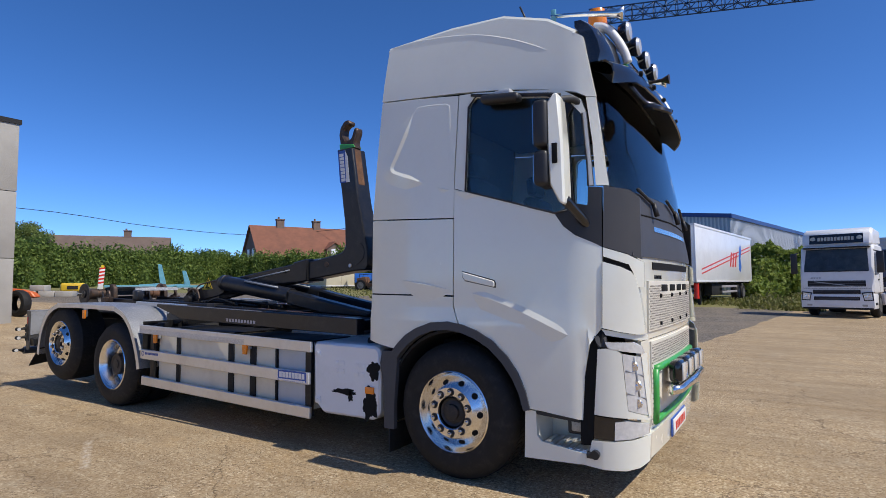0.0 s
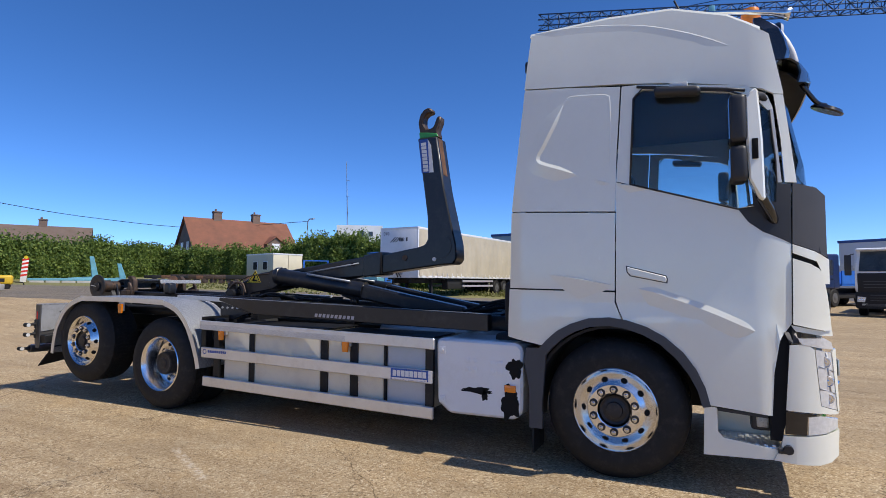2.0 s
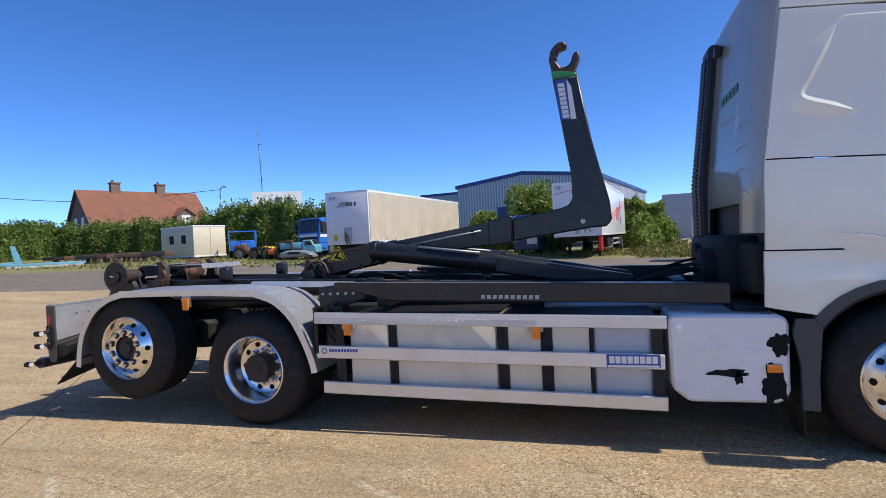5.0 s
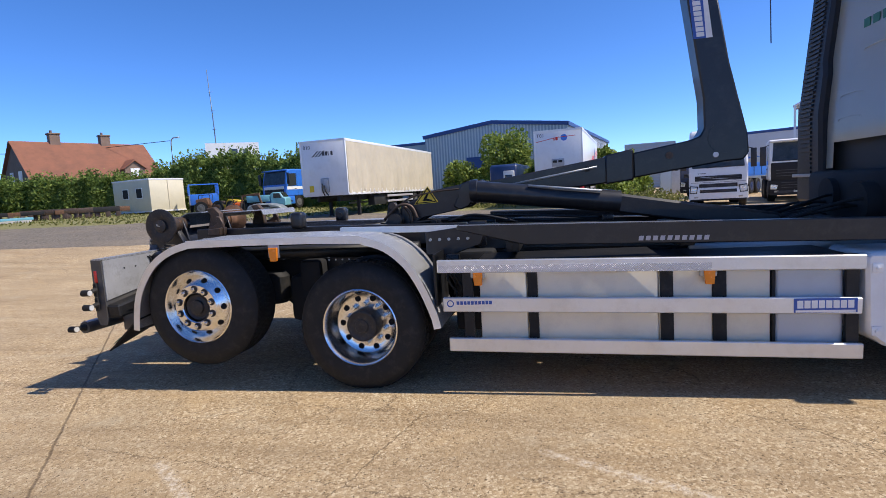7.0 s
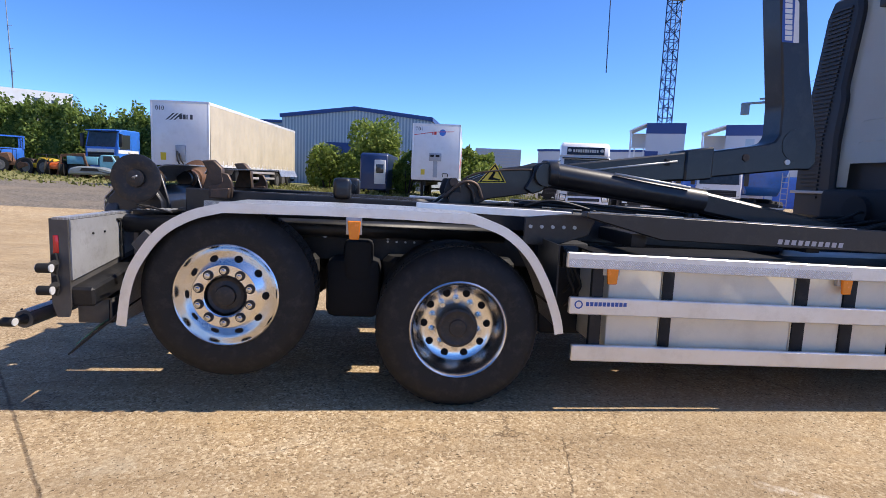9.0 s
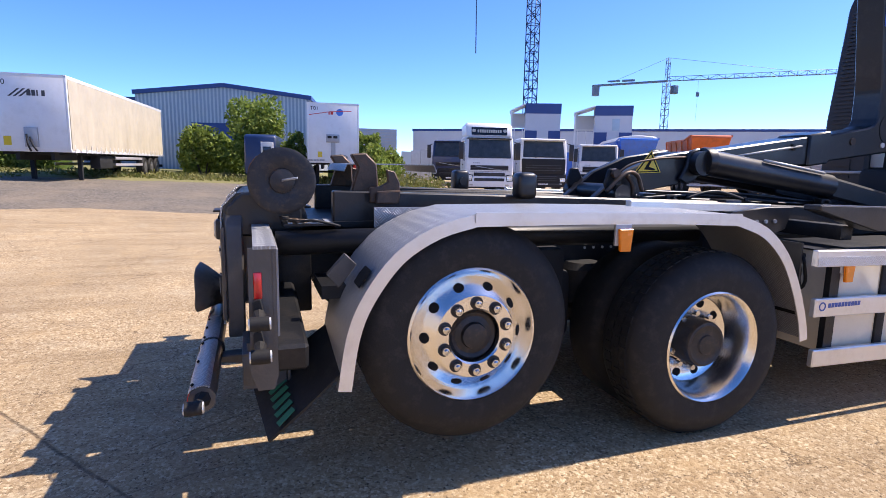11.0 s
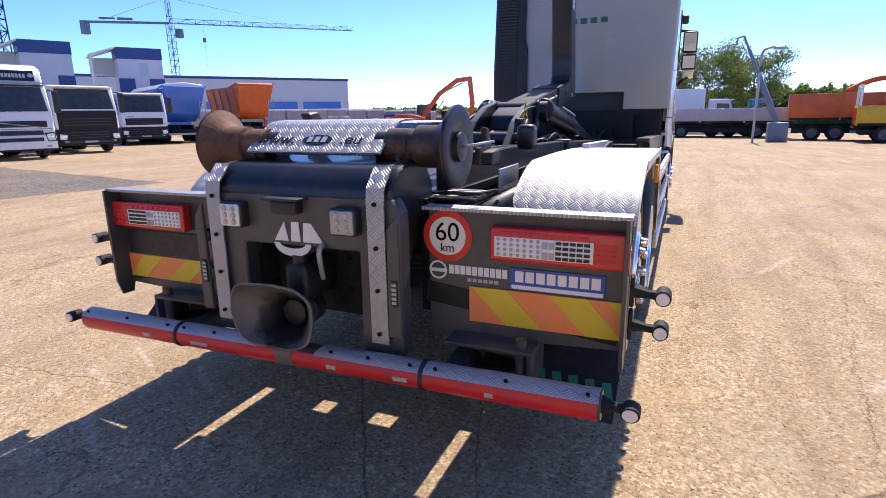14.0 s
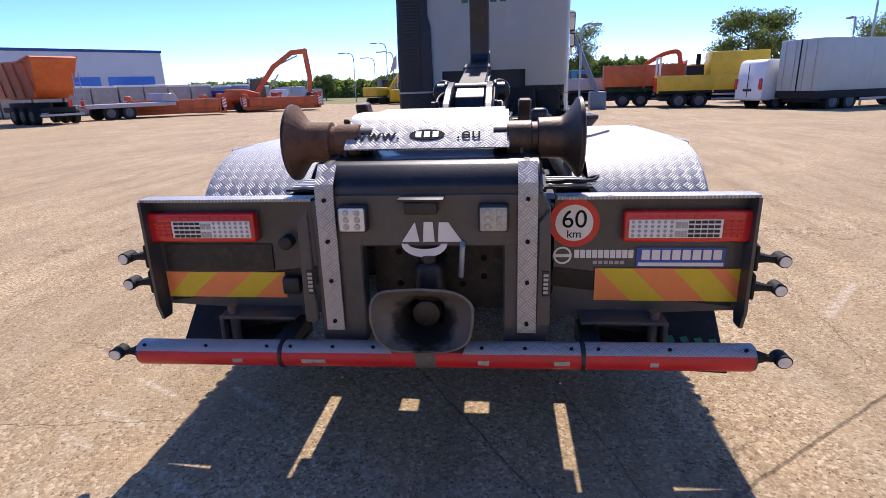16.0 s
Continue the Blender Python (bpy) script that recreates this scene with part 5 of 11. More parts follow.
# wipers
for y in (-0.6, 0.1, 0.7):
    bm = B()
    tube(bm, [(front_x(y, 1.99) + 0.03, y, 1.99), (front_x(y - 0.3, 2.05) + 0.03, y - 0.3, 2.06)], 0.012, 6)
    tube(bm, [(front_x(y, 1.95) + 0.05, y, 1.90), (front_x(y, 1.99) + 0.03, y, 2.0)], 0.018, 8)
    part("wiper", bm, M["black"], cab)
# front mirror hanging before the visor
bm = B()
tube(bm, bent([(1.27, -0.88, 2.80), (1.36, -0.85, 2.668), (1.42, -0.81, 2.65)]), 0.016, 6)
part("front_mirror_arm", bm, M["gloss_black"], cab)
bm = B()
lathe(bm, [(0.03, 0.03), (0.09, 0.02), (0.105, 0.0), (0.10, -0.012)], (0, 0, 0), 24, "z")
fm = part("front_mirror", bm, M["gloss_black"], cab, "round gloss black front mirror")
fm.matrix_basis = pose(1.43, -0.79, 2.62, 0, 25, -20)
# seats, wheel, curtain inside
for y in (-0.62, 0.62):
    bm = B()
    box(bm, 0.0, 0.5, y - 0.26, y + 0.26, 1.55, 1.72, 0.06, 3)
    prism(bm, [(-0.02, 1.7), (0.14, 1.7), (0.02, 2.3), (-0.12, 2.3)], "xz", y - 0.25, y + 0.25, 0.04)
    prism(bm, [(-0.11, 2.33), (0.0, 2.33), (-0.02, 2.52), (-0.12, 2.52)], "xz", y - 0.14, y + 0.14, 0.03)
    part("seat", bm, M["interior"], cab)
bm = B()
cm = pose(0.72, 0.62, 1.98, 0, -60, 0)
for k in range(24):
    a, b = 2 * math.pi * k / 24, 2 * math.pi * (k + 1) / 24
    cyl(bm, cm @ Vector((0.22 * math.cos(a), 0.22 * math.sin(a), 0)), cm @ Vector((0.22 * math.cos(b), 0.22 * math.sin(b), 0)), 0.016, seg=6)
cyl(bm, cm @ Vector((0, 0, -0.25)), cm @ Vector((0, 0, 0.02)), 0.05)
cyl(bm, cm @ Vector((-0.2, 0, 0)), cm @ Vector((0.2, 0, 0)), 0.02, seg=8)
part("steering_wheel", bm, M["interior"], cab)
bm = B()
box(bm, -0.45, 1.0, -1.08, 1.08, 2.92, 2.96, 0.01)
part("headlining", bm, M["interior"], cab)

# -- air intake and rear work lamps behind the cab --
bm = B()
prism(bm, [(1.24, 1.15), (1.24, 3.2), (1.18, 3.38), (0.86, 3.38), (0.80, 3.2), (0.80, 2.45), (0.76, 2.35), (0.72, 1.15)], "yz", -0.86, -0.72, 0.03)
for c in (1.6, 1.97, 2.3, 2.7, 2.93, 3.2):
    bmesh.ops.bisect_plane(bm, geom=bm.verts[:] + bm.edges[:] + bm.faces[:], plane_co=(0, 0, c), plane_no=(0, 0, 1))
for v in bm.verts:
    v.co.x += max(0.0, rx(v.co.z) + 0.745) + 0.015
intake = part("air_intake", bm, M["black"], truck, "tall black air intake behind the cab")
for i in range(46):
    z = 1.35 + i * 0.042
    lean = max(0.0, rx(z) + 0.745) + 0.015
    part("fin", box(B(), -0.875 + lean, -0.855 + lean, 0.90, 1.16, z, z + 0.022), M["black"], intake)
bm = B()
box(bm, -0.88, -0.63, 0.70, 1.25, 1.40, 1.43, 0.004)
part("clamp_band", bm, M["galv"], intake)
for y in (-0.95, 0.55):
    bm = B()
    tube(bm, [(-0.58, y, 3.26), (-0.65, y, 3.20)], 0.012, 6)
    box(bm, -0.70, -0.63, y - 0.05, y + 0.05, 3.15, 3.25, 0.015)
    part("work_lamp", bm, M["black"], truck, "black work lamp on the cab rear")
# dark gear, hoses and blocks between cab and hooklift
bm = B()
box(bm, -0.95, -0.62, -0.75, 0.75, 1.0, 1.45, 0.06)
cyl(bm, (-1.05, -0.35, 1.2), (-0.6, -0.35, 1.2), 0.16)
cyl(bm, (-1.0, 0.25, 1.25), (-0.6, 0.25, 1.25), 0.14)
box(bm, -0.85, -0.65, -1.1, -0.75, 1.05, 1.4, 0.03)
part("engine_rear", bm, M["far_dark"], truck)
rnd = random.Random(5)
for k in range(9):
    y0 = -0.5 + 0.1 * k
    bm = B()
    tube(bm, bent([(-0.75, y0, 1.14 + 0.08 * rnd.random()), (-1.0, y0 + 0.05, 1.17 + 0.09 * rnd.random()), (-1.25, y0 + rnd.uniform(-.15, .15), 1.13 + 0.07 * rnd.random()), (-1.6, y0 + rnd.uniform(-.2, .2), 1.08)], 5), 0.013, 6)
    part("hose", bm, M["rubber"], truck, "black hydraulic hose")

# -- side guards: aluminium rails before tanks --
def slope_z(x, z):
    return z + 0.021 * (-1.42 - x)


for s in (-1, 1):
    for name, x0, x1, z0, z1 in (("guard_rail_top", -4.13, -1.41, 0.838, 0.93), ("guard_rail_middle", -4.10, -1.43, 0.555, 0.66), ("guard_rail_bottom", -4.07, -1.42, 0.265, 0.365)):
        bm = B()
        beam(bm, (x0, s * 1.235, slope_z(x0, (z0 + z1) / 2)), (x1, s * 1.235, slope_z(x1, (z0 + z1) / 2)), 0.035, z1 - z0, 0.006)
        rail = part(name, bm, M["alu"], truck, "brushed aluminium side rail")
        if name == "guard_rail_top":
            bm = beam(B(), (-4.12, s * 1.2535, slope_z(-4.12, 0.868)), (-2.30, s * 1.2535, slope_z(-2.30, 0.868)), 0.003, 0.052)
            flat_uv(bm, (0, 2))
            part("tread_face", bm, M["tread_pale"], rail, "scuffed tread plate on the rail")
    for x in (-3.92, -1.47):
        bm = B()
        beam(bm, (x, s * 1.20, slope_z(x, 0.28)), (x, s * 1.20, slope_z(x, 0.93)), 0.035, 0.07)
        part("guard_post", bm, M["frame_black"], truck)
    for x0, x1, mat in ((-3.84, -3.5, "tank"), (-3.5, -2.62, "tank"), (-2.62, -2.28, "tank"), (-2.28, -1.93, "tank"), (-1.91, -1.50, "tank_grey")):
        bm = B()
        z = slope_z((x0 + x1) / 2, 0.30)
        box(bm, x0 + 0.002, x1 - 0.002, s * 0.62, s * 1.185, z, z + 0.60, 0.03 if mat == "tank_grey" else 0.008, 3)
        part("tank_section", bm, M[mat], truck, "off-white painted tank side")
    for x0, x1 in ((-3.86, -2.60), (-2.60, -1.48)):
        zc = slope_z((x0 + x1) / 2, 0.905)
        part("tank_cover", box(B(), x0, x1, s * 0.60, s * 1.192, zc, zc + 0.012, 0.003), M["frame_black"], truck, "black cover plate over the tanks")
    for x, w in ((-3.46, 0.07), (-2.57, 0.085), (-2.24, 0.085), (-1.915, 0.02)):
        bm = B()
        z = slope_z(x, 0.29)
        box(bm, x - w / 2, x + w / 2, s * 1.16, s * 1.196, z, z + 0.63, 0.004)
        part("tank_strap", bm, M["rubber"], truck, "black rubber tank strap")
    for x, z in ((-3.84, 0.795), (-2.31, 0.765)):
        bm = B()
        box(bm, x - 0.055, x + 0.05, s * 1.19, s * 1.222, z + 0.05, z + 0.12, 0.006)
        part("marker_bracket", bm, M["galv"], truck)
        bm = B()
        prism(bm, [(x - 0.037, z + 0.115), (x - 0.028, z), (x + 0.028, z), (x + 0.037, z + 0.115)], "xz", s * 1.222, s * 1.243, 0.004)
        part("side_marker", bm, M["orange"], truck, "orange side marker lamp")
    # tool box with flaking paint
    bm = B()
    prism(bm, [(-1.40, 0.90), (-1.38, 0.935), (-0.70, 0.925), (-0.655, 0.88), (-0.66, 0.40), (-0.72, 0.335), (-1.28, 0.33), (-1.39, 0.42)], "xz", s * 0.7, s * 1.225, 0.02)
    tb = part("tool_box", bm, M["white_far"], truck, "scratched white tool box")
    bm = B()
    for x, z in ((-1.34, 0.84), (-1.34, 0.44)):
        box(bm, x - 0.03, x + 0.03, s * 1.224, s * 1.232, z - 0.03, z + 0.03, 0.004)
        lathe(bm, [(0.012, 0.0), (0.012, 1.238), (0.006, 1.240)], (x, 0, z), 10, "y", s)
    part("box_lock", bm, M["white_far"], tb)
    for bx, bz, n, rx_, rz_ in ((-0.72, 0.73, 12, 0.075, 0.09), (-0.76, 0.46, 15, 0.085, 0.15), (-1.03, 0.535, 17, 0.15, 0.03), (-0.97, 0.50, 9, 0.03, 0.05)):
        bm = B()
        rnd = random.Random(n)
        pts = []
        for k in range(n * 4):
            a = 2 * math.pi * k / (n * 4)
            j = 0.84 + 0.12 * math.sin(3 * a + n) + 0.10 * math.sin(5 * a + 2 * n) + 0.07 * math.sin(9 * a + 3 * n) + rnd.uniform(-0.05, 0.05)
            pts.append((bx + rx_ * j * math.cos(a), bz + rz_ * j * math.sin(a)))
        prism(bm, pts, "xz", s * 1.2251, s * 1.2265)
        part("bare_patch", bm, M["ink"], tb, "flaked patch of black undercoat")
    bm = B()
    box(bm, -0.80, -0.71, s * 1.226, s * 1.245, 0.545, 0.60, 0.006)
    part("side_marker", bm, M["orange"], tb)
    for x, z in ((-1.12, 0.77), (-1.06, 0.77), (-1.12, 0.70), (-1.06, 0.70), (-0.90, 0.76), (-0.84, 0.76), (-0.90, 0.69), (-0.84, 0.69)):
        part("embossed_square", box(B(), x - 0.022, x + 0.022, s * 1.2245, s * 1.2285, z - 0.02, z + 0.02, 0.002), M["white_far"], tb)
    # maker's blue plate on the middle rail
    x0 = -1.82
    bm = B()
    box(bm, x0, x0 + 0.36, s * 1.2525, s * 1.2545, 0.562 + 0.008, 0.662)
    pl = part("dealer_plate", bm, M["sign_blue"], truck, "blue dealer plate with white bars")
    for k in range(8):
        part("lettering_bar", box(B(), x0 + 0.02 + k * 0.041, x0 + 0.054 + k * 0.041, s * 1.2544, s * 1.2555, 0.598, 0.648), M["sign_white"], pl)
    part("lettering_bar", box(B(), x0 + 0.01, x0 + 0.35, s * 1.2544, s * 1.2553, 0.572, 0.586), M["sign_white"], pl)
    for k in range(10):
        part("sticker_bar", box(B(), -4.0 + k * 0.026, -3.98 + k * 0.026, s * 1.2525, s * 1.254, slope_z(-3.9, 0.61), slope_z(-3.9, 0.635)), M["sign_blue"], truck)
    bm = B()
    lathe(bm, [(0.026, 1.2525), (0.026, 1.254), (0.018, 1.254), (0.018, 1.2525)], (-4.045, 0, slope_z(-4.0, 0.617)), 16, "y", s, (False, False))
    part("sticker_ring", bm, M["sign_blue"], truck)

# -- rear fenders of tread plate --
for s in (-1, 1):
    y0, y1 = s * 0.70, s * 1.245
    prof = bent([(-6.70, 0.50), (-6.665, 0.72), (-6.60, 0.88), (-6.47, 1.05), (-6.30, 1.155), (-6.12, 1.205)], 4) + [(-5.6, 1.207), (-5.1, 1.200)] + bent([(-4.70, 1.185), (-4.50, 1.115), (-4.34, 0.98), (-4.23, 0.80), (-4.15, 0.60), (-4.125, 0.49)], 4)
    bm = B()
    sheet(bm, prof, min(y0, y1), max(y0, y1), 0.006, 3)
    fender = part("rear_fender", bm, M["tread"], truck, "aluminium tread-plate fender over both rear wheels", 0.9)
    bm = B()
    edge = [(p[0], p[1]) for p in prof]
    inner = []
    for i, p in enumerate(edge):
        a, b = Vector(edge[max(i - 1, 0)]), Vector(edge[min(i + 1, len(edge) - 1)])
        d = (b - a).normalized()
        inner.append((p[0] + d.y * 0.055, p[1] - d.x * 0.055))
    n = len(edge)
    va = [[bm.verts.new((p[0], s * y, p[1])) for p in row] for row, y in ((edge, 1.247), (inner, 1.247), (inner, 1.241), (edge, 1.241))]
    uvl = bm.loops.layers.uv.verify()
    for r in range(4):
        for i in range(n - 1):
            f = bm.faces.new((va[r][i], va[r][i + 1], va[(r + 1) % 4][i + 1], va[(r + 1) % 4][i]))
            for l in f.loops:
                l[uvl].uv = (l.vert.co.x, l.vert.co.z)
    bmesh.ops.recalc_face_normals(bm, faces=bm.faces[:])
    part("fender_rim", bm, M["alu"], fender)
    bm = B()
    prism(bm, [(-6.13, 1.211), (-4.69, 1.191), (-4.69, 1.152), (-5.4, 1.165), (-6.13, 1.168)], "xz", s * 1.249, s * 1.256)
    part("fender_trim", bm, M["alu"], fender, "smooth aluminium edge trim")
    bm = B()
    box(bm, -5.435, -5.345, s * 1.235, s * 1.25, 1.05, 1.15, 0.004)
    part("marker_bracket", bm, M["galv"], fender)
    bm = B()
    prism(bm, [(-5.425, 1.13), (-5.415, 1.025), (-5.36, 1.025), (-5.35, 1.13)], "xz", s * 1.25, s * 1.272, 0.004)
    part("side_marker", bm, M["orange"], fender, "orange side marker lamp")
    bm = B()
    box(bm, -4.17, -4.16, s * 0.72, s * 1.19, 0.62, 1.02, 0)
    flat_uv(bm, (1, 2))
    part("fender_front_plate", bm, M["frame_black"], fender, "black plate before the drive wheel")
    bm = B()
    for k in range(4):
        for j in range(3):
            cyl(bm, (-5.2 + 0.06 * k, s * 0.66, 1.05 - 0.05 * j), (-5.2 + 0.06 * k, s * 0.665, 1.05 - 0.05 * j), 0.008, seg=8)
    part("bolt_row", bm, M["galv"], fender)
    # rubber flap that has swung back behind the tag wheel
    bm = B()
    rows = []
    for f in (0.0, 0.25, 0.5, 0.75, 1.0):
        row = []
        for q in (0.0, 0.33, 0.66, 1.0):
            top = Vector((-6.68, s * (1.24 - 0.52 * q), 0.58 + 0.05 * q))
            end = Vector((-6.97 - 0.06 * q, s * (1.235 - 0.52 * q), 0.325 + 0.06 * q))
            row.append(bm.verts.new(top.lerp(end, f) + Vector((-0.03, 0, -0.03)) * math.sin(math.pi * f)))
        rows.append(row)
    fs = [bm.faces.new((ra[k], ra[k + 1], rb[k + 1], rb[k])) for ra, rb in zip(rows, rows[1:]) for k in range(3)]
    bmesh.ops.recalc_face_normals(bm, faces=fs)
    bmesh.ops.solidify(bm, geom=fs, thickness=0.010)
    flap = part("mud_flap", bm, M["rubber"], truck, "black rubber flap with green lettering bars")
    for k in range(5 if s < 0 else 0):
        q = 0.08 + 0.12 * k
        top = Vector((-6.68, s * (1.24 - 0.52 * q), 0.58 + 0.05 * q))
        end = Vector((-6.97 - 0.06 * q, s * (1.235 - 0.52 * q), 0.325 + 0.06 * q))
        sag = Vector((-0.03, 0, -0.03))
        p, r = top.lerp(end, 0.52) + sag + Vector((-0.007, 0, 0.009)), top.lerp(end, 0.76) + sag * 0.7 + Vector((-0.007, 0, 0.009))
        part("green_bar", beam(B(), p, r + Vector((0, 0.02 * s, 0)), 0.034, 0.003), M["green_print"], flap)

# -- hooklift subframe, boom, cylinders and hook --
sub = new("hooklift_subframe")
sub.parent = truck
tagged(sub, "dark grey hooklift subframe")
for s in (-1, 1):
    bm = B()
    prism(bm, [(-0.88, 0.90), (-0.88, 1.075), (-4.02, 1.19), (-4.02, 1.02), (-3.9, 0.97)], "xz", s * 0.36, s * 0.47, 0.008)
    part("front_beam", bm, M["frame_grey"], sub)
    bm = B()
    prism(bm, [(-0.98, 0.995), (-0.98, 1.138), (-3.99, 1.222), (-3.99, 1.190), (-3.50, 1.062)], "xz", s * 1.03, s * 1.137, 0.006)
    side_beam = part("side_beam", bm, M["frame_grey"], sub, "dark grey box beam along the side")
    part("worn_edge", beam(B(), (-3.97, s * 1.132, 1.223), (-2.2, s * 1.132, 1.174), 0.006, 0.006), M["galv"], side_beam)
    for x in (-1.3, -2.4, -3.6):
        part("outrigger", box(B(), x - 0.05, x + 0.05, min(s * 0.47, s * 1.03), max(s * 0.47, s * 1.03), 1.0, 1.09, 0.006), M["frame_black"], sub)
    bm = B()
    prism(bm, [(-4.02, 1.03), (-4.02, 1.20), (-6.6, 1.26), (-6.6, 1.06)], "xz", s * 0.38, s * 0.45, 0.008)
    part("rear_beam", bm, M["frame_grey"], sub)
for x in (-1.2, -2.3, -3.4, -4.1, -5.6):
    part("crossmember", box(B(), x - 0.06, x + 0.06, -0.36, 0.36, 1.0, 1.1, 0.008), M["frame_grey"], sub)
for s in (-1, 1):
    part("frame_stop", box(B(), -1.0, -0.88, s * 0.35, s * 0.50, 0.93, 1.085, 0.008), M["frame_grey"], sub)
    part("frame_stop", box(B(), -4.0, -3.86, s * 0.34, s * 0.49, 1.0, 1.21, 0.01), M["frame_grey"], sub)
    bm = B()
    beam(bm, (-3.98, s * 0.79, 1.178), (-5.02, s * 0.79, 1.205), 0.05, 0.05, 0.004)
    part("slide_rail", bm, M["alu"], sub, "worn bright slide rail")
    for k in range(10):
        x, z = -2.735 + k * 0.0462, 1.062 - 0.0013 * k
        part("lettering_bar", prism(B(), [(x, z), (x + 0.030, z - 0.001), (x + 0.036, z + 0.030), (x + 0.006, z + 0.031)], "xz", s * 1.1365, s * 1.1385), M["silver_grey"], sub)
    bm = B()
    box(bm, -5.585, -5.465, s * 0.46, s * 0.57, 1.22, 1.37, 0.03, 3)
    cyl(bm, (-5.525, s * 0.44, 1.29), (-5.525, s * 0.46, 1.29), 0.03, seg=12)
    part("body_lock", bm, M["frame_grey"], sub, "rounded grey body lock")
    bm = B()
    prism(bm, [(-6.42, 1.20), (-6.27, 1.20), (-6.26, 1.30), (-6.29, 1.365), (-6.335, 1.375), (-6.325, 1.31), (-6.37, 1.285), (-6.42, 1.28)], "xz", s * 0.50, s * 0.53, 0.006)
    prism(bm, [(-6.40, 1.20), (-6.28, 1.20), (-6.27, 1.27), (-6.39, 1.26)], "xz", s * 0.46, s * 0.58, 0.006)
    part("body_lock", bm, M["brown_steel"], sub, "rusty hooked body lock")
for s in (-1, 1):
    part("gusset", prism(B(), [(-4.30, 0.98), (-4.30, 1.16), (-4.02, 1.19), (-3.80, 1.19), (-3.86, 1.05), (-4.10, 0.97)], "xz", s * 0.80, s * 0.83, 0.006), M["frame_grey"], sub)
    for k in range(5):
        part("gusset_bolt", cyl(B(), (-4.26 + 0.075 * k, s * 0.83, 1.10), (-4.26 + 0.075 * k, s * 0.842, 1.10), 0.012, seg=8), M["galv"], sub)
    part("valve_block", box(B(), -4.10, -4.0, s * 0.98, s * 1.06, 0.86, 1.0, 0.01), M["frame_black"], sub)
    for k, (x, z) in enumerate(((-4.08, 0.97), (-4.03, 0.93), (-4.07, 0.885))):
        part("valve_port", cyl(B(), (x, s * 1.055, z), (x, s * 1.10, z), 0.018, seg=10), M["hub"], sub)
        part("valve_hose", tube(B(), bent([(x, s * 1.095, z), (x - 0.01, s * 1.12, z - 0.06), (x + 0.05, s * 1.08, z - 0.18), (x + 0.02, s * 0.98, z - 0.28)], 4), 0.010, 6), M["rubber"], sub)
part("air_pipe", tube(B(), [(-2.3, -0.62, 0.93), (-1.7, -0.62, 0.925), (-0.95, -0.62, 0.92)], 0.04, 12), M["galv"], sub, "grey pipe beside the subframe")
# tilting frame and boom
bm = B()
for s in (-1, 1):
    prism(bm, [(-4.85, 1.20), (-4.62, 1.38), (-4.35, 1.49), (-4.0, 1.545), (-3.86, 1.52), (-3.9, 1.38), (-4.15, 1.30), (-4.45, 1.25), (-4.6, 1.17)], "xz", s * 0.14, s * 0.20, 0.008)
cyl(bm, (-4.70, -0.32, 1.24), (-4.70, 0.32, 1.24), 0.06)
cyl(bm, (-4.02, -0.30, 1.45), (-4.02, 0.30, 1.45), 0.085)
tilt = part("tilting_frame", bm, M["frame_grey"], truck, "dark grey tilting frame")
for s in (-1, 1):
    part("side_casting", wobble(prism(B(), [(-4.17, 1.335), (-4.12, 1.43), (-4.10, 1.525), (-4.02, 1.555), (-3.90, 1.555), (-3.84, 1.50), (-3.86, 1.42), (-3.98, 1.40), (-4.03, 1.33), (-4.11, 1.30)], "xz", s * 0.20, s * 0.235, 0.01), 0.006, 9.0), M["frame_grey"], tilt, "cast pivot lug")
    part("pivot_cap", lathe(B(), [(0.0, 0.262), (0.035, 0.262), (0.06, 0.25), (0.066, 0.235)], (-3.985, 0, 1.475), 20, "y", s), M["hub"], tilt)
    part("link_lever", prism(B(), [(-4.79, 1.30), (-4.76, 1.40), (-4.70, 1.405), (-4.66, 1.33), (-4.67, 1.19), (-4.73, 1.18)], "xz", s * 0.215, s * 0.245, 0.008), M["frame_black"], tilt)
    part("lever_pin", cyl(B(), (-4.72, s * 0.24, 1.37), (-4.72, s * 0.275, 1.37), 0.03, seg=14), M["brown_steel"], tilt)
bm = B()
prism(bm, [(-4.35, 1.30), (-4.3, 1.42), (-4.0, 1.52), (-2.72, 1.70), (-2.72, 1.47), (-3.9, 1.37)], "xz", -0.13, 0.13, 0.012)
boom = part("boom", bm, M["frame_grey"], truck, "dark grey telescopic boom")
bm = B()
prism(bm, [(-2.85, 1.695), (-2.62, 1.735), (-2.62, 1.475), (-2.85, 1.45)], "xz", -0.15, 0.15, 0.012)
part("boom_collar", bm, M["frame_grey"], boom)
part("boom_pipe", tube(B(), [(-3.72, -0.138, 1.49), (-3.2, -0.138, 1.565), (-2.92, -0.138, 1.605)], 0.010, 6), M["galv"], boom, "bright hydraulic pipe along the boom")
for x, z in ((-3.78, 1.50), (-3.0, 1.60)):
    part("pipe_clip", box(B(), x - 0.02, x + 0.02, -0.145, -0.128, z - 0.03, z + 0.02, 0.004), M["frame_black"], boom)
bm = B()
mast = [(-2.62, 1.70), (-2.16, 1.775), (-2.09, 1.80), (-2.055, 1.86), (-2.06, 2.10), (-2.185, 2.97), (-1.955, 2.97), (-1.86, 2.38), (-1.725, 1.80), (-1.715, 1.64), (-1.76, 1.585), (-1.9, 1.58), (-2.62, 1.49)]
prism(bm, mast, "xz", -0.115, 0.115, 0.012)
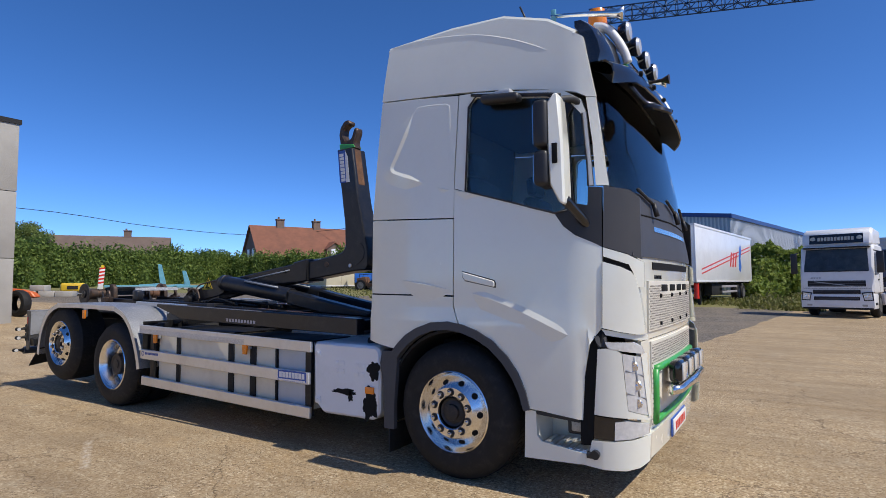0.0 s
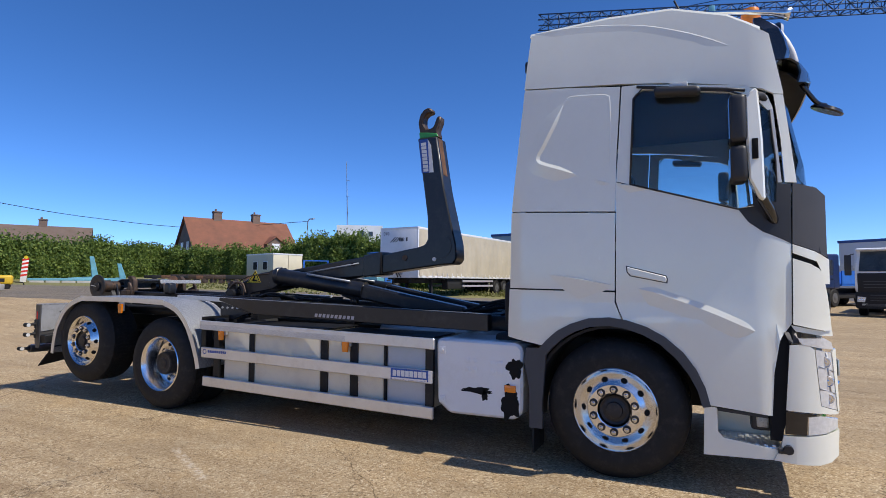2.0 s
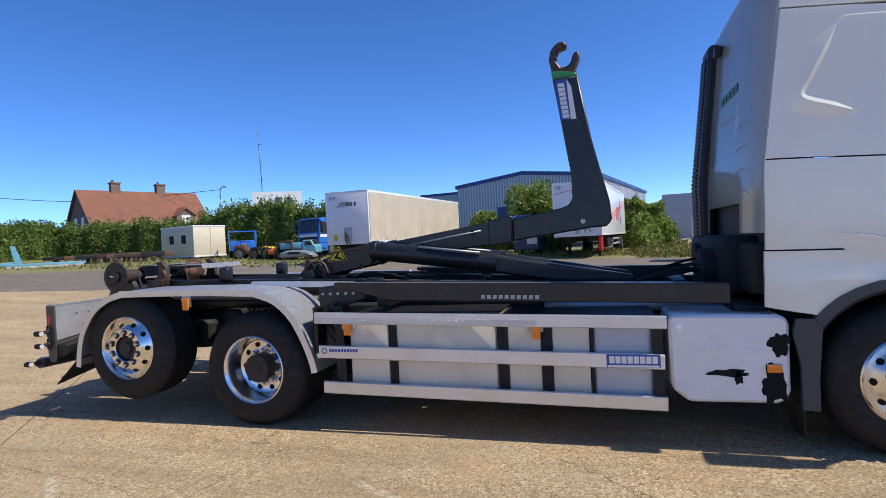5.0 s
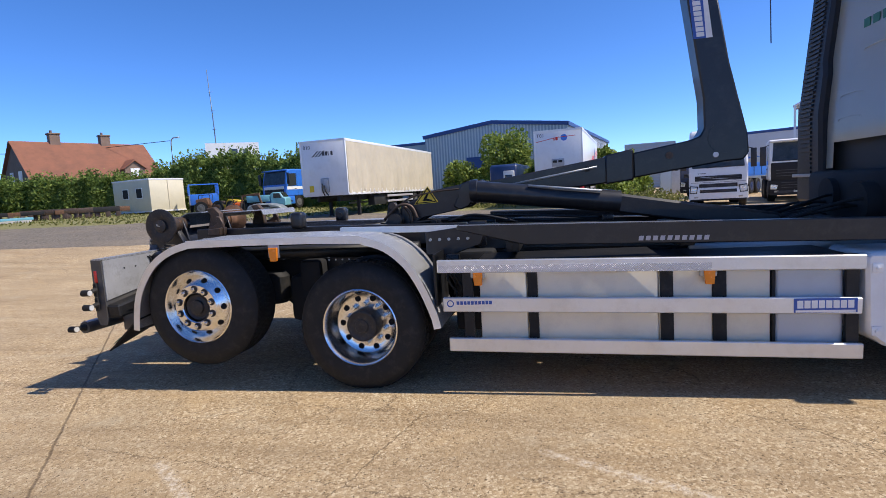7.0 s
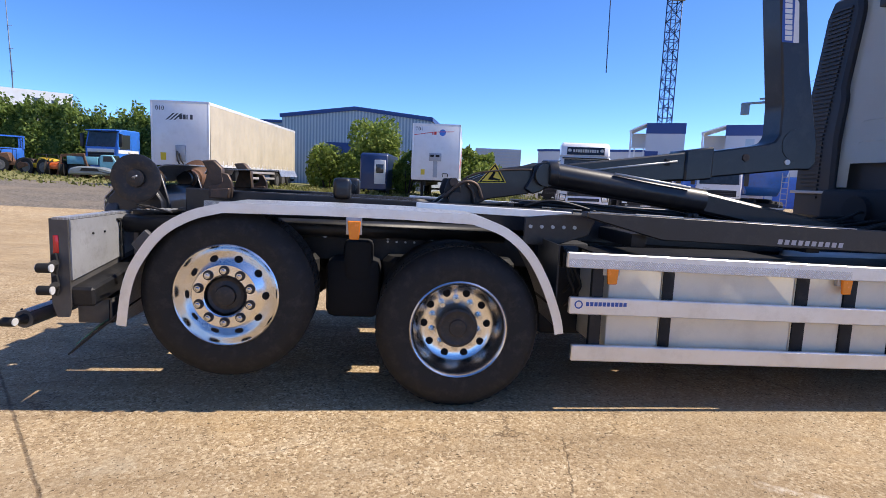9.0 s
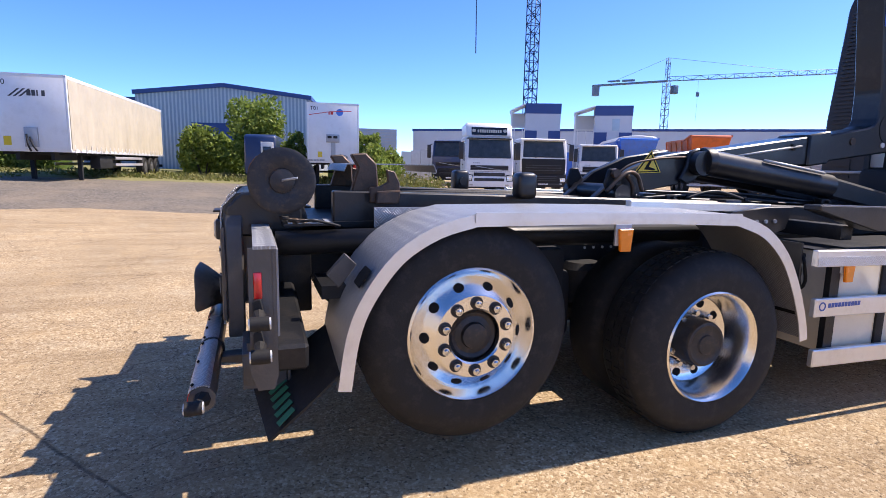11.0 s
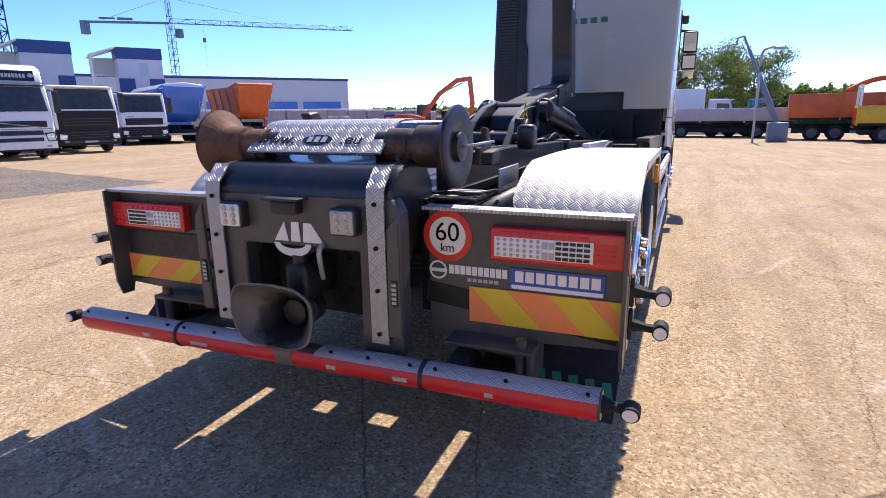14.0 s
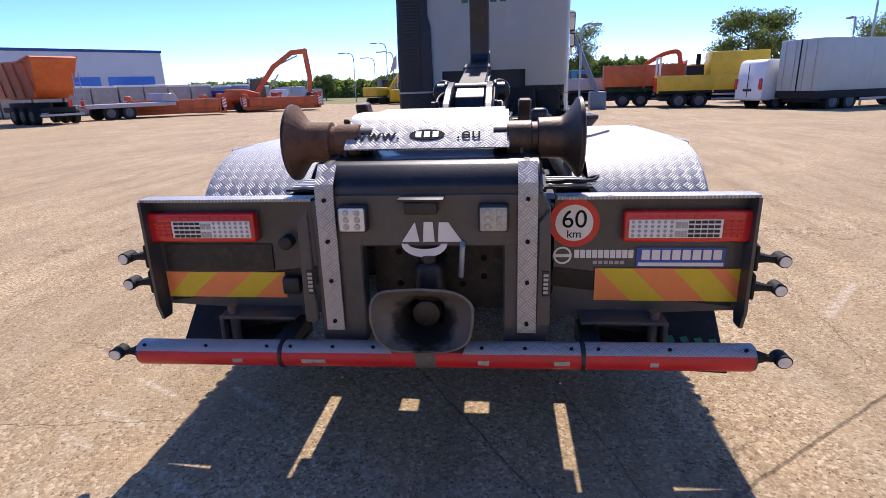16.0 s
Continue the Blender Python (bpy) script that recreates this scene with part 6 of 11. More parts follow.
mast_ob = part("hook_mast", bm, M["frame_grey"], truck, "dark grey upright hook mast")
bm = B()
lathe(bm, [(0.02, 0.1155), (0.13, 0.1155), (0.13, 0.12), (0.02, 0.12)], (-1.90, 0, 1.78), 28, "y", -1)
part("pivot_boss", bm, M["frame_grey"], mast_ob)
part("pivot_pin", cyl(B(), (-2.33, -0.125, 1.66), (-2.33, 0.125, 1.66), 0.03), M["brown_steel"], mast_ob)
part("pivot_pin", cyl(B(), (-1.97, -0.125, 1.64), (-1.97, 0.125, 1.64), 0.022), M["sign_white"], mast_ob)
bm = B()
prism(bm, [(-2.165, 2.95), (-2.13, 2.58), (-2.035, 2.58), (-2.06, 2.95)], "xz", -0.1175, -0.1155)
lab = part("mast_plate", bm, M["sign_blue"], mast_ob, "blue dealer plate with white bars")
bm = B()
prism(bm, [(-2.06, 2.95), (-2.035, 2.58), (-1.985, 2.58), (-2.02, 2.88)], "xz", -0.1175, -0.1155)
part("mast_plate_edge", bm, M["sign_white"], mast_ob)
for k in range(8):
    z = 2.915 - k * 0.041
    x = -2.112 + k * 0.0046
    part("lettering_bar", prism(B(), [(x - 0.03, z), (x + 0.03, z), (x + 0.033, z - 0.034), (x - 0.027, z - 0.034)], "xz", -0.1195, -0.1175), M["sign_white"], lab)
hook_pts = [(-2.185, 2.97), (-2.195, 3.06), (-2.215, 3.16), (-2.195, 3.25), (-2.14, 3.31), (-2.085, 3.325), (-2.04, 3.29), (-2.055, 3.255), (-2.10, 3.255), (-2.14, 3.215), (-2.145, 3.14), (-2.11, 3.085), (-2.06, 3.08), (-2.02, 3.11), (-2.0, 3.17), (-1.975, 3.215), (-1.935, 3.205), (-1.935, 3.15), (-1.975, 3.05), (-1.955, 2.97)]
bm = B()
prism(bm, hook_pts, "xz", -0.055, 0.055, 0.014)
part("hook", bm, M["brown_steel"], mast_ob, "worn steel hook with green paint")
bm = B()
prism(bm, [(-1.953, 2.96), (-1.905, 2.66), (-1.886, 2.55), (-1.894, 2.55), (-1.915, 2.66), (-1.965, 2.96)], "xz", -0.075, 0.03)
part("worn_edge", bm, M["rust"], mast_ob, "rust-streaked front edge")
bm = B()
prism(bm, [(-2.19, 2.985), (-2.196, 3.05), (-2.10, 3.04), (-1.98, 3.02), (-1.965, 2.985)], "xz", -0.06, 0.06, 0.004)
part("hook_collar", bm, M["green"], mast_ob)
for s in (-1, 1):
    bm = B()
    cyl(bm, (-3.98, s * 0.25, 1.46), (-2.75, s * 0.25, 1.30), 0.092, seg=28)
    lathe(bm, [(0.03, -0.02), (0.095, -0.015), (0.1, 0.0), (0.1, 0.05), (0.094, 0.055)], (-3.99, s * 0.25, 1.462), 24, "x")
    c = part("lift_cylinder", bm, M["frame_grey"], truck, "dark grey hydraulic lift cylinder")
    bm = B()
    tube(bm, [(-3.5, s * 0.25 - 0.07, 1.48), (-3.2, s * 0.25 - 0.08, 1.44), (-2.9, s * 0.25 - 0.08, 1.40)], 0.012, 6)
    part("pipe", bm, M["galv"], c)
    bm = B()
    prism(bm, [(-2.78, 1.375), (-2.2, 1.265), (-1.55, 1.15), (-1.55, 1.09), (-2.2, 1.11), (-2.78, 1.21)], "xz", s * 0.18, s * 0.32, 0.02)
    part("cylinder_guard", bm, M["frame_grey"], c)
def inset(f):
    c = Vector((-4.415, 1.425))
    return [tuple(c + (Vector(p) - c) * f) for p in ((-4.535, 1.372), (-4.40, 1.530), (-4.31, 1.382))]


bm = B()
prism(bm, inset(1.0), "xz", -0.2035, -0.2005)
warn = part("warning_triangle", bm, M["yellow"], truck, "yellow warning triangle with a black border")
bm = B()
prism(bm, inset(0.90), "xz", -0.2042, -0.2035)
part("triangle_border", bm, M["ink"], warn)
bm = B()
prism(bm, inset(0.74), "xz", -0.2049, -0.2042)
part("triangle_face", bm, M["yellow"], warn)
bm = B()
prism(bm, [(-4.455, 1.40), (-4.41, 1.465), (-4.395, 1.455), (-4.415, 1.42), (-4.36, 1.405), (-4.365, 1.395)], "xz", -0.2056, -0.2049)
part("triangle_symbol", bm, M["ink"], warn)
for line, r in (([(-4.75, -0.21, 1.27), (-4.6, -0.215, 1.42), (-4.35, -0.215, 1.475), (-4.1, -0.21, 1.49)], 0.008), ([(-4.8, -0.28, 1.25), (-4.66, -0.28, 1.37), (-4.55, -0.26, 1.36), (-4.5, -0.26, 1.25)], 0.014), ([(-4.6, 0.26, 1.25), (-4.45, 0.26, 1.40), (-4.1, 0.24, 1.45)], 0.012), ([(-4.62, -0.24, 1.36), (-4.57, -0.245, 1.30), (-4.56, -0.24, 1.22)], 0.016)):
    part("hydraulic_pipe", tube(B(), bent(line, 5), r, 6), M["brown_steel"], tilt)
for x, y, lift in ((-4.36, -0.34, 0.0), (-4.22, -0.31, 0.01), (-3.72, -0.33, -0.01), (-2.9, -0.34, -0.03)):
    bm = B()
    box(bm, x, x + 0.09, y, y + 0.07, 1.185 + lift, 1.235 + lift, 0.012)
    cyl(bm, (x + 0.045, y, 1.215 + lift), (x + 0.045, y - 0.03, 1.215 + lift), 0.014, seg=10)
    part("valve_fitting", bm, M["frame_black"], tilt)
for x0, x1, y, sag in ((-4.55, -3.3, -0.30, 0.02), (-4.4, -2.9, -0.27, 0.035), (-4.2, -3.6, -0.34, 0.05)):
    part("hose", tube(B(), bent([(x0, y, 1.21), (x0 * 0.6 + x1 * 0.4, y - 0.02, 1.21 + sag), (x1, y + 0.01, 1.18)], 6), 0.012, 6), M["frame_black"], tilt)
for k in range(4):
    part("rear_pipe", tube(B(), bent([(-4.9, -0.3 + 0.2 * k, 1.2), (-5.5, -0.28 + 0.2 * k, 1.22), (-6.4, -0.3 + 0.2 * k, 1.2)], 4), 0.016, 6), M["frame_black"], sub)
# deck plates over the rear frame, with two openings
for x0, x1, y0, y1 in ((-6.85, -4.9, -0.47, -0.22), (-6.85, -4.9, -0.10, 0.10), (-6.85, -4.9, 0.22, 0.47), (-6.85, -5.99, -0.22, -0.10), (-5.88, -4.9, -0.22, -0.10), (-6.85, -5.99, 0.10, 0.22), (-5.87, -4.9, 0.10, 0.22), (-4.9, -3.0, -0.40, 0.40)):
    part("deck_plate", box(B(), x0, x1, y0, y1, 1.085, 1.10), M["frame_black"], sub)
for s in (-1, 1):
    part("air_line", tube(B(), [(-6.9, s * 0.655, 1.02), (-6.0, s * 0.655, 1.03), (-4.4, s * 0.65, 1.02)], 0.06, 8), M["frame_black"], sub)


# -- rear end: black cross body, lamp plates, rollers, underrun bar --
XR = -6.96
bm = B()
# body with an opening below its middle
prism(bm, [(0.53, 0.42), (0.53, 1.04), (0.50, 1.10), (-0.45, 1.10), (-0.485, 1.04), (-0.485, 0.42), (-0.29, 0.42), (-0.29, 0.87), (0.32, 0.87), (0.32, 0.42)], "yz", XR + 0.03, XR + 0.12, 0.008)
rear = part("rear_body", bm, M["rear_black"], truck, "black steel rear cross body")
bm = B()
prism(bm, [(XR + 0.035, 1.135), (XR + 0.115, 1.215), (XR + 0.36, 1.245), (XR + 0.44, 1.12), (XR + 0.44, 0.98), (XR + 0.04, 0.98)], "xz", -0.45, 0.50, 0.012)
part("rear_beam", bm, M["frame_grey"], rear)
for y in (0.46, -0.39):
    bm = B()
    sheet(bm, [(XR + 0.085, 1.222), (XR + 0.012, 1.145), (XR + 0.005, 1.10), (XR + 0.005, 0.8), (XR + 0.005, 0.485)][::-1], y - 0.04, y + 0.04, 0.008)
    st = part("tread_strip", bm, M["tread_dull"], rear, "scuffed tread-plate strip")
    for z in (0.53, 0.72, 0.90, 1.08):
        part("rivet", cyl(B(), (XR + 0.01, y, z), (XR - 0.006, y, z), 0.009, seg=8), M["ink"], st)
    bm = B()
    prism(bm, [(XR + 0.02, 1.14), (XR + 0.095, 1.215), (XR + 0.38, 1.25), (XR + 0.38, 0.9), (XR + 0.02, 0.48)], "xz", y - 0.012, y + 0.012)
    part("gusset", bm, M["rear_black"], rear)
for y in (0.565, -0.463):
    bm = B()
    prism(bm, [(y - 0.028, 0.52), (y + 0.034, 0.52), (y + 0.028, 0.98), (y - 0.02, 1.04)], "yz", XR + 0.005, XR + 0.03, 0.006)
    part("upright", bm, M["rear_black"], rear)
for y in (0.555, -0.468):
    mk = part("small_marking", box(B(), XR - 0.004, XR + 0.006, y - 0.014, y + 0.014, 0.66, 0.77, 0.002), M["black"], rear)
    for k in range(5):
        part("marking_bar", box(B(), XR - 0.006, XR - 0.003, y - 0.010, y + 0.010, 0.672 + 0.019 * k, 0.684 + 0.019 * k), M["lens_dim"], mk)
for y in (0.34, -0.25):
    bm = B()
    box(bm, XR - 0.025, XR + 0.04, y - 0.062, y + 0.062, 0.945, 1.06, 0.012, 3)
    part("lamp_case", bm, M["black"], rear)
    bm = B()
    box(bm, XR - 0.031, XR - 0.02, y - 0.055, y + 0.055, 0.952, 1.052, 0.008)
    wl = part("reversing_lamp", bm, M["lens_dim"] if y < 0 else M["lens"], rear, "square reversing lamp")
    bm = B()
    for i in range(2):
        for k in range(3):
            lathe(bm, [(0.014, 0.0), (0.012, 0.004), (0.004, 0.005)], (XR - 0.031, y - 0.024 + 0.048 * i, 0.972 + 0.03 * k), 12, "x", -1)
    tagged(part("lamp_lattice", bm, M["lens_dim"], rear), kind="stuff")
bm = B()
box(bm, XR - 0.02, XR + 0.04, -0.02, 0.12, 1.02, 1.075, 0.01)
box(bm, XR - 0.05, XR + 0.04, -0.05, 0.14, 1.08, 1.092, 0.004)
part("plate_lamp", bm, M["black"], rear)
emblem = new("maker_emblem")
emblem.parent = rear
tagged(emblem, "white emblem drawn as plain shapes")
part("wedge", prism(B(), [(0.140, 0.893), (0.082, 0.980), (0.066, 0.893)], "yz", XR + 0.0235, XR + 0.0280), M["sign_white"], emblem)
crescent = [(0.045 + 0.098 * math.cos(radians(a)), 0.884 + 0.060 * math.sin(radians(a))) for a in range(0, -181, -15)] + [(0.045 + 0.070 * math.cos(radians(a)), 0.884 + 0.024 * math.sin(radians(a))) for a in range(-180, 1, 15)]
part("bow", prism(B(), crescent, "yz", XR + 0.0235, XR + 0.0280), M["sign_white"], emblem)
part("sail", prism(B(), [(0.050, 0.893), (0.044, 0.980), (0.006, 0.980), (0.000, 0.893)], "yz", XR + 0.0235, XR + 0.0280), M["sign_white"], emblem)
part("fork", prism(B(), [(-0.014, 0.893), (-0.020, 0.978), (-0.060, 0.978), (-0.118, 0.893)], "yz", XR + 0.0235, XR + 0.0280), M["sign_white"], emblem)
# trailer coupling in the opening
bm = B()
box(bm, XR + 0.25, XR + 0.29, -0.29, 0.32, 0.5, 0.9)
part("coupling_plate", bm, M["hub"], rear, "scuffed dark coupling plate")
for y, z in ((-0.1, 0.78), (-0.1, 0.62), (-0.2, 0.75), (-0.2, 0.66), (0.2, 0.78), (0.2, 0.62)):
    part("plate_hole", cyl(B(), (XR + 0.255, y, z), (XR + 0.247, y, z), 0.016, seg=10), M["ink"], rear)
part("coupling", box(B(), XR + 0.0, XR + 0.25, -0.03, 0.09, 0.62, 0.80, 0.03, 3), M["hub"], rear, "greasy trailer coupling")
part("coupling_pin", cyl(B(), (XR + 0.05, 0.03, 0.70), (XR + 0.05, 0.03, 0.83), 0.035), M["hub"], rear)
part("coupling_lever", tube(B(), bent([(XR + 0.02, -0.12, 0.89), (XR - 0.01, -0.12, 0.87), (XR + 0.0, -0.115, 0.80), (XR + 0.02, -0.11, 0.74)]), 0.012, 8, None), M["galv"], rear)
bm = B()
rings = []
for x, y0, y1, z0, z1 in ((XR - 0.165, -0.165, 0.255, 0.475, 0.735), (XR - 0.150, -0.160, 0.250, 0.478, 0.730), (XR - 0.11, -0.125, 0.215, 0.488, 0.705), (XR - 0.065, -0.080, 0.170, 0.505, 0.675), (XR - 0.02, -0.045, 0.135, 0.52, 0.645), (XR + 0.06, -0.03, 0.12, 0.515, 0.62)):
    ring, cy, cz = [], (y0 + y1) / 2, (z0 + z1) / 2
    for k in range(28):
        a = 2 * math.pi * k / 28
        ca, sa = math.cos(a), math.sin(a)
        u = math.copysign(abs(ca) ** 0.5, ca)
        v = math.copysign(abs(sa) ** 0.5, sa)
        narrow = 1.0 - 0.10 * max(0.0, -v)
        ring.append(bm.verts.new((x + 0.03 * (z0 + (v + 1) * (z1 - z0) / 2 - 0.55), cy + u * narrow * (y1 - y0) / 2, cz + v * (z1 - z0) / 2)))
    rings.append(ring)
fs = [bm.faces.new((ra[k], ra[(k + 1) % 28], rb[(k + 1) % 28], rb[k])) for ra, rb in zip(rings, rings[1:]) for k in range(28)]
bmesh.ops.recalc_face_normals(bm, faces=fs)
bmesh.ops.solidify(bm, geom=fs, thickness=0.010)
part("coupling_jaw", wobble(bm, 0.012, 9.0), M["jaw"], rear, "dusty coupling jaw smeared with grease")
bm = B()
lathe(bm, [(0.075, 0.0), (0.08, 0.05), (0.06, 0.14), (0.03, 0.15)], (XR + 0.14, 0.045, 0.57), 20, "x", -1)
part("coupling_throat", bm, M["hub"], rear)

# the cross body and its coupling stand behind the lamp plates, slightly smaller
back, small = Vector((-9.165, -0.29, 1.537)), 0.911
rear.matrix_basis = Matrix.Translation(back * (1 - small)) @ Matrix.Scale(small, 4)

# lamp plates
for s in (-1, 1):
    bm = B()
    out = [(s * 0.50, 1.085), (s * 1.262, 1.085), (s * 1.258, 0.60), (s * 0.50, 0.56)]
    prism(bm, out, "yz", XR + 0.022, XR + 0.034)
    plate = part("lamp_plate", bm, M["rear_black"], truck, "black lamp carrier plate")
    bm = B()
    prism(bm, [(XR - 0.064, 1.09), (XR + 0.035, 1.09), (XR + 0.035, 0.60), (XR + 0.02, 0.545), (XR - 0.040, 0.545), (XR - 0.064, 0.62)], "xz", s * 1.245, s * 1.258)
    part("flange", bm, M["rear_black"], plate, "dark flange of the lamp carrier")
    bm = B()
    prism(bm, [(s * 1.250, 1.082), (s * 0.56, 1.082), (s * 0.545, 1.05), (s * 0.52, 1.05), (s * 0.52, 0.835), (s * 1.250, 0.75)], "yz", XR + 0.036, XR + 0.044)
    sheet_ob = part("front_sheet", bm, M["plate_grey"], plate, "mid-grey front sheet of the lamp carrier")
    for y in (1.03, 0.90):
        part("sheet_bolt", cyl(B(), (XR + 0.043, s * y, 0.99), (XR + 0.050, s * y, 0.99), 0.007, seg=8), M["ink"], sheet_ob)
    for k in (0.0, 0.028):
        y = 0.72 - k
        part("cable", tube(B(), bent([(XR + 0.045, s * (y + 0.03), 1.055), (XR + 0.055, s * y, 1.03), (XR + 0.055, s * y, 0.90), (XR + 0.055, s * y, 0.80)], 4), 0.007, 6), M["rubber"], sheet_ob)
    part("lower_arm", beam(B(), (XR + 0.085, s * 1.245, 0.655), (XR + 0.085, s * 0.48, 0.745), 0.13, 0.11, 0.014), M["frame_black"], plate, "black steel arm under the carrier")
    bm = B()
    box(bm, XR - 0.045, XR + 0.035, min(s * 0.50, s * 1.262), max(s * 0.50, s * 1.262), 1.085, 1.097)
    flat_uv(bm, (0, 1))
    part("plate_top", bm, M["tread"], plate, "tread-plate top edge")
    bm = B()
    box(bm, XR - 0.046, XR - 0.016, s * 1.256, s * 1.262, 0.90, 1.0, 0.004)
    part("side_reflector", bm, M["red"], plate, "red side reflector")
    # light cluster
    a, b = s * 0.765, s * 1.252
    lo, hi = min(a, b), max(a, b)
    bm = B()
    box(bm, XR - 0.03, XR + 0.024, lo, hi, 0.905, 1.035, 0.012, 3)
    cl = part("rear_light", bm, M["red"], plate, "red rear light cluster with clear cells")
    bm = B()
    c0, c1 = (s * 0.785, s * 1.14)
    box(bm, XR - 0.033, XR - 0.028, min(c0, c1), max(c0, c1), 0.925, 1.0, 0.002)
    part("clear_field", bm, M["sign_white"], plate)
    bm, dark = B(), B()
    for k in range(14):
        for i in range(4):
            yy = s * (0.80 + k * 0.0245)
            zz = 0.935 + i * 0.0185
            if k < 7:
                lathe(bm, [(0.007, 0), (0.004, 0.003)], (XR - 0.033, yy, zz), 8, "x", -1)
            elif k < 9:
                if i % 2 == 0:
                    box(bm, XR - 0.037, XR - 0.033, yy - 0.010, yy + 0.010, zz - 0.006, zz + 0.018)
            else:
                box(dark, XR - 0.036, XR - 0.033, yy - 0.010, yy + 0.010, zz - 0.006, zz + 0.005)
    tagged(part("lamp_lattice", bm, M["galv"], plate), kind="stuff")
    tagged(part("dark_lattice", dark, M["hub"], plate), kind="stuff")
    bm = B()
    for k in range(3):
        for i in range(4):
            yy = s * (1.155 + k * 0.026)
            box(bm, XR - 0.033, XR - 0.029, yy - 0.010, yy + 0.010, 0.93 + i * 0.018, 0.941 + i * 0.018)
    for k in range(9):
        yy = s * (0.83 + k * 0.035)
        box(bm, XR - 0.033, XR - 0.029, yy - 0.011, yy + 0.011, 1.006, 1.018)
    tagged(part("red_lattice", bm, M["red_paint"], plate), kind="stuff")
    # chevron board
    c0, c1 = (0.67, 1.25) if s < 0 else (0.675, 1.235)
    z0, z1 = (0.64, 0.782) if s < 0 else (0.635, 0.755)
    bm = B()
    box(bm, XR + 0.014, XR + 0.022, min(s * c0, s * c1), max(s * c0, s * c1), z0, z1)
    board = part("chevron_board", bm, M["chev_orange"], plate, "orange and yellow hazard board")
    bands = []
    for k in range(2):
        b0 = c0 + 0.10 + k * 0.30
        bands.append([(s * min(max(q, c0), c1), z) for q, z in ((b0 - 0.09, z1), (b0 + 0.05, z1), (b0 + 0.19, z0), (b0 + 0.05, z0))])
    if s < 0:
        bands.append([(s * (c1 - 0.06), z1), (s * c1, z1), (s * c1, z0 + 0.08)])
    for pts in bands:
        part("yellow_band", prism(B(), pts, "yz", XR + 0.012, XR + 0.0145), M["yellow"], board)
    # lamp stalks at the plate's outer edge
    for z in (0.845, 0.725):
        bm = B()
        prism(bm, [(XR - 0.052, z + 0.05), (XR - 0.022, z + 0.06), (XR - 0.01, z), (XR - 0.022, z - 0.06), (XR - 0.052, z - 0.05)], "xz", s * 1.267, s * 1.281, 0.004)
        tube(bm, [(XR - 0.03, s * 1.279, z), (XR - 0.03, s * 1.325, z - 0.005), (XR - 0.028, s * 1.362, z - 0.008)], 0.016, 8, [0.024, 0.015, 0.018])
        cyl(bm, (XR - 0.062, s * 1.372, z - 0.008), (XR + 0.003, s * 1.372, z - 0.008), 0.026, seg=16)
        st = part("marker_stalk", bm, M["rubber"], truck, "rubber marker lamp stalk")
        bm = B()
        cyl(bm, (XR - 0.067, s * 1.372, z - 0.008), (XR - 0.061, s * 1.372, z - 0.008), 0.021, seg=16)
        part("marker_lens", bm, M["lens"], st, "white round marker lens")
        part("marker_lens", cyl(B(), (XR + 0.002, s * 1.372, z - 0.008), (XR + 0.009, s * 1.372, z - 0.008), 0.022, seg=16), M["lens"], st, "white round marker lens")
    bm = B()
    if s > 0:
        box(bm, XR + 0.012, XR + 0.022, 0.72, 1.22, 0.765, 0.885)
        part("blank_plate", bm, M["hub"], plate, "dull grey blank plate")
        bm = B()
        lathe(bm, [(0.03, 0.0), (0.03, 0.05), (0.022, 0.055)], (XR + 0.02, 0.64, 0.90), 16, "x", -1)
        part("socket", bm, M["black"], plate)
        part("socket", box(B(), XR - 0.02, XR + 0.02, 0.60, 0.68, 0.66, 0.74, 0.012), M["black"], plate)
    else:
        box(bm, XR + 0.014, XR + 0.0215, -1.18, -0.832, 0.79, 0.872)
        bp = part("dealer_plate", bm, M["sign_blue"], plate, "blue dealer plate with white bars")
        for k in range(8):
            y = -0.853 - k * 0.040
            part("lettering_bar", box(B(), XR + 0.012, XR + 0.0145, y - 0.032, y, 0.820, 0.862), M["sign_white"], bp)
        part("lettering_bar", box(B(), XR + 0.012, XR + 0.0145, -1.175, -0.84, 0.793, 0.808), M["sign_white"], bp)
        bm = B()
        lathe(bm, [(0.038, 0.0), (0.038, 0.002), (0.030, 0.002), (0.030, 0.0)], (XR + 0.0225, -0.535, 0.835), 24, "x", -1, (False, False))
        part("sticker_ring", bm, M["sign_white"], plate)
        part("sticker_bar", box(B(), XR + 0.018, XR + 0.0215, -0.565, -0.505, 0.828, 0.842), M["sign_white"], plate)
        for k in range(10):
            y = -0.583 - k * 0.0242
            part("sticker_bar", box(B(), XR + 0.018, XR + 0.0215, y - 0.020, y, 0.825, 0.860), M["sign_white"], plate)
        for k in range(6):
            y = -0.66 - k * 0.022
            part("sticker_bar", box(B(), XR + 0.018, XR + 0.0215, y - 0.016, y, 0.799, 0.813), M["silver_grey"], plate)
        # speed disc
        bm = B()
        lathe(bm, [(0.102, 0.0), (0.102, 0.004)], (XR + 0.022, -0.578, 0.975), 48, "x", -1)
        disc = part("speed_disc", bm, M["sign_red"], plate, "red-ringed speed disc reading 60 km")
        bm = B()
        lathe(bm, [(0.076, 0.0), (0.076, 0.0012)], (XR + 0.018, -0.578, 0.975), 48, "x", -1)
        part("disc_face", bm, M["sign_white"], plate)
        facing = Matrix(((0, 0, -1, 0), (-1, 0, 0, 0), (0, 1, 0, 0), (0, 0, 0, 1)))
        letters("disc_number", "60", 0.105, Matrix.Translation((XR + 0.0155, -0.578, 0.988)) @ facing, M["ink"], plate)
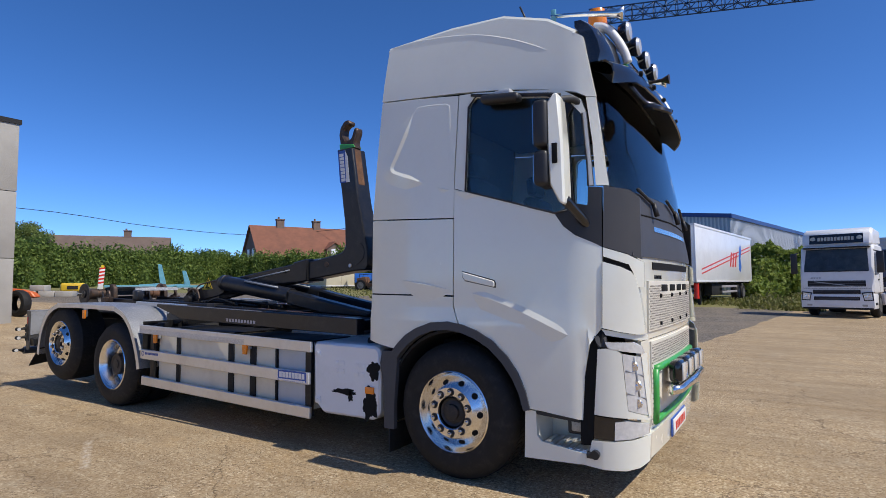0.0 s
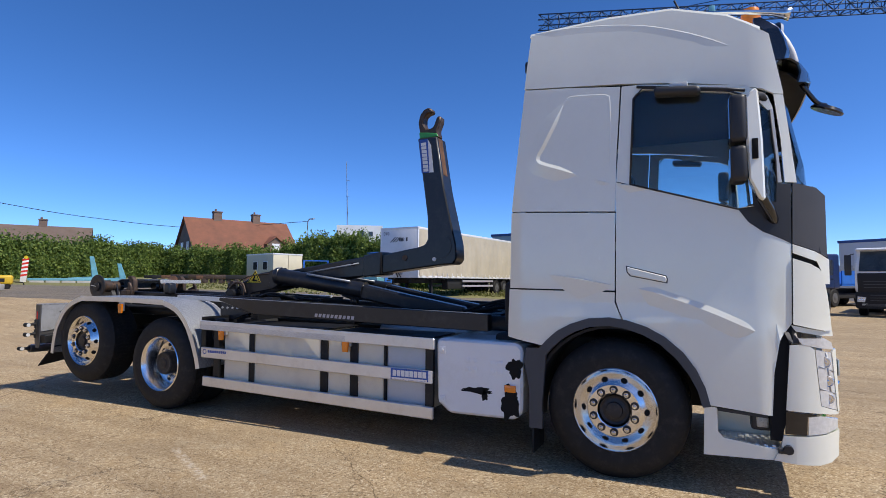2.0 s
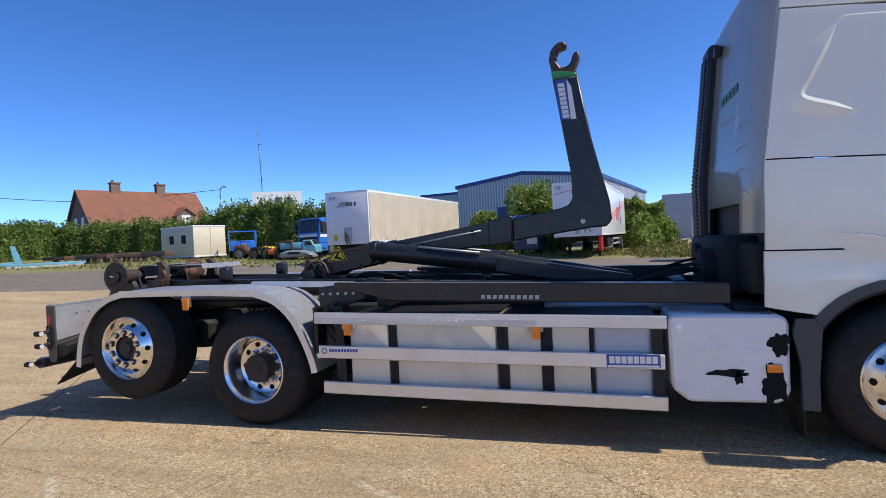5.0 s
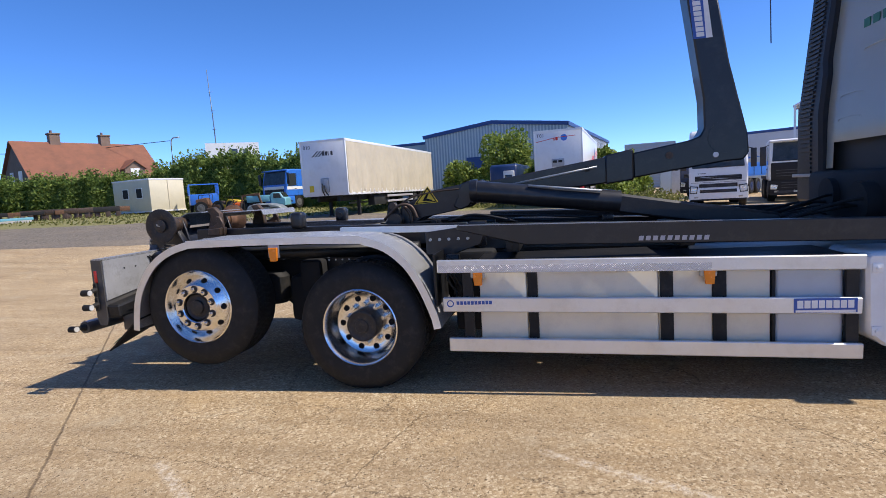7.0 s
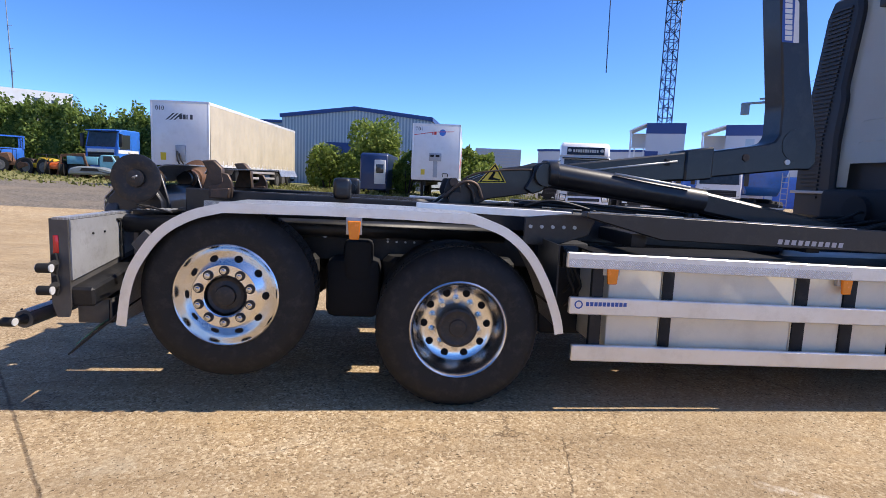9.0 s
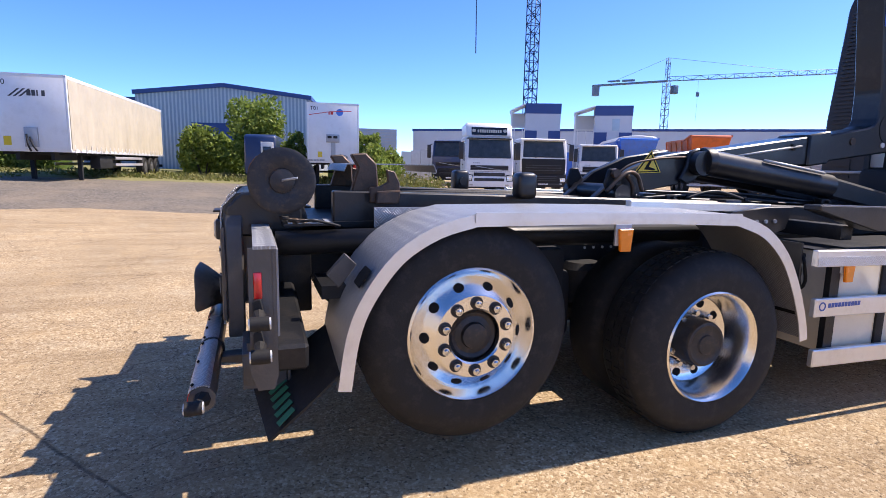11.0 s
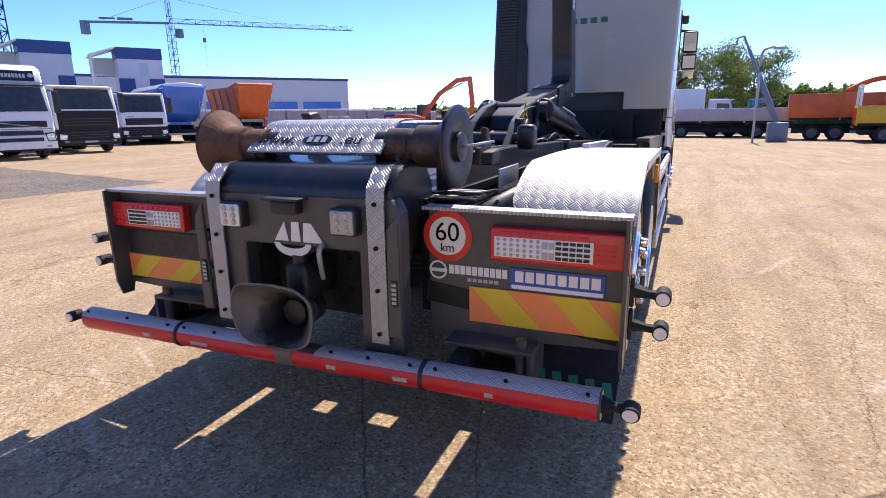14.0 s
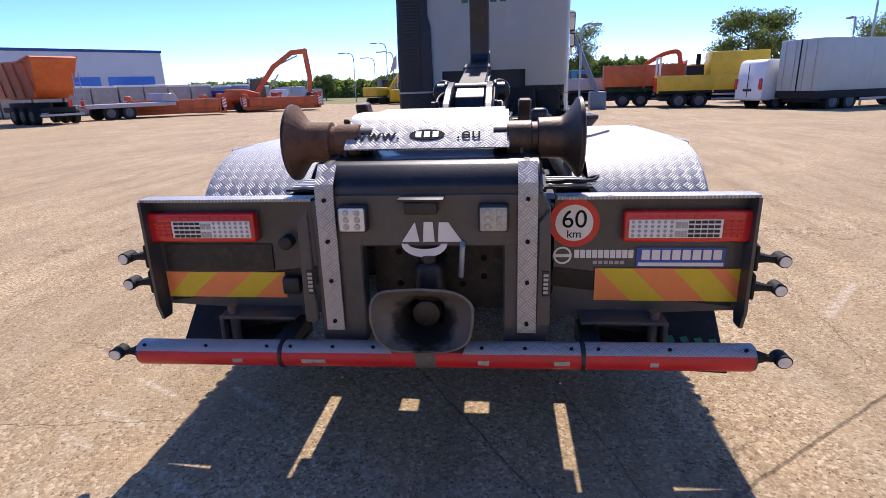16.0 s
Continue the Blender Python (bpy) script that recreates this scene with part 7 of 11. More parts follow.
        letters("disc_unit", "km", 0.048, Matrix.Translation((XR + 0.0155, -0.578, 0.928)) @ facing, M["ink"], plate)
# brackets and step under the plates
for s in (-1, 1):
    bm = B()
    lo, hi = min(s * 0.605, s * 0.95), max(s * 0.605, s * 0.95)
    box(bm, XR - 0.10, XR + 0.10, lo, hi, 0.575, 0.590, 0.003)
    box(bm, XR + 0.085, XR + 0.10, lo, hi, 0.43, 0.58, 0.003)
    box(bm, XR - 0.10, XR + 0.10, lo, hi, 0.43, 0.445, 0.003)
    box(bm, XR - 0.10, XR + 0.08, s * 0.93, s * 0.95, 0.44, 0.58, 0.004)
    part("bracket_bolt", cyl(B(), (XR - 0.06, s * 0.90, 0.44), (XR - 0.06, s * 0.90, 0.625), 0.022), M["rear_black"], truck)
    part("bar_bracket", bm, M["rear_black"], truck)
    bm = B()
    prism(bm, [(XR + 0.1, 0.52), (XR - 0.22, 0.50), (XR - 0.22, 0.47), (XR + 0.1, 0.44)], "xz", s * 0.61, s * 0.69, 0.006)
    part("bar_arm", bm, M["rear_black"], truck)
for s in (-1, 1):
    part("rear_box", box(B(), XR + 0.06, XR + 0.24, min(s * 0.44, s * 0.50), max(s * 0.44, s * 0.50), 0.64, 1.03, 0.01), M["frame_black"], truck)
    part("flap_bracket", prism(B(), [(-6.71, 0.93), (-6.63, 1.02), (-6.58, 0.97), (-6.66, 0.87)], "xz", s * 0.98, s * 1.02, 0.004), M["rear_black"], truck)
    part("rear_stay", box(B(), -6.72, -6.55, min(s * 0.605, s * 0.92), max(s * 0.605, s * 0.92), 0.80, 0.86), M["frame_black"], truck)
    part("frame_flange", box(B(), -6.58, -5.6, min(s * 0.44, s * 0.54), max(s * 0.44, s * 0.54), 0.98, 1.0), M["frame_black"], truck)
    part("tape", sheet(B(), [(-6.605, 0.905), (-6.585, 0.94), (-6.555, 0.975)], min(s * 1.07, s * 1.185), max(s * 1.07, s * 1.185), 0.004), M["ink"], truck, "black tape on the fender")
for s in (-1, 1):
    step = part("light_step", box(B(), XR + 0.10, XR + 0.34, min(s * 0.46, s * 0.66), max(s * 0.46, s * 0.66), 1.10, 1.11), M["frame_black"], truck, "dark perforated step plate")
    for k in range(5):
        part("step_rib", box(B(), XR + 0.12 + k * 0.045, XR + 0.14 + k * 0.045, s * 0.56 - 0.08, s * 0.56 + 0.08, 1.11, 1.117), M["galv"], step)

# chain links and a cable left on the offside step, and a tread plate behind it
for k in range(4):
    part("chain_ring", lathe(B(), [(0.014, 0.0), (0.019, 0.007), (0.026, 0.007), (0.031, 0.0)], (XR + 0.15 + 0.03 * (k % 2), -0.52 - 0.045 * k, 1.118), 14, "z", 1, (False, False)), M["brown_steel"], truck, "rusty chain ring")
part("loose_cable", tube(B(), bent([(XR + 0.13, -0.47, 1.125), (XR + 0.09, -0.56, 1.135), (XR + 0.16, -0.66, 1.125), (XR + 0.24, -0.70, 1.13), (XR + 0.36, -0.68, 1.10)], 5), 0.007, 6), M["rubber"], truck, "loose black cable")
bm = B()
box(bm, -6.42, -6.10, -0.625, -0.615, 1.08, 1.185, 0.002)
flat_uv(bm, (0, 2))
part("inner_plate", bm, M["tread"], truck, "tread plate inside the fender")

# underrun bar
bm = B()
cyl(bm, (-7.20, -1.225, 0.487), (-7.20, 1.225, 0.487), 0.058, seg=24)
bar = part("underrun_bar", bm, M["rear_black"], truck, "round underrun bar, tread plate over red tape")
def bar_cover(y0, y1, inner):
    """Bent tread plate over the bar, dented along its edge and cut slantwise at its inner end."""
    bm = B()
    turns = [math.radians(152 - 9.5 * k) for k in range(11)]
    n = max(6, int(abs(y1 - y0) / 0.05))
    rnd = random.Random(int(abs(y0) * 100))
    rows = []
    for i in range(n + 1):
        y = y0 + (y1 - y0) * i / n
        dent = rnd.uniform(0.0, 0.005)
        row = []
        for k, a in enumerate(turns):
            lift = 0.0635 + (dent if k < 3 else 0.001 * math.sin(31 * y + k))
            slant = inner * 0.030 * (1 - k / 10.0) if (i == n and inner) else 0.0
            row.append(bm.verts.new((-7.20 + lift * math.cos(a), y + slant, 0.487 + lift * math.sin(a))))
        rows.append(row)
    uv = bm.loops.layers.uv.new("UVMap")
    fs = []
    for ra, rb in zip(rows, rows[1:]):
        for k in range(10):
            f = bm.faces.new((ra[k], ra[k + 1], rb[k + 1], rb[k]))
            for loop, (yy, kk) in zip(f.loops, ((ra[0].co.y, k), (ra[0].co.y, k + 1), (rb[0].co.y, k + 1), (rb[0].co.y, k))):
                loop[uv].uv = (yy, kk * 0.0135)
            fs.append(f)
    bmesh.ops.recalc_face_normals(bm, faces=fs)
    bmesh.ops.solidify(bm, geom=fs, thickness=0.004)
    return bm


for y0, y1, inner in ((-1.22, -0.61, 0), (-0.59, -0.17, 1), (0.59, 0.17, -1), (1.22, 0.61, 0)):
    cover = part("tread_cover", bar_cover(y0, y1, inner), M["tread_dull"], bar, "dented tread-plate cover")
    for y in (y0 + 0.035 * (1 if y1 > y0 else -1), y1 - 0.045 * (1 if y1 > y0 else -1), (y0 + y1) / 2):
        part("screw", cyl(B(), (-7.240, y, 0.5395), (-7.2455, y, 0.5465), 0.0075, seg=8), M["ink"], cover)
bm = B()
sheet(bm, arc(-7.20, 0.487, 0.0625, 242, 146, 9), -1.215, 1.215, 0.004)
part("red_tape", bm, M["red_paint"], bar)
for y, w in ((0.46, 0.05), (0.78, 0.02), (-0.52, 0.03), (-0.86, 0.015), (-0.22, 0.02)):
    part("scuff", wobble(sheet(B(), arc(-7.20, 0.487, 0.0655, 200, 180, 3), y - w, y + w, 0.002), 0.004, 24.0), M["lens_dim"], bar, "pale scuff through the red tape")
bm = B()
sheet(bm, arc(-7.20, 0.487, 0.0665, 236, 120, 8), -0.035, 0.045, 0.003)
part("grime_patch", wobble(bm, 0.004, 20.0), M["jaw"], bar, "greasy mark over the tape")
for y in (-0.60, 0.60):
    bm = B()
    lathe(bm, [(0.05, -0.007), (0.0695, -0.007), (0.0695, 0.007), (0.05, 0.007)], (-7.20, y, 0.487), 24, "y")
    part("clamp", bm, M["black"], bar)
for s in (-1, 1):
    bm = B()
    tube(bm, [(-7.20, s * 1.22, 0.49), (-7.215, s * 1.27, 0.495), (-7.225, s * 1.305, 0.495)], 0.018, 8, [0.04, 0.018, 0.02])
    cyl(bm, (-7.26, s * 1.315, 0.495), (-7.19, s * 1.315, 0.495), 0.03, seg=16)
    st = part("marker_stalk", bm, M["rubber"], bar)
    bm = B()
    cyl(bm, (-7.265, s * 1.315, 0.495), (-7.259, s * 1.315, 0.495), 0.024, seg=16)
    part("marker_lens", bm, M["lens"], bar)
    part("marker_lens", cyl(B(), (-7.191, s * 1.315, 0.495), (-7.184, s * 1.315, 0.495), 0.025, seg=16), M["lens"], bar)

# the bar sits a little higher at its offside end
bar.matrix_basis = pose(0, 0, 0.015, -0.75, 0, 0) @ Matrix.Translation((-7.20, 0, 0.487)) @ Matrix.Diagonal((0.84, 1.0, 0.84, 1.0)) @ Matrix.Translation((7.20, 0, -0.487))

# rear rollers with flared flanges, and the tread plate between
for s in (-1, 1):
    bm = B()
    lathe(bm, [(0.048, 0.301), (0.072, 0.305), (0.072, 0.400), (0.066, 0.405), (0.066, 0.425), (0.082, 0.430), (0.084, 0.515), (0.090, 0.530), (0.108, 0.548), (0.138, 0.570), (0.158, 0.584), (0.158, 0.597), (0.144, 0.602), (0.086, 0.593), (0.058, 0.589), (0.053, 0.611), (0.029, 0.615)], (-6.86, 0, 1.312), 36, "y", s)
    roller = part("rear_roller", bm, M["rust"] if s > 0 else M["brown_steel"], truck, "rusty flared guide roller")
    bm = B()
    lathe(bm, [(0.159, 0.588), (0.159, 0.598), (0.144, 0.604), (0.086, 0.596), (0.058, 0.592), (0.056, 0.612), (0.029, 0.618)], (-6.86, 0, 1.312), 36, "y", s, (False, True))
    part("roller_face", bm, M["hub"], roller, "greasy black roller face")
    bm = B()
    cyl(bm, (-6.86, s * 0.25, 1.312), (-6.86, s * 0.35, 1.312), 0.06)
    prism(bm, [(-6.94, 1.10), (-6.72, 1.10), (-6.79, 1.35), (-6.92, 1.35)], "xz", s * 0.35, s * 0.375, 0.006)
    part("roller_bracket", bm, M["frame_grey"], truck)
bm = B()
tube(bm, [(-6.86, -0.61, 1.312), (-6.86, -0.64, 1.317), (-6.80, -0.72, 1.33)], 0.006, 6)
part("grease_line", bm, M["galv"], truck)
bm = B()
sheet(bm, bent([(-6.975, 1.292), (-6.935, 1.324), (-6.855, 1.382), (-6.78, 1.415), (-6.62, 1.42)], 4), -0.313, 0.352, 0.008, 6)
tp = part("roller_cover", bm, M["tread"], truck, "bent tread-plate cover printed with a web address")
on_cover = Matrix(((0, 0.79, -0.61, 0), (-1, 0, 0, 0), (0, 0.61, 0.79, 0), (0, 0, 0, 1)))
spot = Matrix.Translation((-6.917, 0.018, 1.3395)) @ on_cover
letters("cover_print", "www.", 0.085, spot @ Matrix.Translation((-0.21, 0, 0.002)), M["ink"], tp)
letters("cover_print", ".eu", 0.085, spot @ Matrix.Translation((0.17, 0, 0.002)), M["ink"], tp)
bm = B()
bmesh.ops.create_cone(bm, cap_ends=True, segments=32, radius1=0.03, radius2=0.03, depth=0.003, matrix=spot @ Matrix.Diagonal((2.4, 1.0, 1, 1)))
ring = part("cover_oval", bm, M["ink"], tp, "dark oval emblem")
bm = B()
for dx in (-0.035, 0.0, 0.035):
    bmesh.ops.create_cube(bm, size=1.0, matrix=spot @ Matrix.Translation((dx, 0, 0.002)) @ Matrix.Diagonal((0.024, 0.034, 0.002, 1)))
part("oval_bars", bm, M["alu"], tp)
bm = B()
sheet(bm, [(-6.52, 1.36), (-6.50, 1.40), (-6.0, 1.405), (-5.98, 1.36)], -0.30, 0.36, 0.006, 2)
part("walk_plate", bm, M["tread"], truck, "bright tread-plate walkway")
for s in (-1, 1):
    bm = B()
    prism(bm, [(-6.50, 1.25), (-6.35, 1.25), (-6.36, 1.40), (-6.42, 1.46), (-6.50, 1.45), (-6.46, 1.38)], "xz", s * 0.36, s * 0.42, 0.008)
    part("body_hook", bm, M["brown_steel"], truck)


# ---- everything round the yard ----
def leaf_material(name, dark, mid, light, rough=0.6):
    m = bpy.data.materials.new(name)
    nt, nn, ll, p = nodes_of(m)
    geo = nn.new("ShaderNodeNewGeometry")
    n = nn.new("ShaderNodeTexNoise")
    n.inputs["Scale"].default_value = 0.9
    n.inputs["Detail"].default_value = 4
    ll.new(geo.outputs["Position"], n.inputs["Vector"])
    f = math_node(nt, "ADD", math_node(nt, "MULTIPLY", geo.outputs["Random Per Island"], 0.55), math_node(nt, "MULTIPLY", n.outputs["Fac"], 0.5))
    ll.new(ramp(nt, f, [(0.15, dark), (0.5, mid), (0.95, light)]), p.inputs["Base Color"])
    p.inputs["Roughness"].default_value = rough
    p.inputs["Specular IOR Level"].default_value = 0.3
    glow = nn.new("ShaderNodeBsdfTranslucent")
    ll.new(p.inputs["Base Color"].links[0].from_socket, glow.inputs["Color"])
    both = nn.new("ShaderNodeMixShader")
    both.inputs[0].default_value = 0.42
    ll.new(p.outputs[0], both.inputs[1])
    ll.new(glow.outputs[0], both.inputs[2])
    ll.new(both.outputs[0], nn["Material Output"].inputs[0])
    return m


M["conifer"] = leaf_material("conifer_hedge_leaves", (0.034, 0.068, 0.016), (0.135, 0.205, 0.042), (0.34, 0.42, 0.10))
M["bush"] = leaf_material("bush_leaves", (0.060, 0.10, 0.018), (0.20, 0.27, 0.045), (0.38, 0.43, 0.11))
M["tree_leaf"] = leaf_material("tree_leaves", (0.06, 0.095, 0.026), (0.165, 0.22, 0.055), (0.31, 0.36, 0.12))
M["weed"] = leaf_material("weed_leaves", (0.08, 0.10, 0.02), (0.18, 0.19, 0.055), (0.34, 0.30, 0.14))
M["bark"] = surface("bark", (0.09, 0.07, 0.055), 0.9, 0, 0.3, 4, 40, 0.3)


def leaf_mesh(name, centres, size, seed, material, upright=0.3):
    """Many small bent leaves or sprigs at the given places, joined."""
    rg = np.random.default_rng(seed)
    c = np.asarray(centres, dtype=float)
    n = len(c)
    d = rg.normal(size=(n, 3))
    d[:, 2] += upright * 2
    d /= np.linalg.norm(d, axis=1)[:, None]
    e = np.cross(d, rg.normal(size=(n, 3)))
    e /= np.linalg.norm(e, axis=1)[:, None] + 1e-9
    s = size * rg.uniform(0.6, 1.4, n)[:, None]
    nn_ = np.cross(d, e)
    v = np.stack([c - d * s * 0.5, c + e * s * 0.32 + nn_ * s * 0.08, c + d * s * 0.6, c - e * s * 0.32 + nn_ * s * 0.08], axis=1).reshape(-1, 3)
    q = np.arange(n * 4).reshape(-1, 4)
    faces = np.concatenate([q[:, [0, 1, 2]], q[:, [0, 2, 3]]])
    me = bpy.data.meshes.new(name)
    me.from_pydata(v.tolist(), [], faces.tolist())
    me.materials.append(material)
    return me


def hedge(name, label, p0, p1, height, depth, n, size, seed, material="conifer", spiky=0.5):
    """A row of grown-together shrubs with an uneven top, over a dark woody core."""
    rg = np.random.default_rng(seed)
    p0, p1 = np.array(p0, float), np.array(p1, float)
    L = np.linalg.norm(p1 - p0)
    ax = (p1 - p0) / L
    nx = np.array([-ax[1], ax[0]])
    ob = thing(name, label, "hedge", (p0[0], p0[1], gz(*p0)), 0, kind="stuff")
    t = rg.uniform(0, L, n)
    peaks = np.arange(0, L + 1, 0.9)
    ph = height * (1 + rg.uniform(-0.2, 0.10, len(peaks)))
    near = np.interp(t, peaks, ph) + spiky * np.maximum(0, np.cos(t * 2 * np.pi / 0.9)) ** 2 * rg.uniform(0.2, 1.0, n) * 0.8
    h = near * rg.uniform(0.0, 1.0, n) ** 0.75
    w = depth * 0.5 * np.sqrt(np.maximum(0.05, 1 - (h / (near + 0.01)) ** 3)) * (1 + 0.2 * np.sin(t * 2.1) + rg.normal(0, 0.08, n))
    side = np.where(rg.uniform(size=n) < 0.72, -1.0, 1.0) * rg.uniform(0.75, 1.05, n) * w
    top = rg.uniform(size=n) < 0.2
    h = np.where(top, near * rg.uniform(0.9, 1.05, n), h)
    side = np.where(top, rg.uniform(-1, 1, n) * w * 0.9, side)
    xy = ax[None, :] * t[:, None] + nx[None, :] * side[:, None]
    z = np.array([gz(p0[0] + a[0], p0[1] + a[1]) for a in xy]) - gz(*p0) + h
    me = leaf_mesh(name + "_leaves", np.column_stack([xy, z]), size, seed + 1, M[material])
    lv = new("leaves", me)
    lv.parent = ob
    bm = B()
    k = int(L / 1.2) + 1
    rows = []
    for i in range(k + 1):
        tt = L * i / k
        base = p0 + ax * tt
        zb = gz(*base) - gz(*p0)
        hh = float(np.interp(tt, peaks, ph)) * 0.80
        pts = []
        for off, zz in ((-0.42, -0.1), (-0.40, hh * 0.6), (-0.2, hh), (0.2, hh), (0.4, hh * 0.6), (0.42, -0.1)):
            q = ax * tt + nx * off * depth
            pts.append(bm.verts.new((q[0], q[1], zb + zz)))
        rows.append(pts)
    for a, b in zip(rows, rows[1:]):
        for i in range(5):
            bm.faces.new((a[i], b[i], b[i + 1], a[i + 1]))
    bm.faces.new(rows[0])
    bm.faces.new(rows[-1][::-1])
    part("core", wobble(bm, 0.3, 0.8, seed), M["conifer"] if material == "conifer" else M["bush"], ob)
    return ob


def bush(name, label, at, r, h, n, size, seed, material="bush"):
    rg = np.random.default_rng(seed)
    ob = thing(name, label, "bush", (at[0], at[1], gz(*at[:2])))
    lobes = [(rg.uniform(-0.6, 0.6) * r, rg.uniform(-0.6, 0.6) * r, h * rg.uniform(0.3, 0.72), rg.uniform(0.35, 0.55) * r) for _ in range(9)]
    pts = []
    for x, y, z, q in lobes:
        k = n // 9
        d = rg.normal(size=(k, 3))
        d /= np.linalg.norm(d, axis=1)[:, None]
        d *= (q * rg.uniform(0.7, 1.08, k))[:, None]
        d[:, 2] *= h / r * 0.75
        pts.append(d + np.array([x, y, z]))
    pts = np.concatenate(pts)
    pts = pts[pts[:, 2] > 0]
    lv = new("leaves", leaf_mesh(name + "_leaves", pts, size, seed + 1, M[material]))
    lv.parent = ob
    bm = B()
    for k in range(7):
        a = rg.uniform(0, 6.28)
        tube(bm, [(0.15 * math.cos(a), 0.15 * math.sin(a), -0.1), (0.4 * r * math.cos(a), 0.4 * r * math.sin(a), h * 0.35), (0.6 * r * math.cos(a), 0.6 * r * math.sin(a), h * 0.6)], 0.03, 5, [0.05, 0.03, 0.012])
    part("stems", bm, M["bark"], ob)
    return ob


def tree(name, label, at, height, spread, n, size, seed, bare=0.28):
    rg = np.random.default_rng(seed)
    ob = thing(name, label, "tree", (at[0], at[1], gz(*at[:2])))
    bm = B()
    tube(bm, bent([(0, 0, -0.2), (0.1, 0.05, height * 0.3), (-0.05, 0.1, height * 0.6), (0.05, 0, height * 0.9)], 4), 0.1, 8, [height * 0.028 * (1 - 0.85 * i / 12) for i in range(13)])
    tips = []
    for k in range(16):
        a = k * 2.4 + rg.uniform(-0.3, 0.3)
        z0 = height * (bare + (0.9 - bare) * k / 16)
        ln = spread * (1.0 - 0.55 * abs(k / 16 - 0.35)) * rg.uniform(0.6, 1.0)
        e = Vector((ln * math.cos(a), ln * math.sin(a), z0 + ln * rg.uniform(0.2, 0.6)))
        tube(bm, bent([(0, 0, z0), (e.x * 0.5, e.y * 0.5, z0 + (e.z - z0) * 0.35), tuple(e)], 3), 0.03, 5, [height * 0.010 * (1 - 0.8 * i / 6) for i in range(7)])
        tips += [(e, 0.34), (e * 0.7 + Vector((0, 0, z0 * 0.3)), 0.30)]
    tips.append((Vector((0, 0, height * 0.94)), 0.35))
    part("trunk", bm, M["bark"], ob)
    pts = []
    for c, q in tips:
        k = n // len(tips)
        d = rg.normal(size=(k, 3))
        d /= np.linalg.norm(d, axis=1)[:, None]
        d *= (spread * q * rg.uniform(0.25, 1.1, k))[:, None]
        d[:, 2] *= 0.75
        pts.append(d + np.array(c))
    lv = new("crown", leaf_mesh(name + "_crown", np.concatenate(pts), size, seed + 1, M["tree_leaf"]))
    lv.parent = ob
    return ob


# -- vehicles: local x points to the front, the origin lies on the ground --
def far_wheel(ob, x, y, R=0.5, w=0.3, paint="dull_rim", name="wheel"):
    bm = B()
    s = 1 if y > 0 else -1
    lathe(bm, [(0.28, 0.0), (0.36, 0.012), (0.46, 0.0), (R, -0.05), (R, -w + 0.05), (0.46, -w), (0.3, -w)], (x, y, R), 24, "y", s)
    wl = part(name, bm, M["rubber"], ob)
    bm = B()
    lathe(bm, [(0.285, 0.006), (0.26, -0.01), (0.20, -0.03), (0.12, 0.02), (0.05, 0.03)], (x, y, R), 18, "y", s)
    part("rim", bm, M[paint], wl)
    return wl


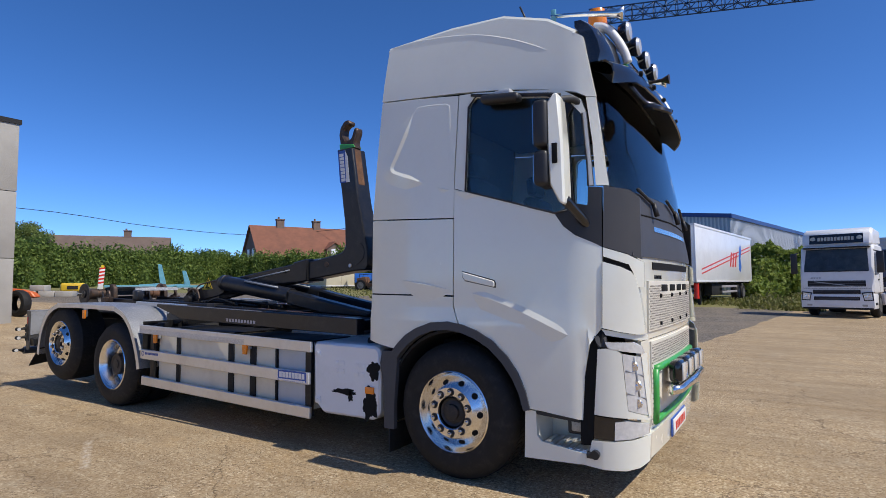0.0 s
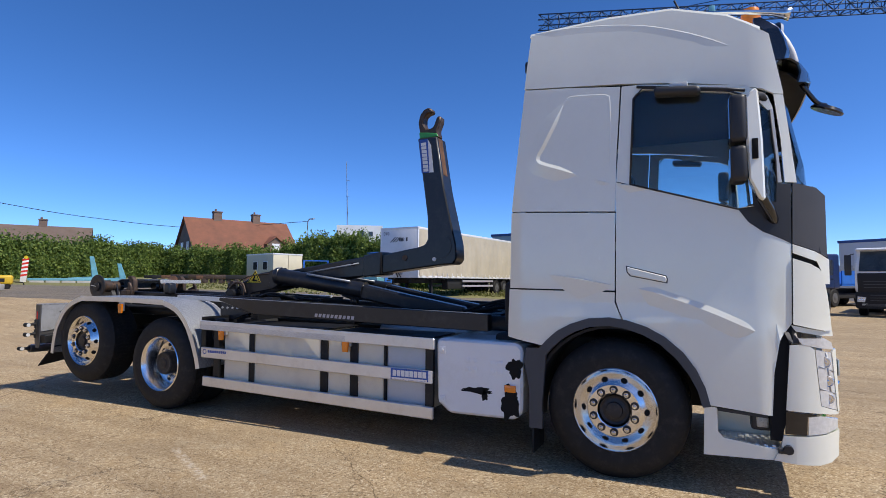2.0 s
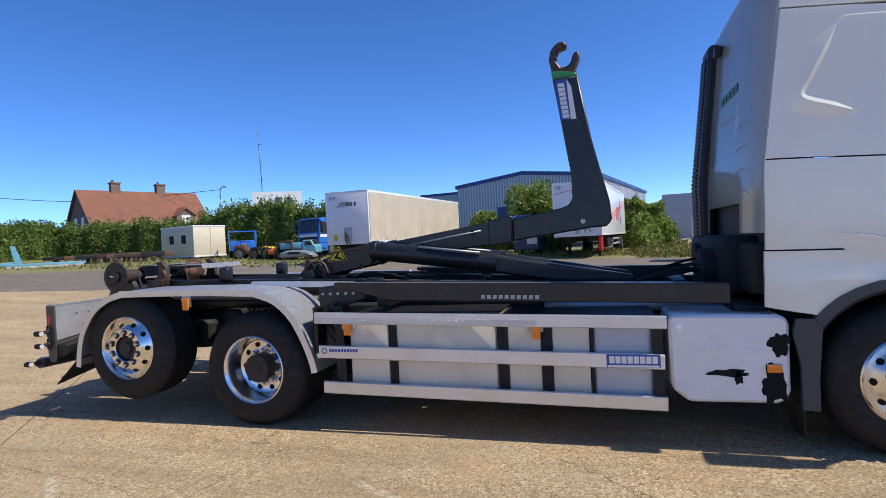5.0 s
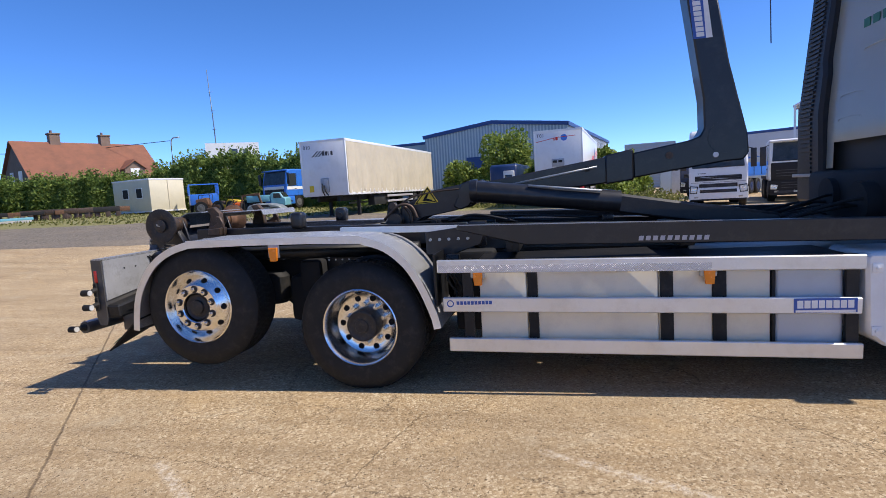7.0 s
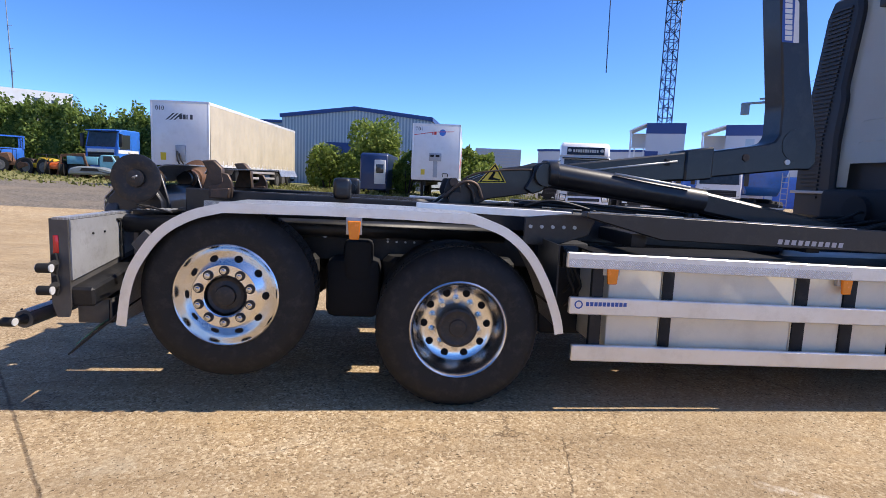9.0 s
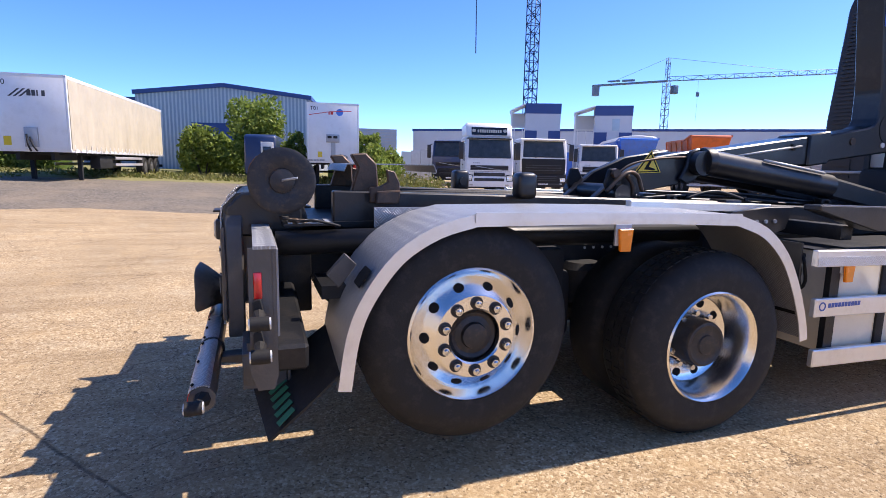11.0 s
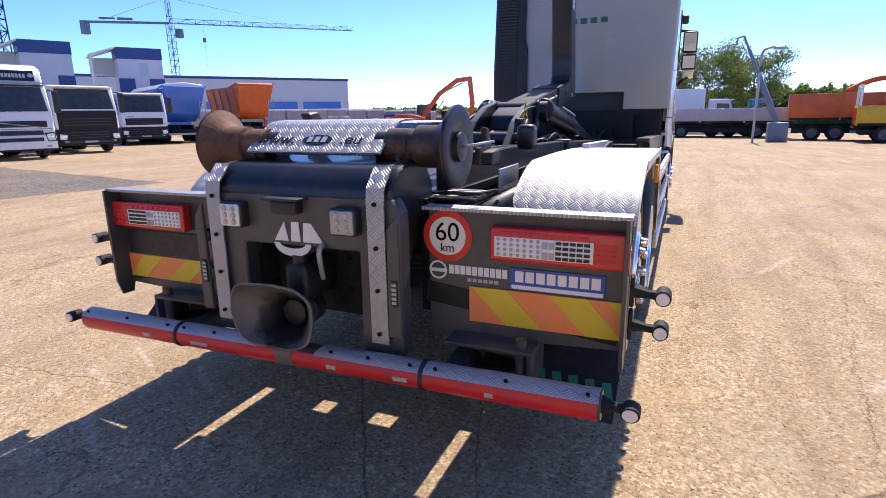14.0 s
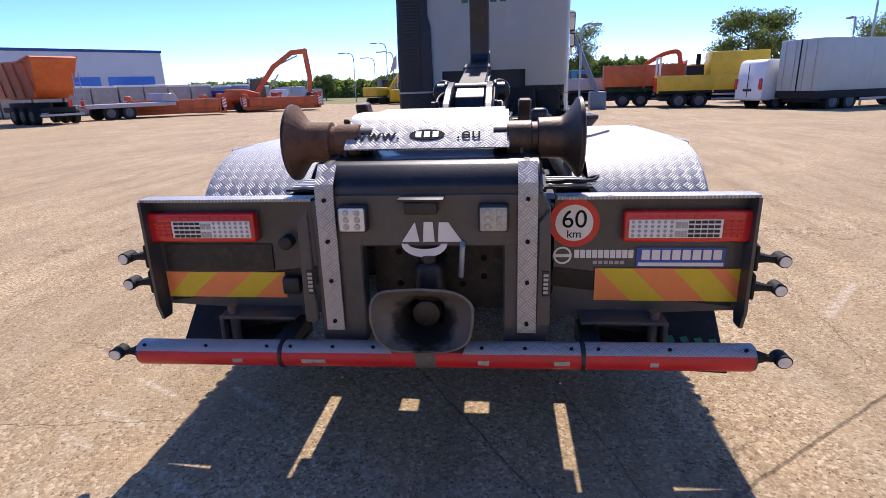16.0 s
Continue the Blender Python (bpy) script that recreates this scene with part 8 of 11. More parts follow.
def cab_over(ob, paint, x0=0.0, h=2.95, w=2.46, length=2.1, floor=0.95, grille="far_dark", face="w", lower="white_far", high=0.0):
    """A forward-control cab; x0 is its front."""
    hw = w / 2
    bm = B()
    prism(bm, [(x0 - length, floor), (x0 - 0.02, floor), (x0, floor + 0.1), (x0 - 0.02, 1.85), (x0 - 0.28, h - 0.12), (x0 - 0.42, h), (x0 - length, h)], "xz", -hw, hw, 0.07)
    body = part("cab", bm, M[paint], ob)
    if high:
        bm = B()
        prism(bm, [(x0 - length, h - 0.02), (x0 - 0.30, h - 0.05), (x0 - 0.42, h + high * 0.75), (x0 - 0.75, h + high), (x0 - length, h + high * 0.9)], "xz", -hw + 0.04, hw - 0.04, 0.10)
        part("high_roof", bm, M[paint], ob)
    bm = B()
    a = Vector((x0 - 0.02, 0, 1.88))
    b = Vector((x0 - 0.27, 0, h - 0.16))
    n = Vector((b.z - a.z, 0, -(b.x - a.x))).normalized() * 0.012
    vs = [bm.verts.new(q) for q in (a + n + Vector((0, -hw + 0.14, 0)), a + n + Vector((0, hw - 0.14, 0)), b + n + Vector((0, hw - 0.2, 0)), b + n + Vector((0, -hw + 0.2, 0)))]
    f = bm.faces.new(vs)
    bmesh.ops.solidify(bm, geom=[f], thickness=0.02)
    part("windscreen", bm, M["screen_far"], ob, "windscreen coloured grey for the sky's reflection")
    for s in (-1, 1):
        bm = B()
        prism(bm, [(x0 - 1.15, 1.75), (x0 - 0.22, 1.70), (x0 - 0.36, h - 0.35), (x0 - 1.15, h - 0.32)], "xz", s * (hw - 0.01), s * (hw + 0.006))
        part("side_window", bm, M["dark_glass"], ob)
        bm = B()
        tube(bm, [(x0 - 0.18, s * hw, h - 0.25), (x0 - 0.05, s * (hw + 0.22), h - 0.32)], 0.02, 6)
        box(bm, x0 - 0.12, x0 - 0.02, s * (hw + 0.10), s * (hw + 0.34), h - 1.15, h - 0.30, 0.03)
        part("mirror", bm, M["black"], ob)
        z0, z1 = (0.72, 1.04) if face == "w" else (0.60, 0.86)
        part("lamp_surround", prism(B(), [(s * (hw - 0.02), z0 - 0.02), (s * (hw - 0.34), z0 - 0.04), (s * (hw - 0.40), z1 - 0.02), (s * (hw - 0.05), z1 + 0.02)], "yz", x0 - 0.04, x0 + 0.034, 0.008), M["far_dark"], ob)
        hl = part("headlamp", prism(B(), [(s * (hw - 0.06), z0 + 0.02), (s * (hw - 0.31), z0), (s * (hw - 0.36), z1 - 0.06), (s * (hw - 0.08), z1 - 0.02)], "yz", x0 - 0.02, x0 + 0.042, 0.006), M["lens"], ob)
        for k in range(2):
            part("reflector", lathe(B(), [(0.055, 0.0), (0.05, 0.004), (0.02, 0.002)], (x0 + 0.043, s * (hw - 0.15 - 0.12 * k), (z0 + z1) / 2), 14, "x"), M["chrome"], hl)
        part("fog_lamp", box(B(), x0 - 0.02, x0 + 0.036, s * (hw - 0.40), s * (hw - 0.22), 0.47, 0.55, 0.01), M["lens_dim"], ob)
        part("corner_step", box(B(), x0 - 0.60, x0 - 0.16, s * (hw - 0.02), s * (hw + 0.012), 0.52, 0.62, 0.01), M["far_dark"], ob)
        bm = B()
        prism(bm, [(x0 - 1.25, floor + 0.02), (x0 - 1.22, h - 0.2), (x0 - 1.235, h - 0.2), (x0 - 1.265, floor + 0.02)], "xz", s * (hw - 0.005), s * (hw + 0.004))
        box(bm, x0 - 1.1, x0 - 0.9, s * hw, s * (hw + 0.03), 1.5, 1.55)
        part("door_edge", bm, M["far_dark"], ob)
    bm = B()
    box(bm, x0 - 0.9, x0 + 0.03, -hw, hw, 0.36, floor + 0.02, 0.06)
    part("bumper", bm, M[lower], ob)
    openings = ((0.26, 1.26, 1.50, 0.012), (0.44, 0.96, 1.13, 0.036), (0.46, 0.70, 0.86, 0.036)) if face == "w" else ((0.25, 1.14, 1.52, 0.014), (0.45, 0.62, 0.95, 0.036), (0.30, 0.44, 0.54, 0.036))
    for inset_y, z0, z1, out in openings:
        gr = part("grille", box(B(), x0 - 0.05, x0 + out, -hw + inset_y, hw - inset_y, z0, z1, 0.02), M[grille], ob)
        for k in range(3):
            z = z0 + (z1 - z0) * (k + 0.5) / 3
            part("slat", box(B(), x0 + out - 0.004, x0 + out + 0.008, -hw + inset_y + 0.04, hw - inset_y - 0.04, z - 0.012, z + 0.012, 0.003), M["arch_grey"], gr)
    for k in range(4):
        part("badge_bar", box(B(), x0 - 0.02, x0 + 0.004, -0.85 + 0.09 * k, -0.78 + 0.09 * k, 1.60, 1.63), M["arch_grey"], ob)
    part("bonnet_seam", box(B(), x0 - 0.02, x0 + 0.006, -hw + 0.10, hw - 0.10, 1.185, 1.197), M["far_dark"], ob)
    part("interior_dash", box(B(), x0 - 0.03, x0 - 0.006, -hw + 0.16, hw - 0.16, 1.865, 1.885), M["far_dark"], ob)
    part("plate", box(B(), x0 + 0.02, x0 + 0.044, -0.26, 0.26, 0.45, 0.54, 0.003), M["sign_white"], ob)
    if face == "w":
        bm = B()
        beam(bm, (x0 + 0.016, hw - 0.5, 1.25), (x0 + 0.016, -hw + 0.5, 1.46), 0.008, 0.035)
        part("grille_bar", bm, M["galv"], ob)
    if face == "w":
        part("visor", box(B(), x0 - 0.36, x0 - 0.12, -hw + 0.10, hw - 0.10, h - 0.12, h - 0.07, 0.015), M["far_dark"], ob)
    else:
        part("visor", box(B(), x0 - 0.32, x0 - 0.04, -hw + 0.05, hw - 0.05, h - 0.12, h - 0.06, 0.02), M[paint], ob)
    bm = B()
    box(bm, x0 - 0.03, x0 + 0.04, -hw + 0.05, hw - 0.05, 0.34, 0.42, 0.02)
    part("lower_lip", bm, M["far_dark"], ob)
    bm = B()
    for s in (-0.45, 0.1):
        tube(bm, [(x0 + 0.03, s, 1.86), (x0 - 0.02, s + 0.45, 1.93)], 0.012, 5)
    part("wipers", bm, M["far_dark"], ob)
    far_wheel(ob, x0 - 1.35, -hw + 0.02)
    far_wheel(ob, x0 - 1.35, hw - 0.02)
    return body


def chassis_rails(ob, x0, x1, z=0.75):
    bm = B()
    for s in (-1, 1):
        box(bm, x0, x1, s * 0.36, s * 0.46, z, z + 0.25)
    box(bm, x0 + 0.2, x1 - 0.2, -0.9, 0.9, z - 0.3, z, 0.03)
    part("chassis", bm, M["far_dark"], ob)


def truck_thing(name, label, at, turn, group=""):
    return thing(name, label, "truck", (at[0], at[1], gz(*at)), turn, group)


# white tractor unit with a lit roof panel
o = truck_thing("tractor_unit", "white tractor unit with a dark grille, facing the yard", (3.53, 20.27), -104, "trucks in the row")
cab_over(o, "white_far", 0, 2.95, 2.48, 2.15, 0.95, "far_dark", "w", "white_far", 0.72)
bm = B()
prism(bm, [(-0.33, 3.03), (-0.42, 3.42), (-0.38, 3.42), (-0.29, 3.03)], "xz", -0.92, 0.92)
sign = part("roof_sign", bm, M["gloss_black"], o, "dark roof sign with pale bars")
for k in range(11):
    y = -0.62 + k * 0.115
    part("sign_bar", prism(B(), [(-0.295, 3.15), (-0.335, 3.30), (-0.325, 3.30), (-0.285, 3.15)], "xz", y, y + 0.085), M["lens_dim"], sign)
for y in (-0.80, 0.80):
    part("sign_lamp", lathe(B(), [(0.11, 0.0), (0.10, 0.03), (0.04, 0.04)], (-0.36, y, 3.22), 16, "x"), M["lens_dim"], sign)
bm = B()
box(bm, -0.20, -0.185, -0.45, -0.15, 2.15, 2.35)
part("paper", bm, M["sign_white"], o)
bm = B()
box(bm, -0.20, -0.185, 0.45, 0.72, 2.2, 2.45)
part("paper", bm, M["yellow"], o)
o.scale = (0.91, 0.91, 0.91)
chassis_rails(o, -6.0, -1.9)
for x in (-4.9,):
    far_wheel(o, x, -1.22, 0.5, 0.6)
    far_wheel(o, x, 1.22, 0.5, 0.6)
for y in (-0.95, 0.95):
    part("side_tank", box(B(), -4.3, -2.6, y - 0.25, y + 0.25, 0.45, 0.95, 0.05), M["silver_grey"], o)

# dark-fronted low cab with white sides
o = truck_thing("construction_truck", "white low-cab lorry with a black grille, parked in the row", (7.45, 22.2), -106, "trucks in the row")
cab_over(o, "white_far", 0, 2.85, 2.46, 1.9, 1.0, "far_dark", "m", "far_dark")
bm = B()
box(bm, -0.1, 0.02, -1.15, 1.15, 1.0, 1.8, 0.05)
part("black_front", bm, M["far_dark"], o)
chassis_rails(o, -7.5, -1.8)
for x in (-4.6, -6.0):
    far_wheel(o, x, -1.22, 0.52, 0.6)
    far_wheel(o, x, 1.22, 0.52, 0.6)
bm = B()
box(bm, -7.4, -2.2, -1.2, 1.2, 1.05, 1.2, 0.02)
part("flat_bed", bm, M["far_dark"], o)

# white tipper cab
o = truck_thing("tipper_truck", "white low-cab lorry, parked beside a blue tipper", (14.4, 27.4), -118, "trucks in the row")
cab_over(o, "white_far", 0, 2.95, 2.46, 1.9, 1.0, "far_dark", "m", "far_dark")
chassis_rails(o, -7.0, -1.8)
for x in (-4.4, -5.8):
    far_wheel(o, x, -1.22, 0.52, 0.6)
    far_wheel(o, x, 1.22, 0.52, 0.6)

# dark blue lorry with a blue dropside body behind the tractor
o = truck_thing("dropside_lorry", "navy lorry with a blue dropside body, parked behind", (5.3, 30.5), -125, "trucks in the row")
cab_over(o, "navy_paint", 0, 2.9, 2.46, 1.9, 1.0, "far_dark", "w", "far_dark")
chassis_rails(o, -8.0, -1.8)
bm = B()
box(bm, -8.0, -2.1, -1.22, 1.22, 1.15, 1.25)
box(bm, -8.0, -2.1, -1.24, -1.19, 1.25, 2.0)
box(bm, -8.0, -2.1, 1.19, 1.24, 1.25, 2.0)
box(bm, -8.0, -7.95, -1.19, 1.19, 1.25, 2.0)
part("dropside_body", bm, M["blue_paint"], o)
for s in (-1, 1):
    for x in (-7.0, -5.5, -4.0):
        part("stanchion", box(B(), x - 0.04, x + 0.04, s * 1.235, s * 1.26, 1.2, 2.02), M["navy_paint"], o)
for x in (-5.2, -6.5):
    far_wheel(o, x, -1.2, 0.5, 0.6, "navy_paint")
    far_wheel(o, x, 1.2, 0.5, 0.6, "navy_paint")


def tipper(name, label, at, turn, paint, L, h0, h1, cover=None):
    """A tipping semi-trailer; x runs from its rear (0) forward."""
    o = thing(name, label, "trailer", (at[0], at[1], gz(*at)), turn, "tippers in the row")
    bm = B()
    prism(bm, [(0.25, h0 + 0.5), (0.9, h0), (L - 0.2, h0), (L, h0 + 0.3), (L, h1 - 0.1), (1.2, h1 - 0.15), (-0.3, h1 + 0.12), (-0.45, h1)], "xz", -1.22, 1.22, 0.06)
    for v in bm.verts:
        v.co.y *= 0.74 + 0.26 * min(1.0, max(0.0, (v.co.z - h0) / (h1 - h0) * 1.15))
    body = part("tipping_body", bm, M[paint], o)
    bm = B()
    for x in [0.2 + k * (L - 0.4) / 4 for k in range(5)]:
        for s in (-1, 1):
            beam(bm, (x + 0.3, s * 0.95, h0 + 0.12), (x + 0.3, s * 1.24, h1 - 0.15), 0.08, 0.08)
    for s in (-1, 1):
        beam(bm, (L, s * 1.24, h1 - 0.12), (1.2, s * 1.24, h1 - 0.17), 0.09, 0.1)
        beam(bm, (1.2, s * 1.24, h1 - 0.17), (-0.35, s * 1.24, h1 + 0.06), 0.09, 0.1)
    part("ribs", bm, M[paint], o)
    if cover:
        bm = B()
        prism(bm, [(-1.29, h1 - 0.08), (-1.05, h1 + 0.18), (0, h1 + 0.30), (1.05, h1 + 0.18), (1.29, h1 - 0.08)], "yz", -0.3, L + 0.05, 0.03)
        part("sheet_cover", wobble(bm, 0.04, 1.3), M[cover], o, "pale tarpaulin over the top")
    chassis_rails(o, 0.1, L, h0 - 0.45)
    for x in (1.0, 2.3, 3.6):
        if x < L - 0.5:
            far_wheel(o, x, -1.2, 0.5, 0.35)
            far_wheel(o, x, 1.2, 0.5, 0.35)
    bm = B()
    for k in range(6):
        box(bm, -0.34, -0.30, -1.15, -0.8, h0 - 0.5 + 0.33 * k, h0 - 0.46 + 0.33 * k)
    for y in (-1.15, -0.8):
        box(bm, -0.34, -0.30, y - 0.02, y + 0.02, h0 - 0.6, h0 + 1.4)
    box(bm, -0.1, 0.05, -1.15, 1.15, 0.5, 0.62)
    part("ladder", bm, M["galv"], o)
    return o


tipper("blue_tipper", "blue tipping trailer with a pale rolled cover", (17.2, 27.2), 65, "blue_paint", 7.0, 1.3, 3.35, "white_far")
tipper("orange_tipper", "worn orange tipping trailer", (21.1, 25.1), 62, "orange_paint", 6.0, 1.45, 3.65)


def box_trailer(name, label, at, turn, side_paint, face_paint, L=13.6, h0=1.22, h1=3.95, curtain=False, wheels_at=(9.0, 10.3, 11.6), z=None):
    """A box or curtain trailer; x runs away from the face seen (0)."""
    o = thing(name, label, "trailer", (at[0], at[1], gz(*at) if z is None else z), turn, "box trailers")
    bm = B()
    box(bm, 0, L, -1.24, 1.24, h0, h1, 0.03)
    part("box", bm, M[side_paint], o)
    bm = B()
    box(bm, -0.03, 0.02, -1.235, 1.235, h0 - 0.05, h1 + 0.02, 0.015)
    face = part("end_wall", bm, M[face_paint], o)
    bm = B()
    for y in (-1.22, 1.22):
        box(bm, -0.045, 0.06, y - 0.04, y + 0.04, h0 - 0.05, h1 + 0.02, 0.012)
    box(bm, -0.045, L, -1.26, -1.2, h1 - 0.10, h1 + 0.03, 0.012)
    box(bm, -0.045, L, 1.2, 1.26, h1 - 0.10, h1 + 0.03, 0.012)
    box(bm, -0.045, 0.03, -1.2, 1.2, h1 - 0.08, h1 + 0.03)
    box(bm, 0, L, -1.26, 1.26, h0 - 0.12, h0, 0.01)
    part("edge_rail", bm, M["white_far"], o)
    if curtain:
        bm = B()
        n = 150
        for s in (-1, 1):
            top = [bm.verts.new((0.1 + (L - 0.2) * i / n, s * (1.255 + 0.006 * math.sin(i * 0.9) + 0.006 * math.sin(i * 0.31)), h1 - 0.10)) for i in range(n + 1)]
            mid = [bm.verts.new((0.1 + (L - 0.2) * i / n, s * (1.262 + 0.018 * math.sin(i * 0.9) + 0.012 * math.sin(i * 0.31)), (h0 + h1) / 2)) for i in range(n + 1)]
            low = [bm.verts.new((0.1 + (L - 0.2) * i / n, s * (1.262 + 0.022 * math.sin(i * 0.9) + 0.008 * math.sin(i * 0.23)), h0 - 0.02 - 0.03 * (i % 4 < 2))) for i in range(n + 1)]
            for i in range(n):
                bm.faces.new((low[i], low[i + 1], mid[i + 1], mid[i]))
                bm.faces.new((mid[i], mid[i + 1], top[i + 1], top[i]))
        part("curtain", bm, M["tarp"], o, "creased cream curtain")
        bm = B()
        for s in (-1, 1):
            for i in range(24):
                x = 0.3 + i * (L - 0.5) / 24
                box(bm, x, x + 0.04, s * 1.27, s * 1.285, h0 - 0.14, h0 + 0.16)
        part("buckle_straps", bm, M["sign_white"], o)
    bm = B()
    for s in (-1, 1):
        box(bm, 0.2, L - 0.1, s * 0.5, s * 0.62, h0 - 0.42, h0 - 0.12)
        box(bm, 1.9, 2.05, s * 0.75, s * 0.9, 0.0, h0 - 0.1)
    for x in [0.6 + 1.1 * k for k in range(int(L))]:
        if x < L:
            box(bm, x, x + 0.08, -1.2, 1.2, h0 - 0.22, h0 - 0.12)
    box(bm, 3.4, 5.6, -1.1, -0.7, 0.45, h0 - 0.2, 0.03)
    box(bm, L - 0.15, L - 0.05, -1.2, 1.2, 0.45, 0.6)
    part("chassis", bm, M["far_dark"], o)
    for x in wheels_at:
        far_wheel(o, x, -1.2, 0.5, 0.36, "dull_rim")
        far_wheel(o, x, 1.2, 0.5, 0.36, "dull_rim")
    for s in (-1, 1):
        for z0 in (0.55, 0.85):
            part("side_guard", box(B(), 5.0, wheels_at[0] - 0.7, s * 1.2, s * 1.24, z0, z0 + 0.12, 0.01), M["silver_grey"], o)
    return o


back_face = Matrix(((0, 0, -1, 0), (-1, 0, 0, 0), (0, 1, 0, 0), (0, 0, 0, 1)))
o = box_trailer("curtain_trailer", "white-fronted trailer with creased cream curtains", (-14.4, 20.75), 84.8, "tarp", "white_far", 13.8, 1.2, 3.80, True, (10.0, 11.25, 12.5), 0.52)
letters("fleet_number", "010", 0.26, Matrix.Translation((-0.034, 0.86, 3.5)) @ back_face, M["ink"], o)
bm = B()
for k in range(3):
    prism(bm, [(0.62 - k * 0.17, 3.02), (0.30 - k * 0.17, 3.30), (0.22 - k * 0.17, 3.30), (0.54 - k * 0.17, 3.02)], "yz", -0.036, -0.032)
part("slanted_stripe", bm, M["arch_grey"], o)
for k, w in enumerate((0.13, 0.12, 0.05, 0.11)):
    y = 0.02 - k * 0.155
    part("lettering_bar", box(B(), -0.036, -0.032, y - w, y, 3.06, 3.26), M["arch_grey"], o)
bm = B()
box(bm, -0.12, -0.02, -0.25, 0.18, 1.25, 1.95, 0.02)
part("coupling_panel", bm, M["galv"], o)
bm = B()
tube(bm, bent([(-0.13, 0.0, 1.6), (-0.18, -0.1, 1.3), (-0.1, -0.2, 1.1)]), 0.03, 6)
tube(bm, bent([(-0.13, 0.1, 1.7), (-0.2, 0.05, 1.35), (-0.1, 0.0, 1.1)]), 0.03, 6)
part("coil_hose", bm, M["far_dark"], o)
bm = B()
box(bm, -0.04, -0.03, 0.62, 0.86, 1.3, 1.62)
part("yellow_notice", bm, M["yellow"], o)

o = box_trailer("box_trailer", "white box trailer with red side stripes and a blue mark", (-3.0, 24.7), 82.5, "white_far", "white_far", 12.9, 1.27, 4.03, False, (9.2, 10.5), 0.26)
letters("fleet_number", "T01", 0.26, Matrix.Translation((-0.034, 0.9, 3.78)) @ back_face, M["ink"], o)
bm = B()
prism(bm, [(1.15, 3.45), (1.15, 3.48), (0.1, 3.66), (-0.9, 3.70), (-0.9, 3.67), (0.1, 3.63)], "yz", -0.036, -0.032)
box(bm, -0.036, -0.031, 0.0, 0.12, 3.5, 3.64)
box(bm, -0.036, -0.031, 0.16, 0.22, 3.5, 3.64)
part("red_line", bm, M["sign_red"], o)
bm = B()
lathe(bm, [(0.17, 0.0), (0.17, 0.003)], (-0.032, -0.32, 3.62), 20, "x", -1)
part("blue_mark", bm, M["blue_paint"], o)
bm = B()
box(bm, -0.10, -0.02, -0.3, 0.35, 2.15, 2.55, 0.02)
box(bm, -0.06, -0.03, -0.1, 0.12, 1.3, 2.15)
part("service_box", bm, M["galv"], o)
part("service_socket", box(B(), -0.11, -0.098, -0.2, 0.0, 2.35, 2.47), M["far_dark"], o)
part("service_socket", box(B(), -0.11, -0.098, 0.08, 0.28, 2.35, 2.47), M["far_dark"], o)
bm = B()
tube(bm, bent([(-0.05, -0.4, 1.35), (-0.14, -0.4, 1.5), (-0.14, -0.65, 1.5), (-0.05, -0.65, 1.35)]), 0.02, 6)
part("grab_handle", bm, M["far_dark"], o)
bm = B()
box(bm, -0.036, -0.03, 0.55, 0.76, 1.42, 1.70)
part("yellow_notice", bm, M["yellow"], o)
bm = B()
for s in (-1, 1):
    for dz in (0.0, 0.22):
        prism(bm, [(1.0, 1.55 + dz), (12.5, 3.2 + dz), (12.5, 3.27 + dz), (1.0, 1.62 + dz)], "xz", s * 1.241, s * 1.246)
    for k in range(3):
        prism(bm, [(6.9 + k * 0.6, 2.05), (7.2 + k * 0.6, 2.05), (7.6 + k * 0.6, 2.9), (7.3 + k * 0.6, 2.9)], "xz", s * 1.241, s * 1.247)
part("red_side_stripes", bm, M["sign_red"], o)
for s in (-1, 1):
    bm = B()
    prism(bm, [(9.2, 1.9), (9.6, 1.75), (9.9, 2.1), (9.7, 2.6), (10.0, 3.1), (9.8, 3.5), (9.4, 3.2), (9.3, 2.6)], "xz", s * 1.241, s * 1.248)
    part("blue_side_mark", bm, M["blue_paint"], o)
bm = B()
cyl(bm, (0.5, -1.1, 0.35), (0.5, -1.1, 1.1), 0.12)
part("red_canister", bm, M["sign_red"], o)

# dark blue van between the trailers
o = thing("van", "dark blue van with a white rear door panel", "van", (-6.4, 29.5, gz(-6.4, 29.5)), 80)
bm = B()
prism(bm, [(0, 0.32), (0.05, 1.2), (0.15, 2.45), (0.4, 2.58), (4.0, 2.5), (4.6, 1.6), (5.3, 1.3), (5.4, 0.32)], "xz", -0.85, 0.85, 0.08)
part("body", bm, M["navy_paint"], o)
bm = B()
box(bm, -0.01, 0.14, -0.74, -0.06, 0.70, 2.15, 0.03)
part("white_panel", bm, M["white_far"], o)
bm = B()
box(bm, -0.02, 0.12, -0.64, -0.16, 1.35, 1.9, 0.03)
part("rear_window", bm, M["dark_glass"], o)
for x in (1.0, 4.3):
    far_wheel(o, x, -0.76, 0.36, 0.22)
    far_wheel(o, x, 0.76, 0.36, 0.22)

